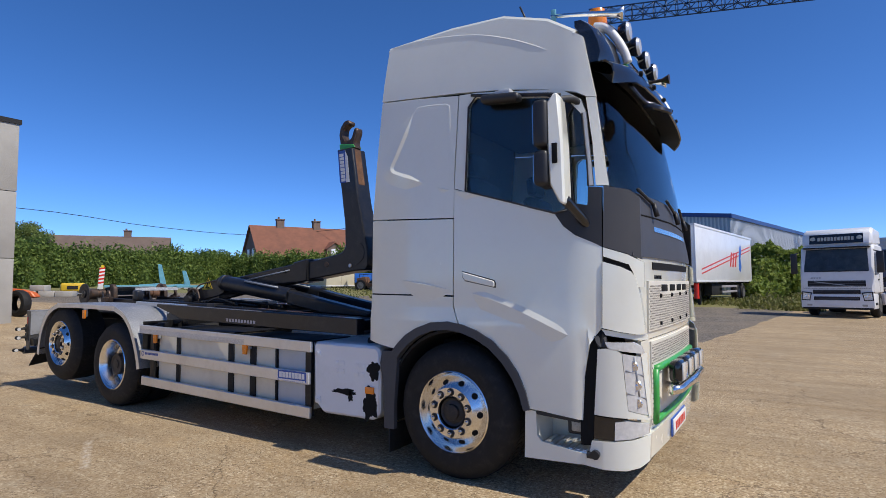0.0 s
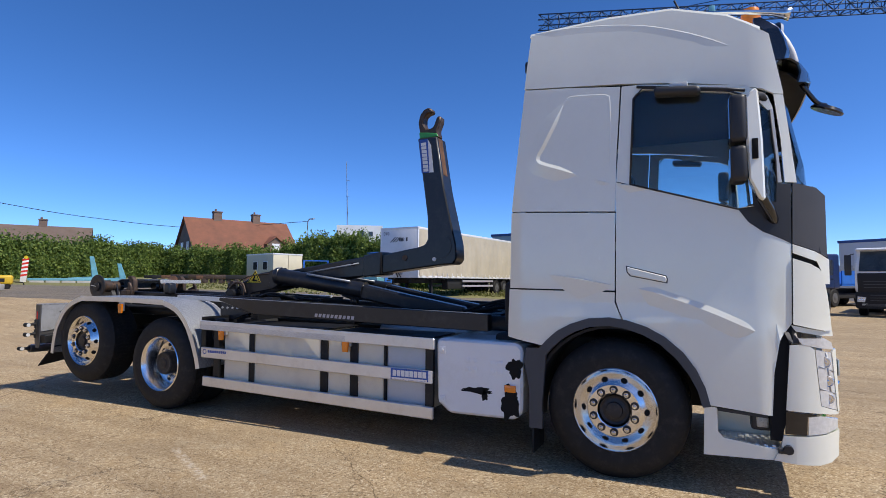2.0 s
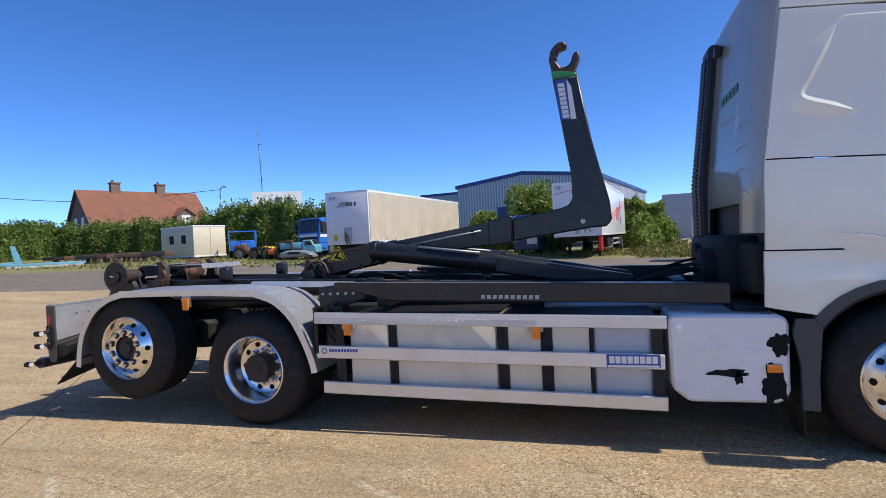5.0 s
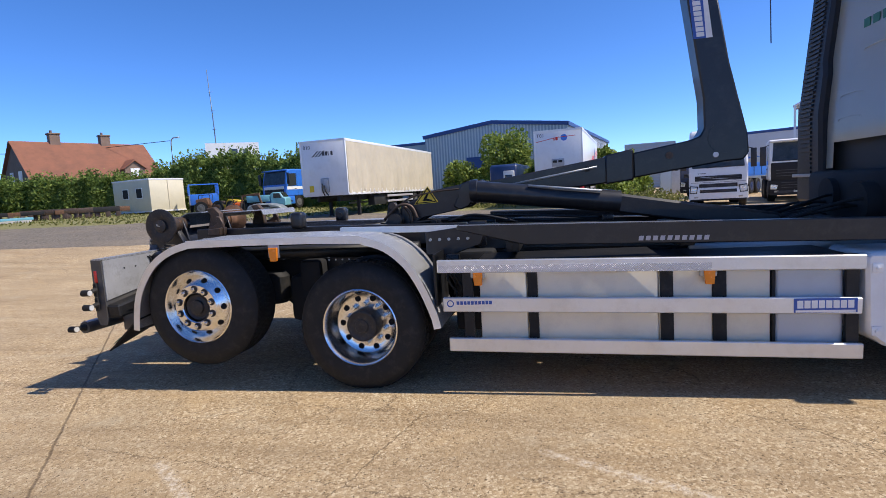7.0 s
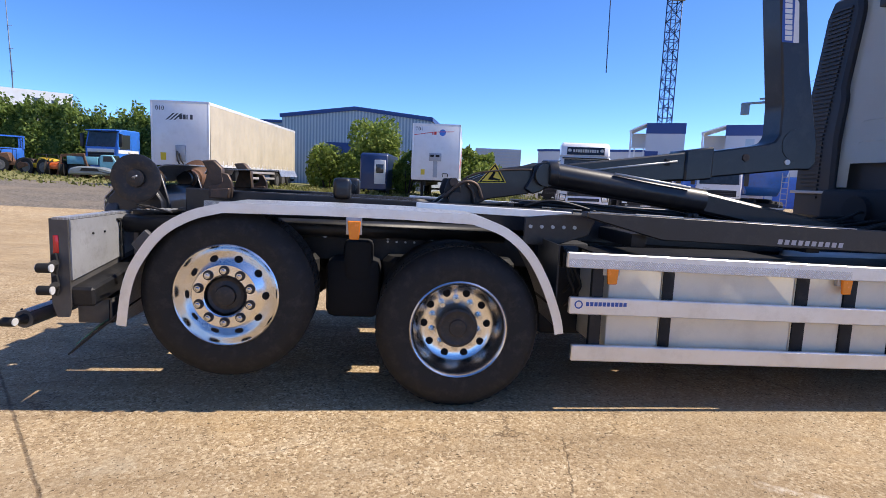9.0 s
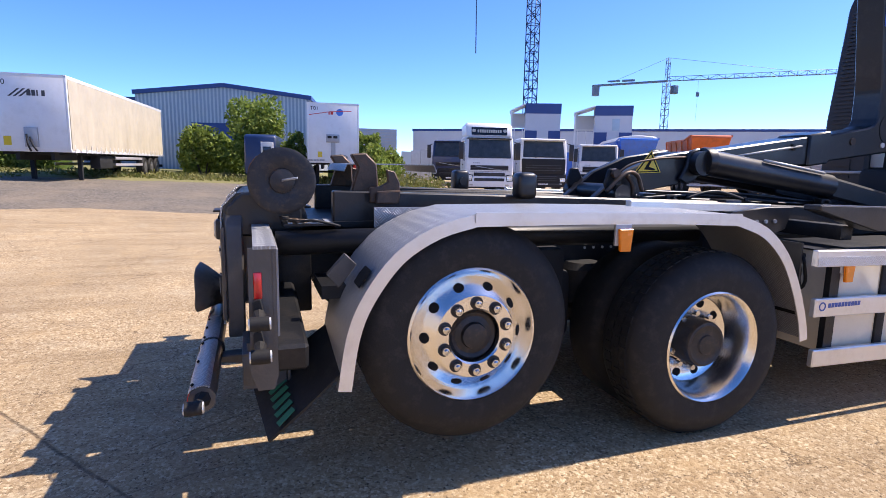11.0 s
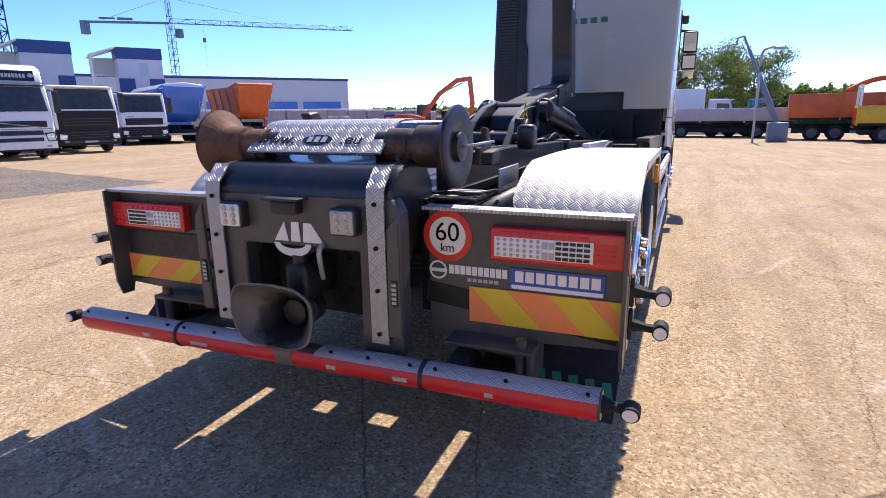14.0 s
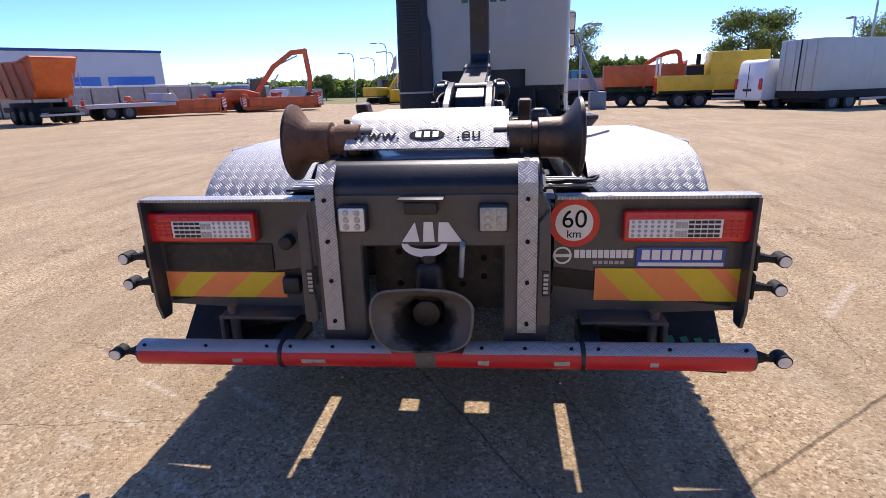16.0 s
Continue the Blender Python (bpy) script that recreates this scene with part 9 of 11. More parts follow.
# blue tractor unit by the hedge
o = truck_thing("blue_tractor_unit", "bright blue tractor unit with a white band, parked by the hedge", (-24.2, 33.8), -106)
cab_over(o, "blue_paint", 0, 3.0, 2.46, 2.1, 0.95, "far_dark", "m", "blue_paint")
bm = B()
box(bm, -0.1, 0.03, -1.0, 1.0, 1.5, 1.72, 0.02)
for s in (-1, 1):
    box(bm, -1.9, -0.1, s * 1.225, s * 1.24, 1.45, 1.68)
part("white_band", bm, M["white_far"], o)
chassis_rails(o, -6, -1.9)
far_wheel(o, -4.6, -1.2, 0.5, 0.6)
far_wheel(o, -4.6, 1.2, 0.5, 0.6)
bm = B()
box(bm, -5.6, -2.5, -1.0, 1.0, 1.0, 1.6, 0.1)
part("load", wobble(bm, 0.15, 1.5), M["rust"], o, "rusty load on the chassis")

# site cabin
o = thing("site_cabin", "cream site cabin with two dark windows, on blocks", "cabin", (-32.9, 31.2, 1.16), 163)
bm = B()
box(bm, 0, 4.6, -2.9, 0, 0.18, 2.55, 0.03)
part("cabin_body", bm, M["cream_panel"], o)
bm = B()
box(bm, -0.03, 4.63, -2.93, 0.03, 2.5, 2.62, 0.02)
box(bm, -0.03, 4.63, -2.93, 0.03, 0.1, 0.2)
part("cabin_rails", bm, M["white_far"], o)
for x in (1.3, 3.0):
    bm = B()
    box(bm, x - 0.38, x + 0.38, -0.02, 0.03, 1.15, 1.95)
    part("window", bm, M["white_far"], o)
    bm = B()
    box(bm, x - 0.32, x + 0.32, 0.01, 0.04, 1.21, 1.89)
    part("pane", bm, M["far_dark"], o)
bm = B()
for x in (0.3, 2.2, 4.1):
    for y in (-2.6, -0.3):
        box(bm, x - 0.2, x + 0.2, y - 0.2, y + 0.2, -0.4, 0.1)
part("foot_block", bm, M["block"], o)
bm = B()
for y in (-1.5,):
    box(bm, -0.035, 0.0, y - 0.02, y + 0.02, 0.2, 2.5)
part("panel_joint", bm, M["tarp"], o)

# blue cage trailer and small machines before the hedge
o = thing("cage_trailer", "small bright blue cage trailer", "trailer", (-29.5, 32.7, gz(-29.5, 32.7)), 128)
bm = B()
box(bm, -1.0, 1.4, -1.0, 1.0, 0.55, 1.35, 0.02)
part("tub", bm, M["blue_paint"], o)
bm = B()
for y in (-1.0, 1.0):
    for x in (-1.0, 0.2, 1.4):
        box(bm, x - 0.04, x + 0.04, y - 0.04, y + 0.04, 1.3, 2.1)
    box(bm, -1.0, 1.4, y - 0.03, y + 0.03, 2.02, 2.1)
    for k in range(4):
        box(bm, -1.0, 1.4, y - 0.01, y + 0.01, 1.42 + 0.14 * k, 1.46 + 0.14 * k)
box(bm, -1.04, -0.96, -1.0, 1.0, 2.02, 2.1)
part("cage", bm, M["blue_paint"], o)
far_wheel(o, 0.2, -1.0, 0.4, 0.25)
far_wheel(o, 0.2, 1.0, 0.4, 0.25)


def machine(name, label, at, turn, paint, L, W, H, seed, category="machine"):
    """A small yard machine: chassis, engine hood, seat frame, wheels, bucket."""
    o = thing(name, label, category, (at[0], at[1], gz(*at)), turn, "old machines by the hedge")
    r = random.Random(seed)
    bm = B()
    box(bm, -L / 2, L / 2, -W * 0.35, W * 0.35, 0.35, 0.6, 0.03)
    prism(bm, [(-L * 0.45, 0.55), (-L * 0.48, H * 0.75), (-L * 0.1, H * 0.85), (0, 0.55)], "xz", -W * 0.4, W * 0.4, 0.04)
    part("hood", bm, M[paint], o)
    bm = B()
    prism(bm, [(L * 0.2, 0.45), (L * 0.55, 0.25), (L * 0.6, 0.5), (L * 0.5, H * 0.6), (L * 0.25, H * 0.55)], "xz", -W * 0.5, W * 0.5, 0.03)
    part("bucket", bm, M[r.choice(["rust", paint, "brown_steel"])], o)
    for y in (-W * 0.35, W * 0.35):
        part("frame", tube(B(), [(0.0, y, 0.6), (0.02, y, H), (-L * 0.35, y, H), (-L * 0.4, y, 0.7)], 0.03, 6), M["far_dark"], o)
    for x in (-L * 0.3, L * 0.3):
        far_wheel(o, x, -W * 0.45, 0.38, 0.22)
        far_wheel(o, x, W * 0.45, 0.38, 0.22)
    return o


machine("yellow_dumper", "small yellow site dumper", (-25.1, 29.2), 165, "yellow_paint", 1.9, 1.1, 1.1, 1)
# old pale blue pick-up, and a grey hood laid before it
o = thing("pale_blue_pickup", "old pale blue flatbed pick-up without a load", "pick-up", (-22.0, 28.9, gz(-22.0, 28.9)), 12, "old machines by the hedge")
part("cab", prism(B(), [(0.3, 0.4), (0.3, 1.2), (0.45, 1.3), (0.95, 1.3), (1.15, 0.95), (1.3, 0.9), (1.3, 0.4)], "xz", -0.7, 0.7, 0.05), M["pale_blue"], o)
for s in (-1, 1):
    part("side_window", prism(B(), [(0.5, 0.92), (0.52, 1.22), (0.9, 1.22), (1.02, 0.92)], "xz", s * 0.695, s * 0.706), M["dark_glass"], o)
part("windscreen", prism(B(), [(0.97, 1.27), (1.15, 0.97), (1.165, 0.98), (0.985, 1.28)], "xz", -0.6, 0.6), M["dark_glass"], o)
part("bed", box(B(), -1.25, 0.24, -0.75, 0.75, 0.72, 1.16, 0.03), M["pale_blue"], o)
part("under_frame", box(B(), -1.25, 1.2, -0.5, 0.5, 0.34, 0.6, 0.02), M["far_dark"], o)
for x in (-0.8, 0.85):
    for y in (-0.66, 0.66):
        far_wheel(o, x, y, 0.33, 0.2)
o = thing("loose_hood", "faded grey vehicle hood lying on blocks", "scrap", (-21.35, 27.3, gz(-21.35, 27.3)), 12, "old machines by the hedge")
part("shell", prism(B(), [(-1.1, 0.2), (-1.0, 0.52), (-0.5, 0.66), (0.4, 0.64), (0.95, 0.50), (1.25, 0.25), (1.25, 0.2)], "xz", -0.6, 0.6, 0.08), M["hood_grey"], o)
part("dark_opening", prism(B(), [(-0.5, 0.40), (-0.4, 0.56), (0.3, 0.55), (0.42, 0.40)], "xz", -0.61, -0.595), M["far_dark"], o)
for x in (-0.7, 0.8):
    part("block", box(B(), x - 0.15, x + 0.15, -0.5, 0.5, 0.0, 0.22, 0.02), M["rust"], o)
o = thing("digging_arm", "rusty digging arm laid across the machines", "scrap metal", (-22.5, 28.0, gz(-22.5, 28.0)), 0, "old machines by the hedge")
bm = B()
beam(bm, (-0.9, 0.0, 1.15), (0.3, 0.1, 1.25), 0.14, 0.16, 0.02)
beam(bm, (0.2, 0.1, 1.28), (0.55, 0.1, 0.08), 0.12, 0.14, 0.02)
beam(bm, (-0.85, 0.0, 1.2), (-1.05, -0.1, 0.05), 0.12, 0.12, 0.02)
part("arm", wobble(bm, 0.02, 3.0), M["rust"], o)
machine("rusty_machine", "rusty machine with bent frame", (-23.8, 28.6), 100, "orange_paint", 1.6, 1.0, 0.9, 4)
machine("orange_roller", "worn orange roller by the blue trailer", (-27.6, 30.8), 20, "rust", 2.0, 1.2, 1.3, 5)
o = thing("yellow_pump", "rounded yellow pump on small wheels", "pump", (-31.0, 9.9, gz(-31.0, 9.9)), 60, "old machines by the hedge")
part("hood", box(B(), -0.56, 0.56, -0.4, 0.4, 0.20, 0.68, 0.12, 4), M["yellow_paint"], o)
part("drawbar", tube(B(), [(0.5, 0, 0.35), (0.95, 0, 0.32), (1.0, 0, 0.2)], 0.03, 6), M["far_dark"], o)
part("vent", box(B(), -0.25, 0.25, -0.412, -0.395, 0.34, 0.52), M["far_dark"], o)
for y in (-0.36, 0.36):
    far_wheel(o, 0.0, y, 0.20, 0.12)

# pale blue frames and dark beams laid on blocks
for x, y, turn, L, z0, fin_at, fin_top in ((-40.12, 15.97, 59.6, 4.5, 0.27, 3.79, 1.82), (-37.69, 20.08, 53.8, 4.26, 0.26, 0.7, 1.39)):
    o = thing("steel_frame", "pale blue steel frame with an upright fin, laid on blocks", "frame", (x, y, gz(x, y)), turn, "frames on blocks")
    for yy in (-0.5, 0.4):
        part("rail", box(B(), 0, L, yy, yy + 0.1, z0 - 0.16, z0, 0.01), M["pale_blue"], o)
    for i in range(6):
        part("rung", box(B(), i * (L - 0.1) / 5, i * (L - 0.1) / 5 + 0.1, -0.4, 0.4, z0 - 0.13, z0 - 0.02), M["pale_blue"], o)
    part("fin", prism(B(), [(fin_at + 0.22, z0 - 0.02), (fin_at - 0.18, z0 - 0.02), (fin_at - 0.22, z0 + 0.3), (fin_at - 0.38, fin_top), (fin_at - 0.12, fin_top), (fin_at + 0.18, z0 + 0.25)], "xz", -0.10, 0.10, 0.02), M["pale_blue"], o)
    part("strut", beam(B(), (fin_at - 0.05, 0, z0 + 0.06), (fin_at - 1.6, 0, z0 - 0.04), 0.14, 0.16, 0.01), M["pale_blue"], o)
    for i in range(5):
        part("block", wobble(box(B(), 0.1 + i * (L - 1.0) / 4, 0.9 + i * (L - 1.0) / 4, -0.55, 0.55, -0.25, z0 - 0.17, 0.03), 0.015, 4.0, i), M["block"], o)
rnd = random.Random(21)
for k in range(9):
    x, y = -34.3 - k * 0.42, 28.2 - k * 0.46
    o = thing("steel_beam", "dark rusty beam lying on a block", "beam", (x, y, gz(x, y)), 47 + rnd.uniform(-12, 12), "old beams in the grass")
    bm = B()
    box(bm, -1.6, 1.6, -0.12, 0.12, 0.35, 0.35 + rnd.uniform(0.15, 0.4), 0.01)
    part("beam", bm, M[rnd.choice(["brown_steel", "far_dark", "rust"])], o)
    bm = B()
    box(bm, -1.0, -0.7, -0.15, 0.15, -0.2, 0.36, 0.02)
    box(bm, 0.7, 1.0, -0.15, 0.15, -0.2, 0.36, 0.02)
    part("block", bm, M["brown_steel"], o)
for k, (x, y, z, turn, L) in enumerate(((-30.7, 7.75, 0.0, 47, 0.75), (-30.15, 8.35, 0.0, 52, 0.7), (-29.6, 8.95, 0.0, 44, 0.8), (-31.5, 8.1, 0.0, 50, 0.9), (-30.4, 8.1, 0.30, 40, 0.7))):
    o = thing("concrete_block", "pale concrete block, lying by the hedge", "block", (x, y, gz(x, y) + z), turn, "concrete blocks")
    part("block", wobble(box(B(), -L / 2, L / 2, -0.3, 0.3, 0.0, 0.30, 0.03), 0.012, 4.0, k), M["block"], o)
o = thing("scrap_ring", "worn black tyre standing by the hall", "scrap", (-19.9, 3.35, gz(-19.9, 3.35)), 15)
part("tyre", lathe(B(), [(0.24, -0.11), (0.33, -0.15), (0.42, -0.13), (0.45, -0.06), (0.45, 0.06), (0.42, 0.13), (0.33, 0.15), (0.24, 0.11)], (0, 0, 0.45), 32, "y", 1, (False, False)), M["rubber"], o)
o = thing("orange_barrier", "orange plastic barrier lying on the ground", "barrier", (-30.2, 7.1, gz(-30.2, 7.1)), 40)
part("panel", wobble(prism(B(), [(-0.9, 0.0), (0.9, 0.0), (0.7, 0.30), (0.1, 0.42), (-0.6, 0.50)], "xz", -0.25, 0.25, 0.05), 0.05, 2.0), M["orange_paint"], o)
o = thing("striped_post", "leaning white post with red stripes and a yellow lamp", "post", (-40.24, 15.74, gz(-40.24, 15.74)), 60)
o.rotation_euler.y = radians(4)
part("post", box(B(), -0.17, 0.17, -0.03, 0.03, -0.1, 1.56, 0.01), M["sign_white"], o)
for k in range(5):
    z = 0.35 + k * 0.26
    part("stripe", prism(B(), [(-0.174, z), (0.174, z + 0.10), (0.174, z + 0.23), (-0.174, z + 0.13)], "xz", -0.034, 0.034), M["sign_red"], o)
part("lamp", cyl(B(), (0, -0.05, 1.65), (0, 0.05, 1.65), 0.11, seg=16), M["yellow"], o, "yellow warning lamp")

# hedges, bushes, weeds
hedge("conifer_hedge", "long dense green conifer hedge with a feathery top", (-100, 39), (-36.5, 37.1), 2.85, 2.4, 95000, 0.22, 31, "conifer", 1.2)
hedge("conifer_hedge", "dense green conifer hedge before the low house", (-42.5, 8.0), (-56.0, 37.6), 2.95, 2.4, 42000, 0.22, 33, "conifer", 1.2)
hedge("conifer_hedge", "taller dense green conifer hedge with a feathery top", (-36.5, 37.1), (-17.5, 36.5), 3.95, 2.4, 42000, 0.22, 32, "conifer", 1.2)
hedge("bush_row", "overgrown green bushes beside the warehouse", (-11.5, 42), (-6.0, 42), 2.6, 2.4, 7000, 0.26, 41, "bush", 0.2)
hedge("bush_hedge", "overgrown bushes behind the trailer", (-0.8, 41.5), (3.0, 41.5), 3.6, 2.4, 5000, 0.26, 43, "bush", 0.2)
bush("leafy_bush", "large leafy green bush", (-9.6, 33.5), 1.5, 2.9, 4200, 0.22, 51)
bush("leafy_bush", "large leafy green bush beside the van", (-6.1, 34.8), 2.6, 5.0, 6500, 0.24, 52)
bush("leafy_bush", "dark green bush between the van and the trailer", (-4.3, 31.6), 1.1, 2.9, 3000, 0.22, 55)
bush("leafy_bush", "green bush against the trailer", (1.6, 33.5), 1.3, 2.6, 3000, 0.24, 53)
bush("leafy_bush", "green bush against the trailer", (0.9, 29.5), 0.9, 1.4, 1500, 0.22, 54)
rg = np.random.default_rng(61)
pts = []
for x0, x1, y0, y1, n, h in ((-16, 2.6, 26.5, 34, 5200, 0.34), (0.0, 3.4, 24, 36, 3200, 0.8), (-45, -16, 19, 36, 3500, 0.08)):
    x = rg.uniform(x0, x1, n)
    y = rg.uniform(y0, y1, n)
    z = np.array([gz(a, b) for a, b in zip(x, y)]) + rg.uniform(0.0, h, n) * (0.5 + 0.5 * np.sin(x * 1.7) * np.cos(y * 1.3))
    pts.append(np.column_stack([x, y, z]))
ob = new("weeds", leaf_mesh("weeds", np.concatenate(pts), 0.17, 62, M["weed"], 0.9))
tagged(ob, "dry weeds and rough grass along the yard's edge", "weeds", kind="stuff")

# trees beyond the eastern trucks
for x, y, h, s, seed in ((52, -3.0, 7.6, 4.0, 1), (49, 1.5, 6.6, 3.2, 2), (56, -7.5, 7.2, 3.6, 3), (38.6, -19.3, 6.6, 3.0, 4), (55, -40, 8.0, 4.0, 5), (66, 33, 3.4, 1.5, 6), (80, 28, 3.8, 1.9, 7), (62, 12.5, 3.4, 1.6, 8), (72, 16, 3.4, 1.7, 9), (-66, 20.5, 6.0, 3.0, 10)):
    tree("tree", "green deciduous tree beyond the parked trucks", (x, y), h, s, 15000, 0.17, 70 + seed)
hedge("far_woods", "dark line of far woods", (90, -24), (96, 6), 5.2, 6.0, 9000, 0.7, 91, "conifer", 0.6)
hedge("far_woods", "dark line of far woods", (100, 12), (96, 62), 3.0, 6.0, 9000, 0.7, 92, "bush", 0.3)
hedge("far_woods", "dark line of far woods", (60, -70), (92, -24), 4.0, 6.0, 9000, 0.7, 93, "conifer", 0.3)

# ---- buildings ----
# concrete panel hall at the yard's western edge
o = thing("concrete_hall", "hall of pebbled concrete panels", "building", (-18.3, 2.6, 0.3), 0)
for i, (z0, z1) in enumerate(((-0.3, 2.0), (2.02, 4.1), (4.12, 6.25))):
    for k in range(4):
        bm = B()
        box(bm, -0.25, 0, -6 * (k + 1) + 0.01, -6 * k - 0.01, z0, z1, 0.01)
        part("wall_panel", bm, M["concrete_wall"], o)
    bm = B()
    box(bm, -12, -0.26, -0.25, 0, z0, z1, 0.01)
    part("wall_panel", bm, M["concrete_wall"], o)
bm = B()
box(bm, -12, 0.04, -24, 0.04, 6.25, 6.4)
part("roof", bm, M["far_dark"], o)
bm = B()
box(bm, -12, -11.7, -24, -0.3, -0.3, 6.24)
box(bm, -11.7, -0.3, -24, -23.7, -0.3, 6.24)
part("wall", bm, M["concrete_wall"], o)

# warehouse with blue trim: gable to the yard
g0 = 0.35
o = thing("warehouse", "blue-grey clad warehouse with dark blue roof trim", "building", (-15.64, 48.97, g0), -12.0)
W, L = 14.0, 30.0
bm = B()
prism(bm, [(0, -0.5), (W, -0.5), (W, 6.5), (W / 2, 7.25), (0, 6.5)], "xz", 0, L)
part("wall", bm, M["clad_grey"], o)
bm = B()
for k in range(46):
    x = 0.15 + k * 0.3
    box(bm, x, x + 0.12, -0.05, 0.0, -0.3, 6.4 + 0.75 * (1 - abs(x - W / 2) / (W / 2)))
for k in range(98):
    y = 0.15 + k * 0.3
    box(bm, W, W + 0.05, y, y + 0.12, -0.3, 6.4)
part("cladding_ribs", bm, M["clad_white"], o)
bm = B()
for a, b in (((-0.15, 6.5), (W / 2, 7.3)), ((W / 2, 7.3), (W + 0.15, 6.5))):
    beam(bm, (a[0], -0.08, a[1]), (b[0], -0.08, b[1]), 0.2, 0.34)
beam(bm, (W + 0.08, -0.1, 6.5), (W + 0.08, L, 6.5), 0.2, 0.34)
part("roof_trim", bm, M["clad_blue"], o)
bm = B()
prism(bm, [(-0.1, 6.52), (W / 2, 7.36), (W + 0.1, 6.52), (W / 2, 7.26)], "xz", -0.1, L + 0.1)
part("roof", bm, M["galv"], o)
bm = B()
box(bm, 4.3, 7.8, -0.06, 0.05, -0.3, 4.2)
part("roller_door", bm, M["clad_blue"], o)
bm = B()
box(bm, -4.5, -0.02, 0.5, 9, -0.5, 5.9)
part("annexe", bm, M["clad_grey"], o)
bm = B()
box(bm, -4.6, -0.02, 0.4, 9, 5.9, 6.15)
part("annexe_trim", bm, M["clad_blue"], o)
o = thing("low_store", "low grey corrugated store", "building", (6.0, 71.6, 0.2), -7)
bm = B()
box(bm, 0, 6.2, 0, 5, -0.5, 5.9)
part("wall", bm, M["galv"], o)
bm = B()
for k in range(14):
    box(bm, -0.03, 6.23, -0.04, 0.0, 0.3 + k * 0.4, 0.42 + k * 0.4)
part("cladding_ribs", bm, M["clad_grey"], o)
o = thing("sheet_fence", "weathered corrugated sheet fence", "fence", (5.0, 41.5, gz(5, 41.5)), 12)
for k in range(14):
    bm = B()
    box(bm, k * 0.9, k * 0.9 + 0.88, -0.03, 0.03, -0.2, 2.3 + 0.1 * (k % 3))
    part("fence_sheet", bm, M["galv" if k % 4 else "clad_grey"], o)

# long white hall with blue doors, and two office towers before it
o = thing("long_hall", "long white hall with a row of blue doors", "building", (15.0, 72.6, -0.1), math.degrees(math.atan2(41.6 - 72.6, 58.3 - 15.0)))
Lh = 53.3
bm = B()
box(bm, 0, Lh, 0, 20, -1, 6.2)
part("wall", bm, M["clad_white"], o)
bm = B()
box(bm, -0.1, Lh + 0.1, -0.1, 20, 6.2, 6.5)
part("roof_edge", bm, M["clad_blue"], o)
for k in range(8):
    bm = B()
    box(bm, Lh - 1.2 - k * 6.0 - 5.2, Lh - 1.2 - k * 6.0, -0.06, 0.02, -0.5, 3.5)
    part("blue_door", bm, M["blue_paint"], o)
for az, d, w, hgt, f in ((59.7, 46, 4.0, 6.5, 0.30), (53.2, 48, 4.6, 6.5, 0.36)):
    x, y = -8.13 + d * math.cos(radians(az)), -2.39 + d * math.sin(radians(az))
    g = gz(x, y)
    hgt -= g
    o = thing("office_tower", "white stair tower with blue bands beside an open porch", "building", (x, y, g), az - 90 + 5, "office towers")
    c = -w / 2 + f * w
    bm = B()
    box(bm, c, w / 2, 0, 2.6, -0.5, hgt - 0.75)
    box(bm, -w / 2 + 0.1, c, 2.2, 2.6, -0.5, 3.2)
    box(bm, -w / 2 + 0.1, c, 2.2, 2.6, 4.75, hgt - 0.6)
    part("wall", bm, M["clad_white"], o)
    bm = B()
    box(bm, c - 0.02, w / 2 + 0.03, -0.04, 2.65, hgt - 0.8, hgt)
    part("blue_band", bm, M["clad_blue"], o)
    for x0, x1 in ((c, c + (w / 2 - c) * 0.33), (w / 2 - (w / 2 - c) * 0.33, w / 2)):
        part("blue_panel", box(B(), x0 - 0.02, x1 + 0.02, -0.04, 0.1, 2.0, 4.35 - g), M["clad_blue"], o)
    bm = B()
    prism(bm, [(-w / 2 - 0.05, hgt - 0.56), (c - 0.02, hgt + 0.01), (c - 0.02, hgt - 0.10), (-w / 2 - 0.05, hgt - 0.68)], "xz", -0.04, 2.62)
    part("porch_roof", bm, M["white_far"], o)
    if f > 0.33:
        m = (c + w / 2) / 2
        part("window", box(B(), m - 0.10, m + 0.5, -0.03, 0.05, 4.5 - g, 5.45 - g), M["pale_glass"], o, "window coloured pale for the sky's reflection")
    part("corner_post", box(B(), -w / 2, -w / 2 + 0.14, 0.0, 0.14, -0.5, hgt - 0.62), M["white_far"], o)
    for z in (3.2, 4.7):
        part("porch_rail", box(B(), -w / 2 + 0.1, c, 2.12, 2.2, z - 0.06, z + 0.06), M["white_far"], o)
    for k in range(2):
        part("porch_mullion", box(B(), -w / 2 + 0.3 + k * 0.7, -w / 2 + 0.4 + k * 0.7, 2.12, 2.2, 3.2, 4.7), M["white_far"], o)

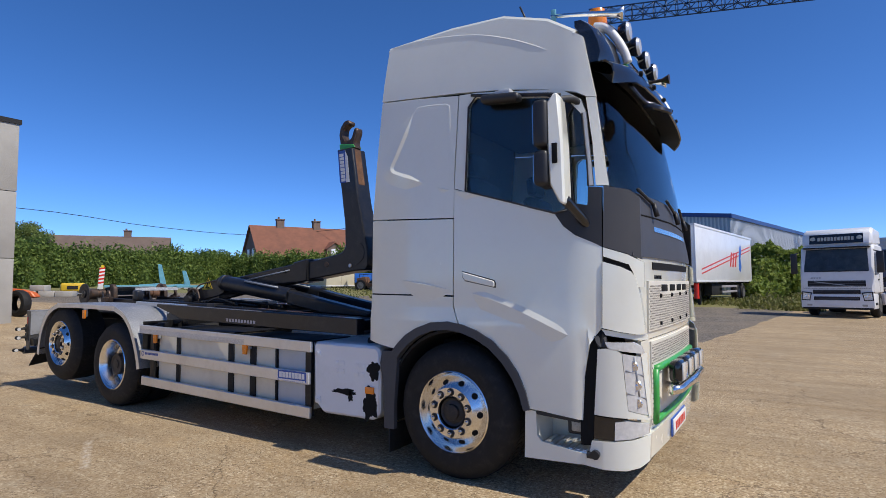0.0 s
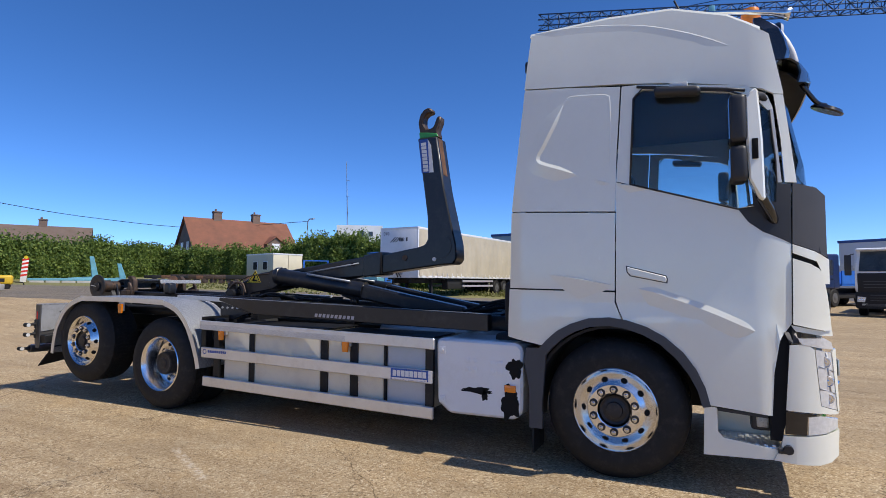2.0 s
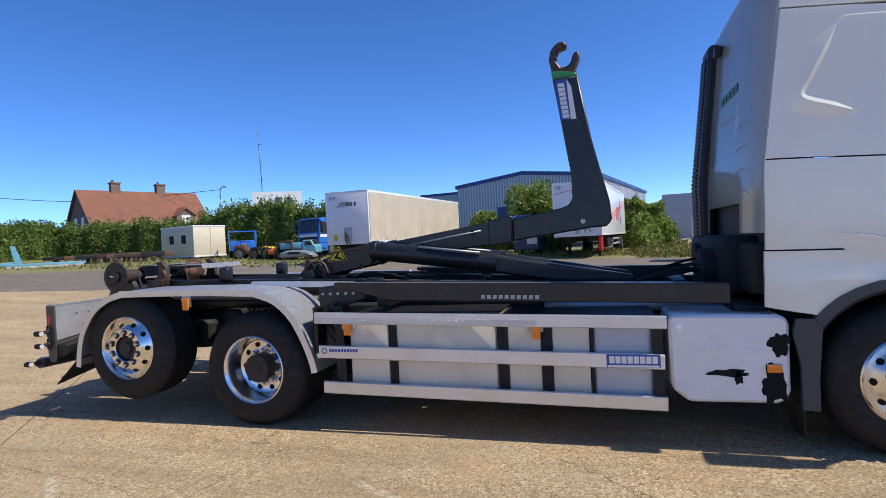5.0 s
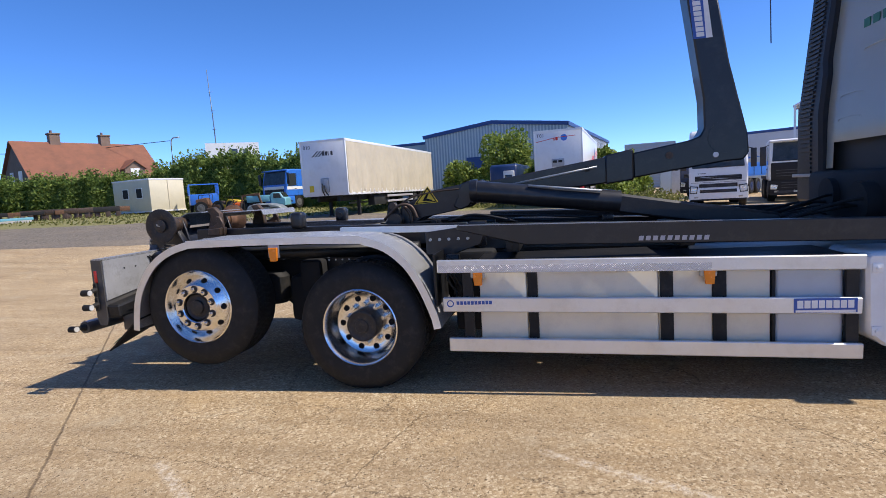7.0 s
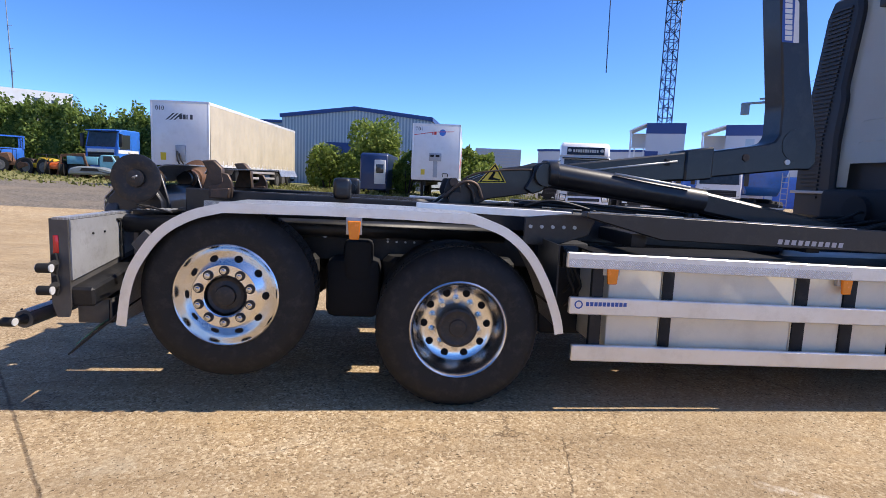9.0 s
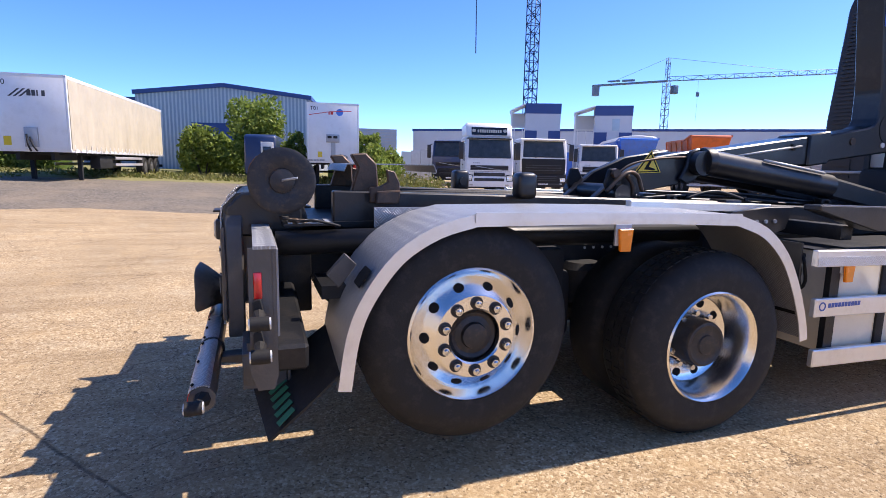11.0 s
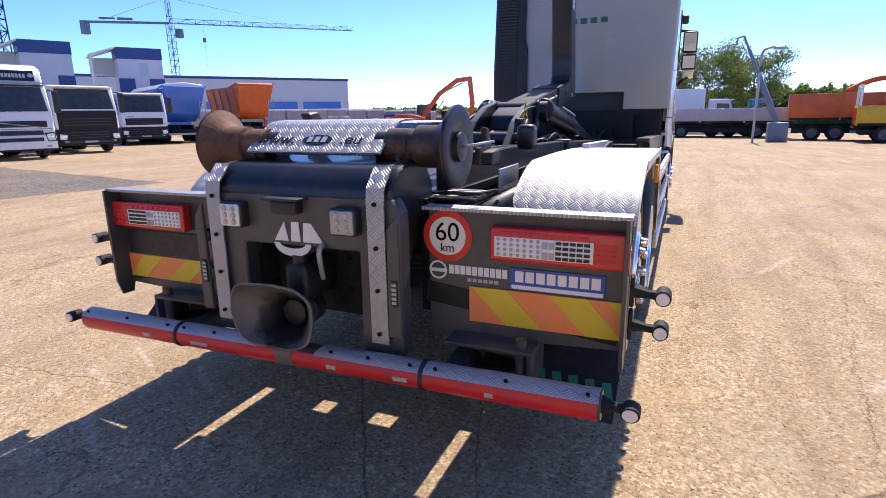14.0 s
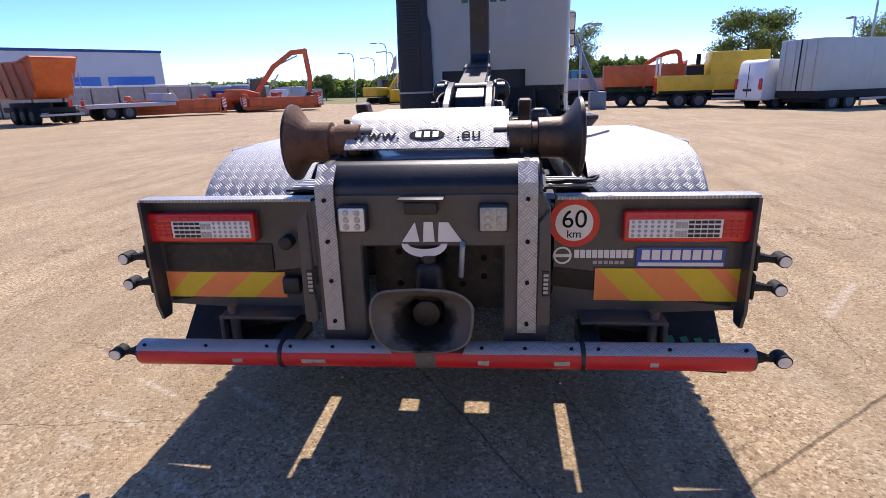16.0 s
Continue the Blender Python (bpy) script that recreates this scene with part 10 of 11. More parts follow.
# houses behind the hedge
def house(name, label, p0, p1, half, ridge, eave, base, roof, chimneys, dormer):
    p0, p1 = Vector(p0), Vector(p1)
    L = (p1 - p0).length
    o = thing(name, label, "house", (p0.x, p0.y, base), math.degrees(math.atan2(p1.y - p0.y, p1.x - p0.x)))
    bm = B()
    prism(bm, [(-half + 0.4, -0.5), (half - 0.4, -0.5), (half - 0.4, eave), (0, ridge - 0.25), (-half + 0.4, eave)], "yz", 0.2, L - 0.2)
    part("wall", bm, M["brick"], o)
    for s in (-1, 1):
        bm = B()
        d = Vector((0, s * half, eave - 0.1)) - Vector((0, 0, ridge))
        nrows = 22
        up = Vector((0, s * 0.4, 0.9)).normalized()
        top = [bm.verts.new(Vector((x, 0, ridge)) + up * 0.02) for x in (-0.1, L + 0.1)]
        for i in range(nrows):
            b = Vector((0, 0, ridge)) + d * ((i + 1) / nrows)
            lip = [bm.verts.new(Vector((x, b.y, b.z)) + up * 0.09) for x in (-0.1, L + 0.1)]
            low = [bm.verts.new(Vector((x, b.y, b.z)) + up * 0.02) for x in (-0.1, L + 0.1)]
            bm.faces.new((top[0], top[1], lip[1], lip[0]))
            bm.faces.new((lip[0], lip[1], low[1], low[0]))
            top = low
        part("roof", bm, M[roof], o)
    for f in chimneys:
        bm = B()
        box(bm, L * f - 0.5, L * f + 0.5, -0.4, 0.4, ridge - 0.9, ridge + 1.0)
        box(bm, L * f - 0.58, L * f + 0.58, -0.48, 0.48, ridge + 0.85, ridge + 1.0)
        cyl(bm, (L * f - 0.2, 0, ridge + 1.0), (L * f - 0.2, 0, ridge + 1.3), 0.14, seg=8)
        ch = part("chimney", bm, M["brick"], o)
    if dormer:
        x = L * dormer
        bm = B()
        prism(bm, [(x - 1.1, eave + 0.2), (x + 1.1, eave + 0.2), (x + 1.1, eave + 1.4), (x, eave + 2.3), (x - 1.1, eave + 1.4)], "xz", -half + 0.5, -0.8)
        part("dormer", bm, M["brick"], o)
        bm = B()
        prism(bm, [(x - 1.3, eave + 1.25), (x, eave + 2.4), (x + 1.3, eave + 1.25), (x, eave + 2.2)], "xz", -half + 0.3, -0.6)
        part("dormer_roof", bm, M[roof], o)
        bm = B()
        box(bm, x - 0.5, x + 0.5, -half + 0.44, -half + 0.52, eave + 0.35, eave + 1.35)
        part("window", bm, M["white_far"], o)
    for y in (-1.4, 1.2):
        bm = B()
        box(bm, 0.14, 0.22, y - 0.5, y + 0.5, eave + 0.2, eave + 1.3)
        part("window", bm, M["white_far"], o)
    return o


house("house", "brick house with a red-brown tiled roof behind the hedge", (-59.2, 43.6, 0), (-53.4, 55.9, 0), 5.0, 7.55, 3.0, 1.95, "roof_tile", (0.30, 0.68), 0.76)
house("house", "low house with a brown tiled roof behind the hedge", (-96.5, 29.5, 0), (-84.0, 47.5, 0), 5.5, 6.7, 3.3, 2.6, "roof_brown", (0.72,), 0.3)
o = thing("flat_house", "white flat-roofed block behind the hedge", "building", (-47.2, 59.6, 1.6), 33)
bm = B()
box(bm, 0, 6.6, 0, 5, 0, 7.9)
part("wall", bm, M["white_far"], o)
bm = B()
box(bm, 3.0, 3.9, -0.04, 0.02, 6.2, 7.1)
box(bm, 4.6, 5.2, -0.04, 0.02, 6.3, 7.0)
part("window", bm, M["dark_glass"], o)
o = thing("radio_mast", "thin steel radio mast", "mast", (-48.5, 64.0, 1.8))
bm = B()
tube(bm, [(0, 0, 0), (0, 0, 10), (-0.35, 0.1, 18.0)], 0.08, 6, [0.11, 0.08, 0.04])
for k in range(5):
    tube(bm, [(-0.3, 0, 5 + k * 2.5), (0.3, 0, 5 + k * 2.5)], 0.03, 5)
part("pole", bm, M["crane_grey"], o)


def street_lamp(at, h, reach, turn):
    o = thing("street_lamp", "grey street lamp with a curved arm", "street lamp", (at[0], at[1], gz(*at)), turn, "street lamps")
    bm = B()
    tube(bm, bent([(0, 0, 0), (0, 0, h * 0.5), (0, 0, h * 0.92), (reach * 0.5, 0, h), (reach, 0, h)], 4), 0.07, 6)
    part("pole", bm, M["galv"], o)
    bm = B()
    box(bm, reach - 0.1, reach + 0.6, -0.13, 0.13, h - 0.08, h + 0.06, 0.03)
    part("lantern", bm, M["galv"], o)
    return o


street_lamp((-47.5, 53.5), 8.0, 1.0, -20)
street_lamp((26.5, -4.9), 5.0, 0.8, -60)
street_lamp((31.0, -22.5), 5.3, 0.3, 0)
street_lamp((27.0, -21.3), 7.5, 0.1, 0)
for x, y, h in ((68, 20, 6.4), (74, 18.5, 6.0), (66, 15.0, 7.4), (60, 13.0, 6.0)):
    street_lamp((x, y), h, 1.4, 100)
for x, y in ((58, 12.2), (61, 11.0)):
    o = thing("flagpole", "white flagpole with a pale banner", "flagpole", (x, y, gz(x, y)), 0, "flagpoles")
    bm = B()
    cyl(bm, (0, 0, 0), (0, 0, 5.6), 0.05, seg=6)
    part("pole", bm, M["white_far"], o)
    bm = B()
    prism(bm, [(0, 5.5), (0.3, 5.2), (0.9, 3.4), (0.1, 4.0)], "yz", -0.01, 0.01)
    part("banner", bm, M["silver_grey"], o)
# sagging cable across the west
o = thing("overhead_cable", "thin black overhead cable", "cable", (-68, 20, 2.2))
bm = B()
tube(bm, bent([(-20, -20, 9.2), (0, 0, 7.7), (3, 14, 6.6), (6, 28, 6.4), (20.5, 33.5, 7.2)], 5), 0.035, 5)
part("wire", bm, M["far_dark"], o)


# ---- cranes ----
def lattice(bm, a, b, w, n, r=0.06, three=False):
    """A square or three-sided lattice boom from a to b."""
    a, b = Vector(a), Vector(b)
    d = b - a
    q = d.to_track_quat("Z", "Y")
    cs = [Vector((-w / 2, -w / 2, 0)), Vector((w / 2, -w / 2, 0)), Vector((w / 2, w / 2, 0)), Vector((-w / 2, w / 2, 0))] if not three else [Vector((-w / 2, 0, 0)), Vector((w / 2, 0, 0)), Vector((0, w, 0))]
    cs = [q @ c for c in cs]
    k = len(cs)
    for c in cs:
        tube(bm, [a + c, b + c], r, 4)
    for i in range(n):
        p, s = a + d * (i / n), a + d * ((i + 1) / n)
        for j in range(k):
            c, e = cs[j], cs[(j + 1) % k]
            if (i + j) % 2:
                c, e = e, c
            tube(bm, [p + c, s + e], r * 0.6, 4)
            tube(bm, [p + cs[j], p + cs[(j + 1) % k]], r * 0.6, 4)
    return bm


o = thing("tower_crane", "blue lattice tower crane", "crane", (32.35, 71.1, -0.2), 0, "tower cranes")
lattice_bm = lattice(B(), (0, 0, 0), (0, 0, 31.0), 1.42, 24, 0.085)
part("tower", lattice_bm, M["crane_blue"], o)
jib_end = Vector((-48.4, -15.9, 31.5))
part("jib", lattice(B(), (0, 0, 31.5), jib_end, 1.3, 44, 0.08), M["crane_blue"], o)
part("counter_jib", lattice(B(), (0, 0, 31.5), (13, 4.1, 31.5), 1.2, 10, 0.08), M["crane_blue"], o)
bm = B()
tube(bm, [(0, 0, 31), (0, 0, 38)], 0.25, 4)
tube(bm, [(0, 0, 38), tuple(jib_end * 0.7 + Vector((0, 0, 31.5 * 0.3 + 0.8)))], 0.05, 4)
tube(bm, [(0, 0, 38), (12, 3.8, 32)], 0.05, 4)
part("tie", bm, M["crane_blue"], o)
bm = B()
box(bm, -1.0, 1.0, -1.8, -0.6, 27.0, 29.2, 0.1)
part("crane_cab", bm, M["crane_grey"], o)
bm = B()
t0 = jib_end * 0.215
tube(bm, [(t0.x, t0.y, 31.2), (t0.x + 0.2, t0.y, 16.5)], 0.07, 5)
part("hoist_rope", bm, M["crane_blue"], o)

o = thing("tower_crane", "grey tower crane with a long jib", "crane", (65.9, 81.7, 0), 0, "tower cranes")
part("tower", lattice(B(), (0, 0, 0), (0, 0, 17.6), 0.95, 17, 0.065), M["crane_grey"], o)
jd = Vector((math.cos(radians(-40)), math.sin(radians(-40)), 0.012))
part("jib", lattice(B(), (0, 0, 17.5), Vector((0, 0, 17.5)) + jd * 33, 0.75, 24, 0.045, True), M["crane_grey"], o)
bm = B()
beam(bm, Vector((0, 0, 17.5)), Vector((0, 0, 17.2)) - jd * 13.2, 0.7, 0.32)
part("counter_jib", bm, M["crane_grey"], o)
bm = B()
c = Vector((0, 0, 16.3)) - jd * 12.6
box(bm, c.x - 0.5, c.x + 0.5, c.y - 0.5, c.y + 0.5, c.z - 1.0, c.z + 1.0)
part("counterweight", bm, M["crane_grey"], o)
bm = B()
box(bm, 0.7, 1.7, -1.2, -0.2, 15.2, 16.7, 0.1)
part("crane_cab", bm, M["crane_grey"], o)
bm = B()
lattice(bm, (0, 0, 17.6), (0, 0, 21.6), 0.55, 4, 0.05)
part("head", bm, M["crane_grey"], o)
bm = B()
tube(bm, [(0, 0, 21.6), tuple(Vector((0, 0, 18.3)) + jd * 20)], 0.03, 4)
tube(bm, [(0, 0, 21.6), tuple(Vector((0, 0, 17.6)) - jd * 10)], 0.03, 4)
part("tie", bm, M["crane_grey"], o)
p = Vector((0, 0, 17.4)) + jd * 5.3
bm = B()
tube(bm, [tuple(p), (p.x, p.y, 10.4)], 0.025, 4)
part("hoist_rope", bm, M["crane_grey"], o)
part("hook_block", box(B(), p.x - 0.22, p.x + 0.22, p.y - 0.22, p.y + 0.22, 14.6, 15.4, 0.08), M["crane_grey"], o)
for k in range(2):
    bm = B()
    beam(bm, Vector((0, 0, 17.9)) - jd * (5.6 + 2.6 * k), Vector((0, 0, 17.9)) - jd * (7.9 + 2.6 * k), 0.5, 0.35 - 0.1 * k)
    part("winch", bm, M["crane_grey"], o)

# ---- yard equipment to the north-east ----
def flat_rack(at, turn, L, seed):
    """An orange flat rack with end walls and striped corner plates."""
    o = thing("flat_rack", "orange steel flat rack with striped corner plates", "container", (at[0], at[1], gz(*at)), turn, "orange racks")
    bm = B()
    box(bm, 0, L, -1.2, 1.2, 0.15, 0.42, 0.02)
    box(bm, 0, L, -1.22, -1.14, 0.42, 1.15, 0.02)
    box(bm, 0, L, 1.14, 1.22, 0.42, 1.15, 0.02)
    for k in range(7):
        for s in (-1, 1):
            box(bm, 0.3 + k * (L - 0.6) / 6.2, 0.42 + k * (L - 0.6) / 6.2, s * 1.2, s * 1.27, 0.2, 1.12)
    part("deck", bm, M["orange_paint"], o)
    for x in (0.0, L):
        bm = B()
        prism(bm, [(x - 0.15, 0.2), (x + 0.6 * (1 if x == 0 else -1), 0.2), (x + 0.15, 1.5), (x - 0.15, 1.5)], "xz", -1.22, 1.22, 0.03)
        part("end_wall", bm, M["orange_paint"], o)
        bm = B()
        for s in (-1, 1):
            box(bm, x - 0.25, x + 0.05, s * 1.225, s * 1.24, 0.5, 1.2)
        part("striped_plate", bm, M["sign_white"], o)
        bm = B()
        for s in (-1, 1):
            for k in range(3):
                prism(bm, [(x - 0.25, 0.55 + k * 0.22), (x + 0.05, 0.70 + k * 0.22), (x + 0.05, 0.80 + k * 0.22), (x - 0.25, 0.65 + k * 0.22)], "xz", s * 1.238, s * 1.245)
        part("red_stripe", bm, M["sign_red"], o)
    return o


flat_rack((29.5, 26.8), -52, 6.5, 1)
flat_rack((38.5, 26.0), -52, 6.5, 2)
flat_rack((37.0, 21.5), -60, 6.2, 3)
# stacked pallets with white tops along the hall
rnd = random.Random(77)
for k in range(12):
    x, y = 30.5 + k * 1.75, 39.6 - k * 1.25
    o = thing("pallet_stack", "wrapped grey-brown pallet stack with a white cap", "pallet", (x, y, gz(x, y)), -36 + rnd.uniform(-3, 3), "pallet stacks")
    h = 2.3 + rnd.uniform(-0.1, 0.15)
    bm = B()
    box(bm, -1.0, 1.0, -0.6, 0.6, 0.12, h, 0.03)
    part("wrapped_load", bm, M["block"], o)
    bm = B()
    box(bm, -1.03, 1.03, -0.63, 0.63, h - 0.1, h + 0.08, 0.04)
    part("white_cap", wobble(bm, 0.03, 3), M["white_far"], o)
    bm = B()
    box(bm, -1.0, 1.0, -0.6, 0.6, 0.0, 0.12)
    part("pallet", bm, M["wood_grey"], o)
# low trailer beside the orange tipper
o = thing("low_trailer", "grey low-bed trailer with striped boards", "trailer", (25.0, 27.2, gz(25, 27.2)), -30)
bm = B()
box(bm, 0, 6, -1.2, 1.2, 0.75, 1.0, 0.02)
prism(bm, [(5.0, 1.0), (6.3, 1.0), (6.0, 1.6), (5.2, 1.6)], "xz", -1.1, 1.1, 0.03)
part("bed", bm, M["silver_grey"], o)
bm = B()
box(bm, -0.05, 0.0, -1.2, -0.7, 0.8, 1.4)
box(bm, -0.05, 0.0, 0.7, 1.2, 0.8, 1.4)
part("striped_board", bm, M["sign_red"], o)
for x in (1.5, 2.7):
    far_wheel(o, x, -1.1, 0.42, 0.3)
    far_wheel(o, x, 1.1, 0.42, 0.3)


def excavator(name, label, at, turn, paint, k=1.0, arm=((0.6, 1.6), (2.2, 3.3), (3.6, 4.05), (4.6, 4.35), (4.75, 2.3), (4.65, 1.2)), bucket=(4.65, 1.0)):
    o = thing(name, label, "excavator", (at[0], at[1], gz(*at)), turn)
    bm = B()
    for y in (-1.1, 1.1):
        prism(bm, [(-1.8, 0.35), (-1.5, 0.05), (1.5, 0.05), (1.8, 0.35), (1.6, 0.75), (-1.6, 0.75)], "xz", y - 0.28, y + 0.28, 0.05)
    part("track", bm, M["far_dark"], o)
    bm = B()
    prism(bm, [(-2.3, 0.95), (0.6, 0.95), (0.6, 1.55), (-0.6, 1.9), (-2.3, 1.95)], "xz", -1.25, 1.25, 0.08)
    part("upper_body", bm, M[paint], o)
    bm = B()
    prism(bm, [(-0.2, 1.0), (1.25, 1.0), (1.2, 1.9), (0.9, 2.75), (-0.1, 2.75)], "xz", 0.35, 1.25, 0.05)
    part("cabin", bm, M["dark_glass"], o)
    bm = B()
    pts = list(arm)
    for (a, b) in zip(pts, pts[1:]):
        beam(bm, (a[0], -0.2, a[1]), (b[0], -0.2, b[1]), 0.34, 0.42, 0.04)
        cyl(bm, (b[0], -0.38, b[1]), (b[0], -0.02, b[1]), 0.22, seg=12)
    part("arm", bm, M[paint], o)
    bm = B()
    beam(bm, (1.2, -0.2, 1.4), (2.4, -0.2, 3.1), 0.12, 0.12)
    beam(bm, (2.5, -0.2, 3.9), (4.2, -0.2, 4.65), 0.12, 0.12)
    part("ram", bm, M["galv"], o)
    bm = B()
    bx, bz = bucket
    prism(bm, [(bx - 0.3, bz + 0.3), (bx + 0.4, bz + 0.2), (bx + 0.5, bz - 0.6), (bx - 0.2, bz - 0.95), (bx - 0.7, bz - 0.6)], "xz", -0.7, 0.3, 0.05)
    part("bucket", bm, M["brown_steel"], o)
    return o


excavator("excavator", "orange tracked excavator with a raised arm", (39.8, 22.0), -62, "orange_paint", arm=((0.4, 1.6), (2.0, 3.7), (3.7, 4.9), (4.9, 5.05), (5.15, 2.8), (5.05, 1.7)), bucket=(5.05, 1.2))
excavator("excavator", "yellow and orange tracked excavator", (57.0, 13.6), -40, "yellow_paint")
o = thing("site_skip", "yellow skip beside the excavator", "skip", (55.0, 11.6, gz(55.0, 11.6)), 15)
bm = B()
prism(bm, [(-2.0, 1.6), (-1.5, 0.3), (1.5, 0.3), (2.0, 1.6)], "xz", -1.0, 1.0, 0.04)
part("tub", bm, M["yellow_paint"], o)
for k in range(5):
    x, y = 46 + k * 3.2, 27.5 - k * 1.0
    o = thing("site_hut", "grey-white stacked site container", "container", (x, y, gz(x, y)), -20, "site containers")
    bm = B()
    box(bm, -1.4, 1.4, -1.1, 1.1, 0, 1.9 + 0.3 * (k % 2), 0.03)
    part("shell", bm, M[("clad_blue", "galv", "clad_white", "galv", "clad_grey")[k]], o)
    bm = B()
    box(bm, -1.42, -1.38, -0.6, 0.6, 0.7, 1.5)
    part("window", bm, M["dark_glass"], o)

# ---- the eastern row of parked lorries ----
def lorry(name, label, at, turn, cab_paint, length, body):
    o = truck_thing(name, label, at, turn, "eastern row")
    cab_over(o, cab_paint, 0, 2.75, 2.4, 1.7, 0.95, "far_dark", "m", cab_paint)
    chassis_rails(o, -length, -1.6)
    for x in (-length + 1.3, -length + 2.5):
        far_wheel(o, x, -1.18, 0.48, 0.5, "dull_rim")
        far_wheel(o, x, 1.18, 0.48, 0.5, "dull_rim")
    body(o, -length, -1.95)
    for s in (-1, 1):
        for z0 in (0.5, 0.78):
            part("side_guard", box(B(), -length + 3.2, -2.6, s * 1.15, s * 1.19, z0, z0 + 0.12), M["silver_grey"], o)
    return o


def dropside(paint, h, z=1.05):
    def make(o, x0, x1):
        bm = B()
        box(bm, x0, x1, -1.22, 1.22, z, z + 0.14)
        part("deck", bm, M["far_dark"], o)
        n = max(2, int((x1 - x0) / 2.2))
        for s in (-1, 1):
            for k in range(n):
                a, b = x0 + (x1 - x0) * k / n, x0 + (x1 - x0) * (k + 1) / n
                bm = B()
                box(bm, a + 0.03, b - 0.03, s * 1.20, s * 1.25, z + 0.14, z + h, 0.012)
                part("side_board", bm, M[paint], o)
                bm = B()
                box(bm, a - 0.05, a + 0.05, s * 1.19, s * 1.265, z, z + h + 0.04)
                part("stake", bm, M[paint], o)
        part("end_board", box(B(), x0 - 0.04, x0, -1.22, 1.22, z + 0.14, z + h, 0.01), M[paint], o)
        part("end_board", box(B(), x1, x1 + 0.05, -1.22, 1.22, z + 0.14, z + h + 0.2, 0.01), M[paint], o)
    return make


def boxed(paint, h, z=1.0, skirt="far_dark"):
    def make(o, x0, x1):
        bm = B()
        box(bm, x0, x1, -1.25, 1.25, z, z + h, 0.03)
        part("box_body", bm, M[paint], o)
        for k in range(int((x1 - x0) / 1.5)):
            for s in (-1, 1):
                part("seam", box(B(), x0 + 0.61 + k * 1.5, x0 + 0.64 + k * 1.5, s * 1.25, s * 1.258, z + 0.1, z + h - 0.1), M[paint], o)
        part("door_gap", box(B(), x0 - 0.03, x0, -0.03, 0.03, z, z + h), M["far_dark"], o)
        for y in (-0.9, -0.3, 0.3, 0.9):
            part("locking_rod", cyl(B(), (x0 - 0.02, y, z + 0.05), (x0 - 0.02, y, z + h - 0.05), 0.018, seg=6), M["galv"], o)
        bm = B()
        box(bm, x0, x1, -1.24, 1.24, z - 0.4, z, 0.02)
        part("skirt", bm, M[skirt], o)
    return make


o = lorry("white_lorry", "white box lorry with red stripes and dark lettering bars", (38.4, -4.6), -91, "white_far", 9.0, boxed("white_far", 2.5))
bm = B()
for k in range(3):
    prism(bm, [(-8.2 + k * 0.5, 1.4), (-7.9 + k * 0.5, 1.4), (-7.0 + k * 0.5, 2.6), (-7.3 + k * 0.5, 2.6)], "xz", -1.258, -1.252)
part("red_stripes", bm, M["sign_red"], o)
for k, w in enumerate((0.62, 0.16, 0.40)):
    x = (-6.3, -5.45, -5.05)[k]
    part("lettering_bar", prism(B(), [(x, 1.45), (x + w, 1.45), (x + w + 0.12, 2.35), (x + 0.12, 2.35)], "xz", -1.258, -1.252), M["arch_grey"], o)
    part("lettering_bar", prism(B(), [(x + 0.10, 1.62), (x + max(w - 0.10, 0.12), 1.62), (x + max(w - 0.10, 0.12) + 0.09, 2.35), (x + 0.19, 2.35)], "xz", -1.262, -1.257), M["white_far"], o)
o = thing("dropside_trailer", "long silver-grey dropside trailer", "trailer", (36.4, -8.0, gz(36.4, -8)), -92, "eastern row")
dropside("silver_grey", 1.0)(o, -8.4, 0.0)
chassis_rails(o, -8.2, -0.2, 0.7)
for x in (-6.8, -2.0):
    far_wheel(o, x, -1.1, 0.46, 0.3)
    far_wheel(o, x, 1.1, 0.46, 0.3)
lorry("teal_lorry", "teal lorry cab behind the grey trailer", (39.6, -7.4), -91, "teal", 4.2, dropside("silver_grey", 0.6))
o = lorry("orange_tipper_lorry", "orange tipper lorry with a folded crane", (32.1, -14.6), -99, "yellow_paint", 7.2, dropside("orange_paint", 1.55, 1.25))
bm = B()
beam(bm, (-2.2, 0.0, 1.4), (-2.2, 0.0, 3.0), 0.3, 0.3)
tube(bm, bent([(-2.2, 0, 2.9), (-2.4, 0.1, 3.6), (-3.3, 0.2, 3.5), (-4.4, 0.2, 2.9)], 4), 0.16, 8)
part("crane_arm", bm, M["orange_paint"], o)
bm = B()
box(bm, -7.32, -7.26, -1.2, 1.2, 1.35, 2.8)
part("tail_gate", bm, M["silver_grey"], o)
bm = B()
for k in range(4):
    prism(bm, [(-1.1 + k * 0.6, 1.4), (-0.85 + k * 0.6, 1.4), (-0.55 + k * 0.6, 2.7), (-0.8 + k * 0.6, 2.7)], "yz", -7.34, -7.31)
part("red_stripe", bm, M["sign_red"], o)
o = lorry("yellow_lorry", "yellow dropside lorry with a yellow housing", (28.3, -18.5), -99, "yellow_paint", 8.4, dropside("yellow_paint", 1.05, 0.95))
bm = B()
box(bm, -5.4, -2.2, -1.15, 1.15, 1.15, 3.35, 0.04)
part("housing", bm, M["yellow_paint"], o)
bm = B()
for y in (-1.1, 1.1):
    box(bm, -8.4, -8.28, y - 0.06, y + 0.06, 1.0, 3.15)
box(bm, -8.4, -8.28, -1.1, 1.1, 3.05, 3.15)
part("tail_frame", bm, M["sign_white"], o)
bm = B()
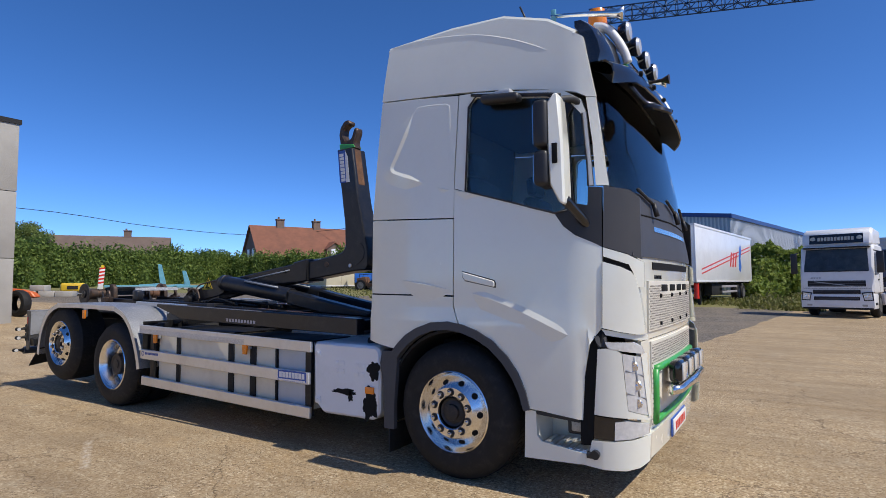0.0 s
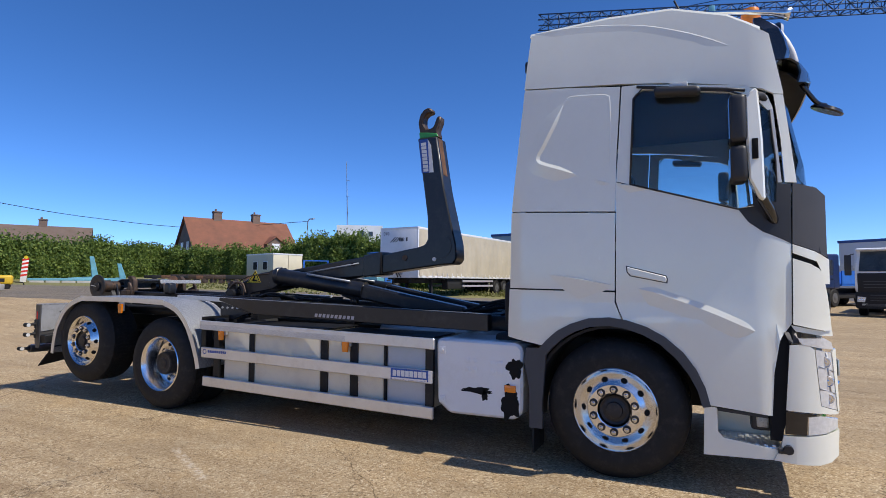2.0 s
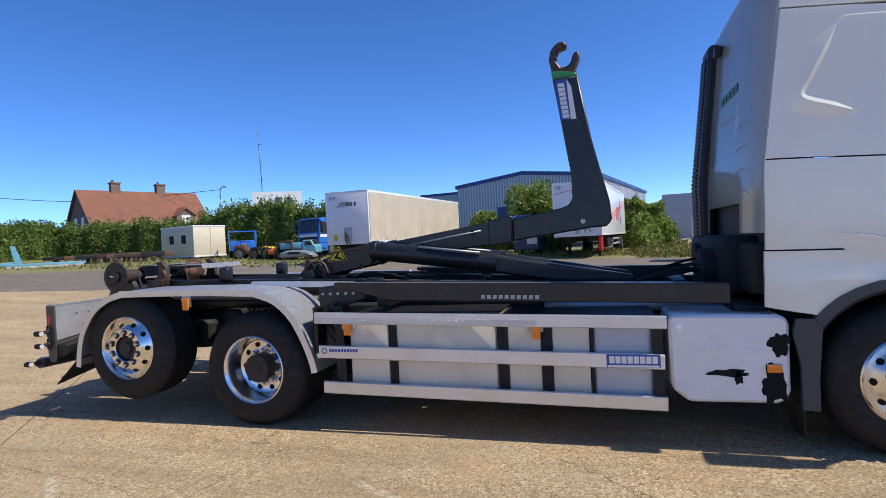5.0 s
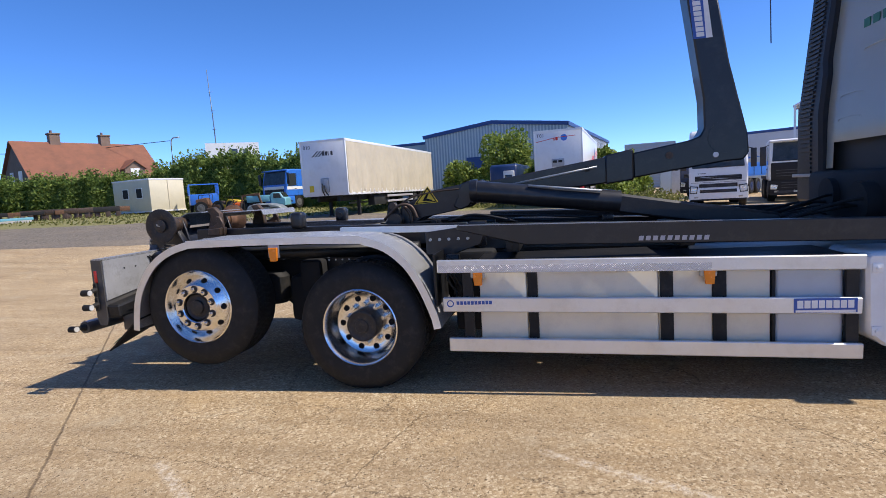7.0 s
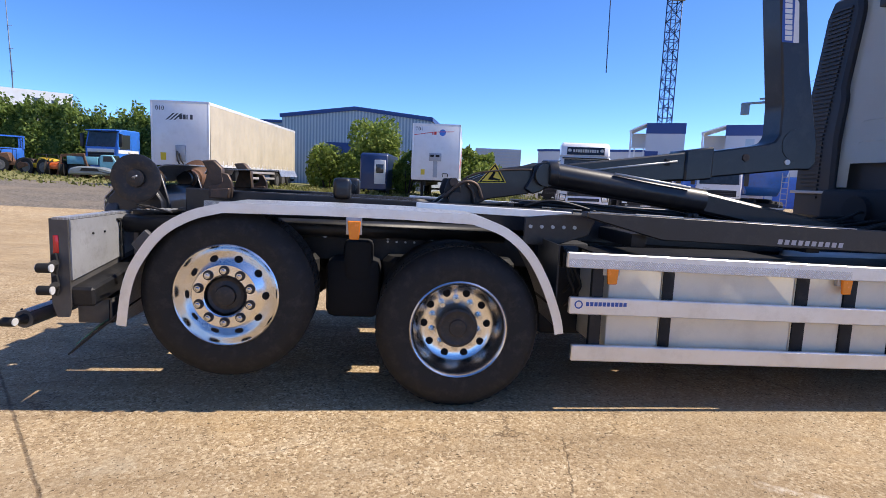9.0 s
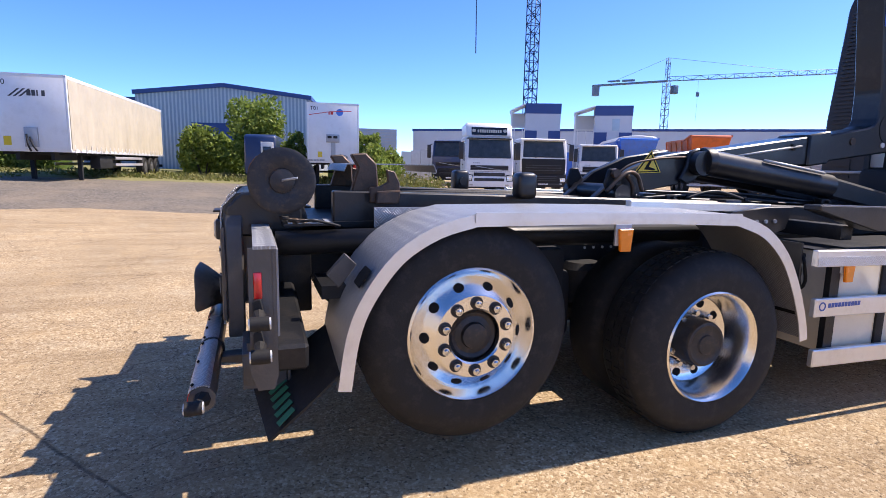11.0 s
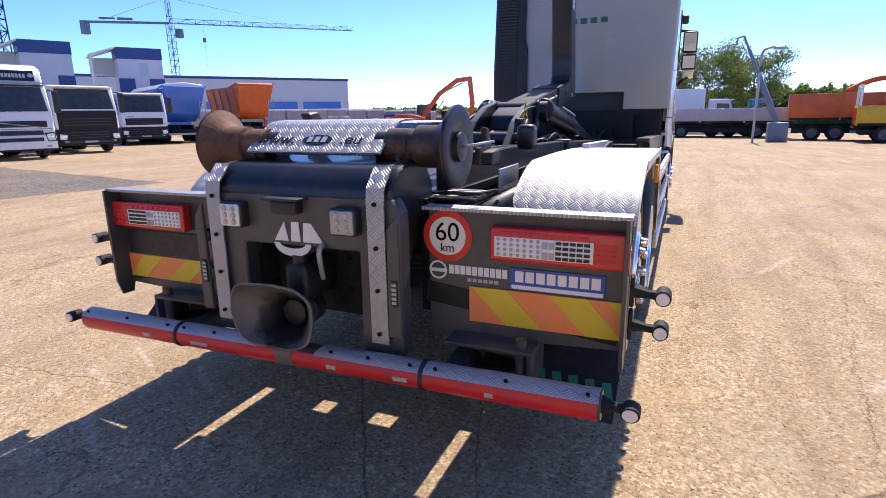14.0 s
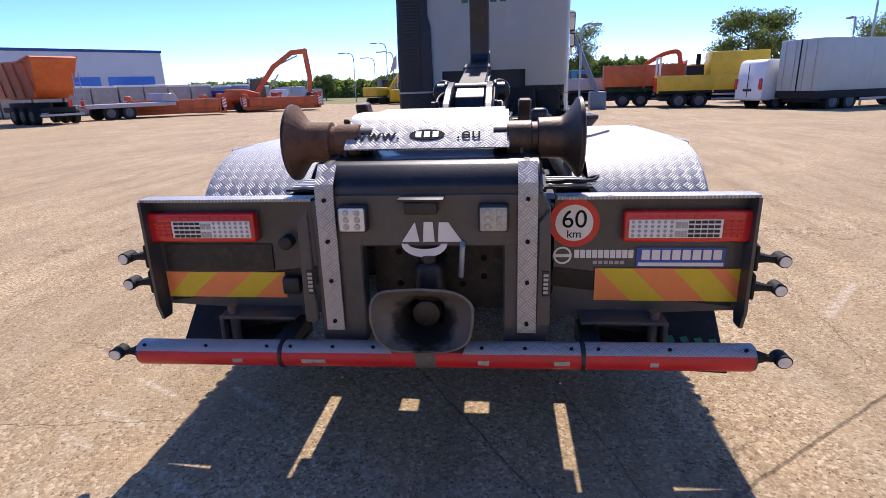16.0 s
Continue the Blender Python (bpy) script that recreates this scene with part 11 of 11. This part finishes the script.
for k in range(4):
    prism(bm, [(-1.1 + k * 0.6, 1.0), (-0.85 + k * 0.6, 1.0), (-0.55 + k * 0.6, 1.9), (-0.8 + k * 0.6, 1.9)], "yz", -8.47, -8.44)
part("red_stripe", bm, M["sign_red"], o)
bm = B()
cyl(bm, (-5.9, 0.5, 1.2), (-5.9, 0.5, 3.3), 0.14, seg=10)
box(bm, -6.7, -5.7, -0.6, 0.3, 1.2, 2.6, 0.05)
part("burner", bm, M["far_dark"], o)
# truck crane boom standing up behind
o = thing("loader_crane", "raised grey truck crane boom", "crane", (28.5, -6.3, gz(28.5, -6.3)), 0)
bm = B()
a, b = Vector((0, 0, 1.0)), Vector((0.8, 2.15, 6.0))
beam(bm, a, a.lerp(b, 0.55), 0.26, 0.26, 0.02)
beam(bm, a.lerp(b, 0.5), a.lerp(b, 0.85), 0.18, 0.18, 0.02)
beam(bm, a.lerp(b, 0.8), b, 0.11, 0.11, 0.01)
for k in range(7):
    q = a.lerp(b, 0.1 + 0.12 * k)
    beam(bm, q + Vector((0.15, 0.1, -0.12)), q + Vector((0.2, 0.45, 0.5)), 0.04, 0.04)
tube(bm, [b, b + Vector((0.1, 0.3, -0.1)), b + Vector((0.1, 0.35, -0.5))], 0.06, 5)
part("boom", bm, M["crane_grey"], o)
bm = B()
box(bm, -0.45, 0.45, -0.5, 0.5, 0.0, 1.1, 0.05)
part("base", bm, M["crane_grey"], o)

# white van, rear to the yard
o = thing("white_van", "white panel van seen from its rear corner", "van", (25.4, -14.2, gz(25.4, -14.2)), -70)
bm = B()
prism(bm, [(0, 0.45), (0.03, 1.3), (0.2, 2.55), (0.5, 2.68), (4.4, 2.6), (5.0, 1.7), (5.9, 1.35), (6.0, 0.45)], "xz", -1.0, 1.0, 0.09)
part("body", bm, M["white_far"], o)
for s in (-1, 1):
    bm = B()
    box(bm, -0.03, 0.08, s * 0.82, s * 1.0, 1.05, 1.65, 0.02)
    part("tail_lamp", bm, M["red"], o)
    for x in (1.2, 4.9):
        far_wheel(o, x, s * 0.95, 0.36, 0.24)
bm = B()
box(bm, -0.02, 0.02, -0.01, 0.01, 0.6, 2.45)
box(bm, -0.03, 0.02, -0.3, 0.3, 0.95, 1.08)
part("door_seam", bm, M["far_dark"], o)
lorry("grey_box_lorry", "grey-green box lorry parked at the row's end", (27.2, -24.6), -66, "white_far", 9.6, boxed("grey_box", 2.6, 1.05))
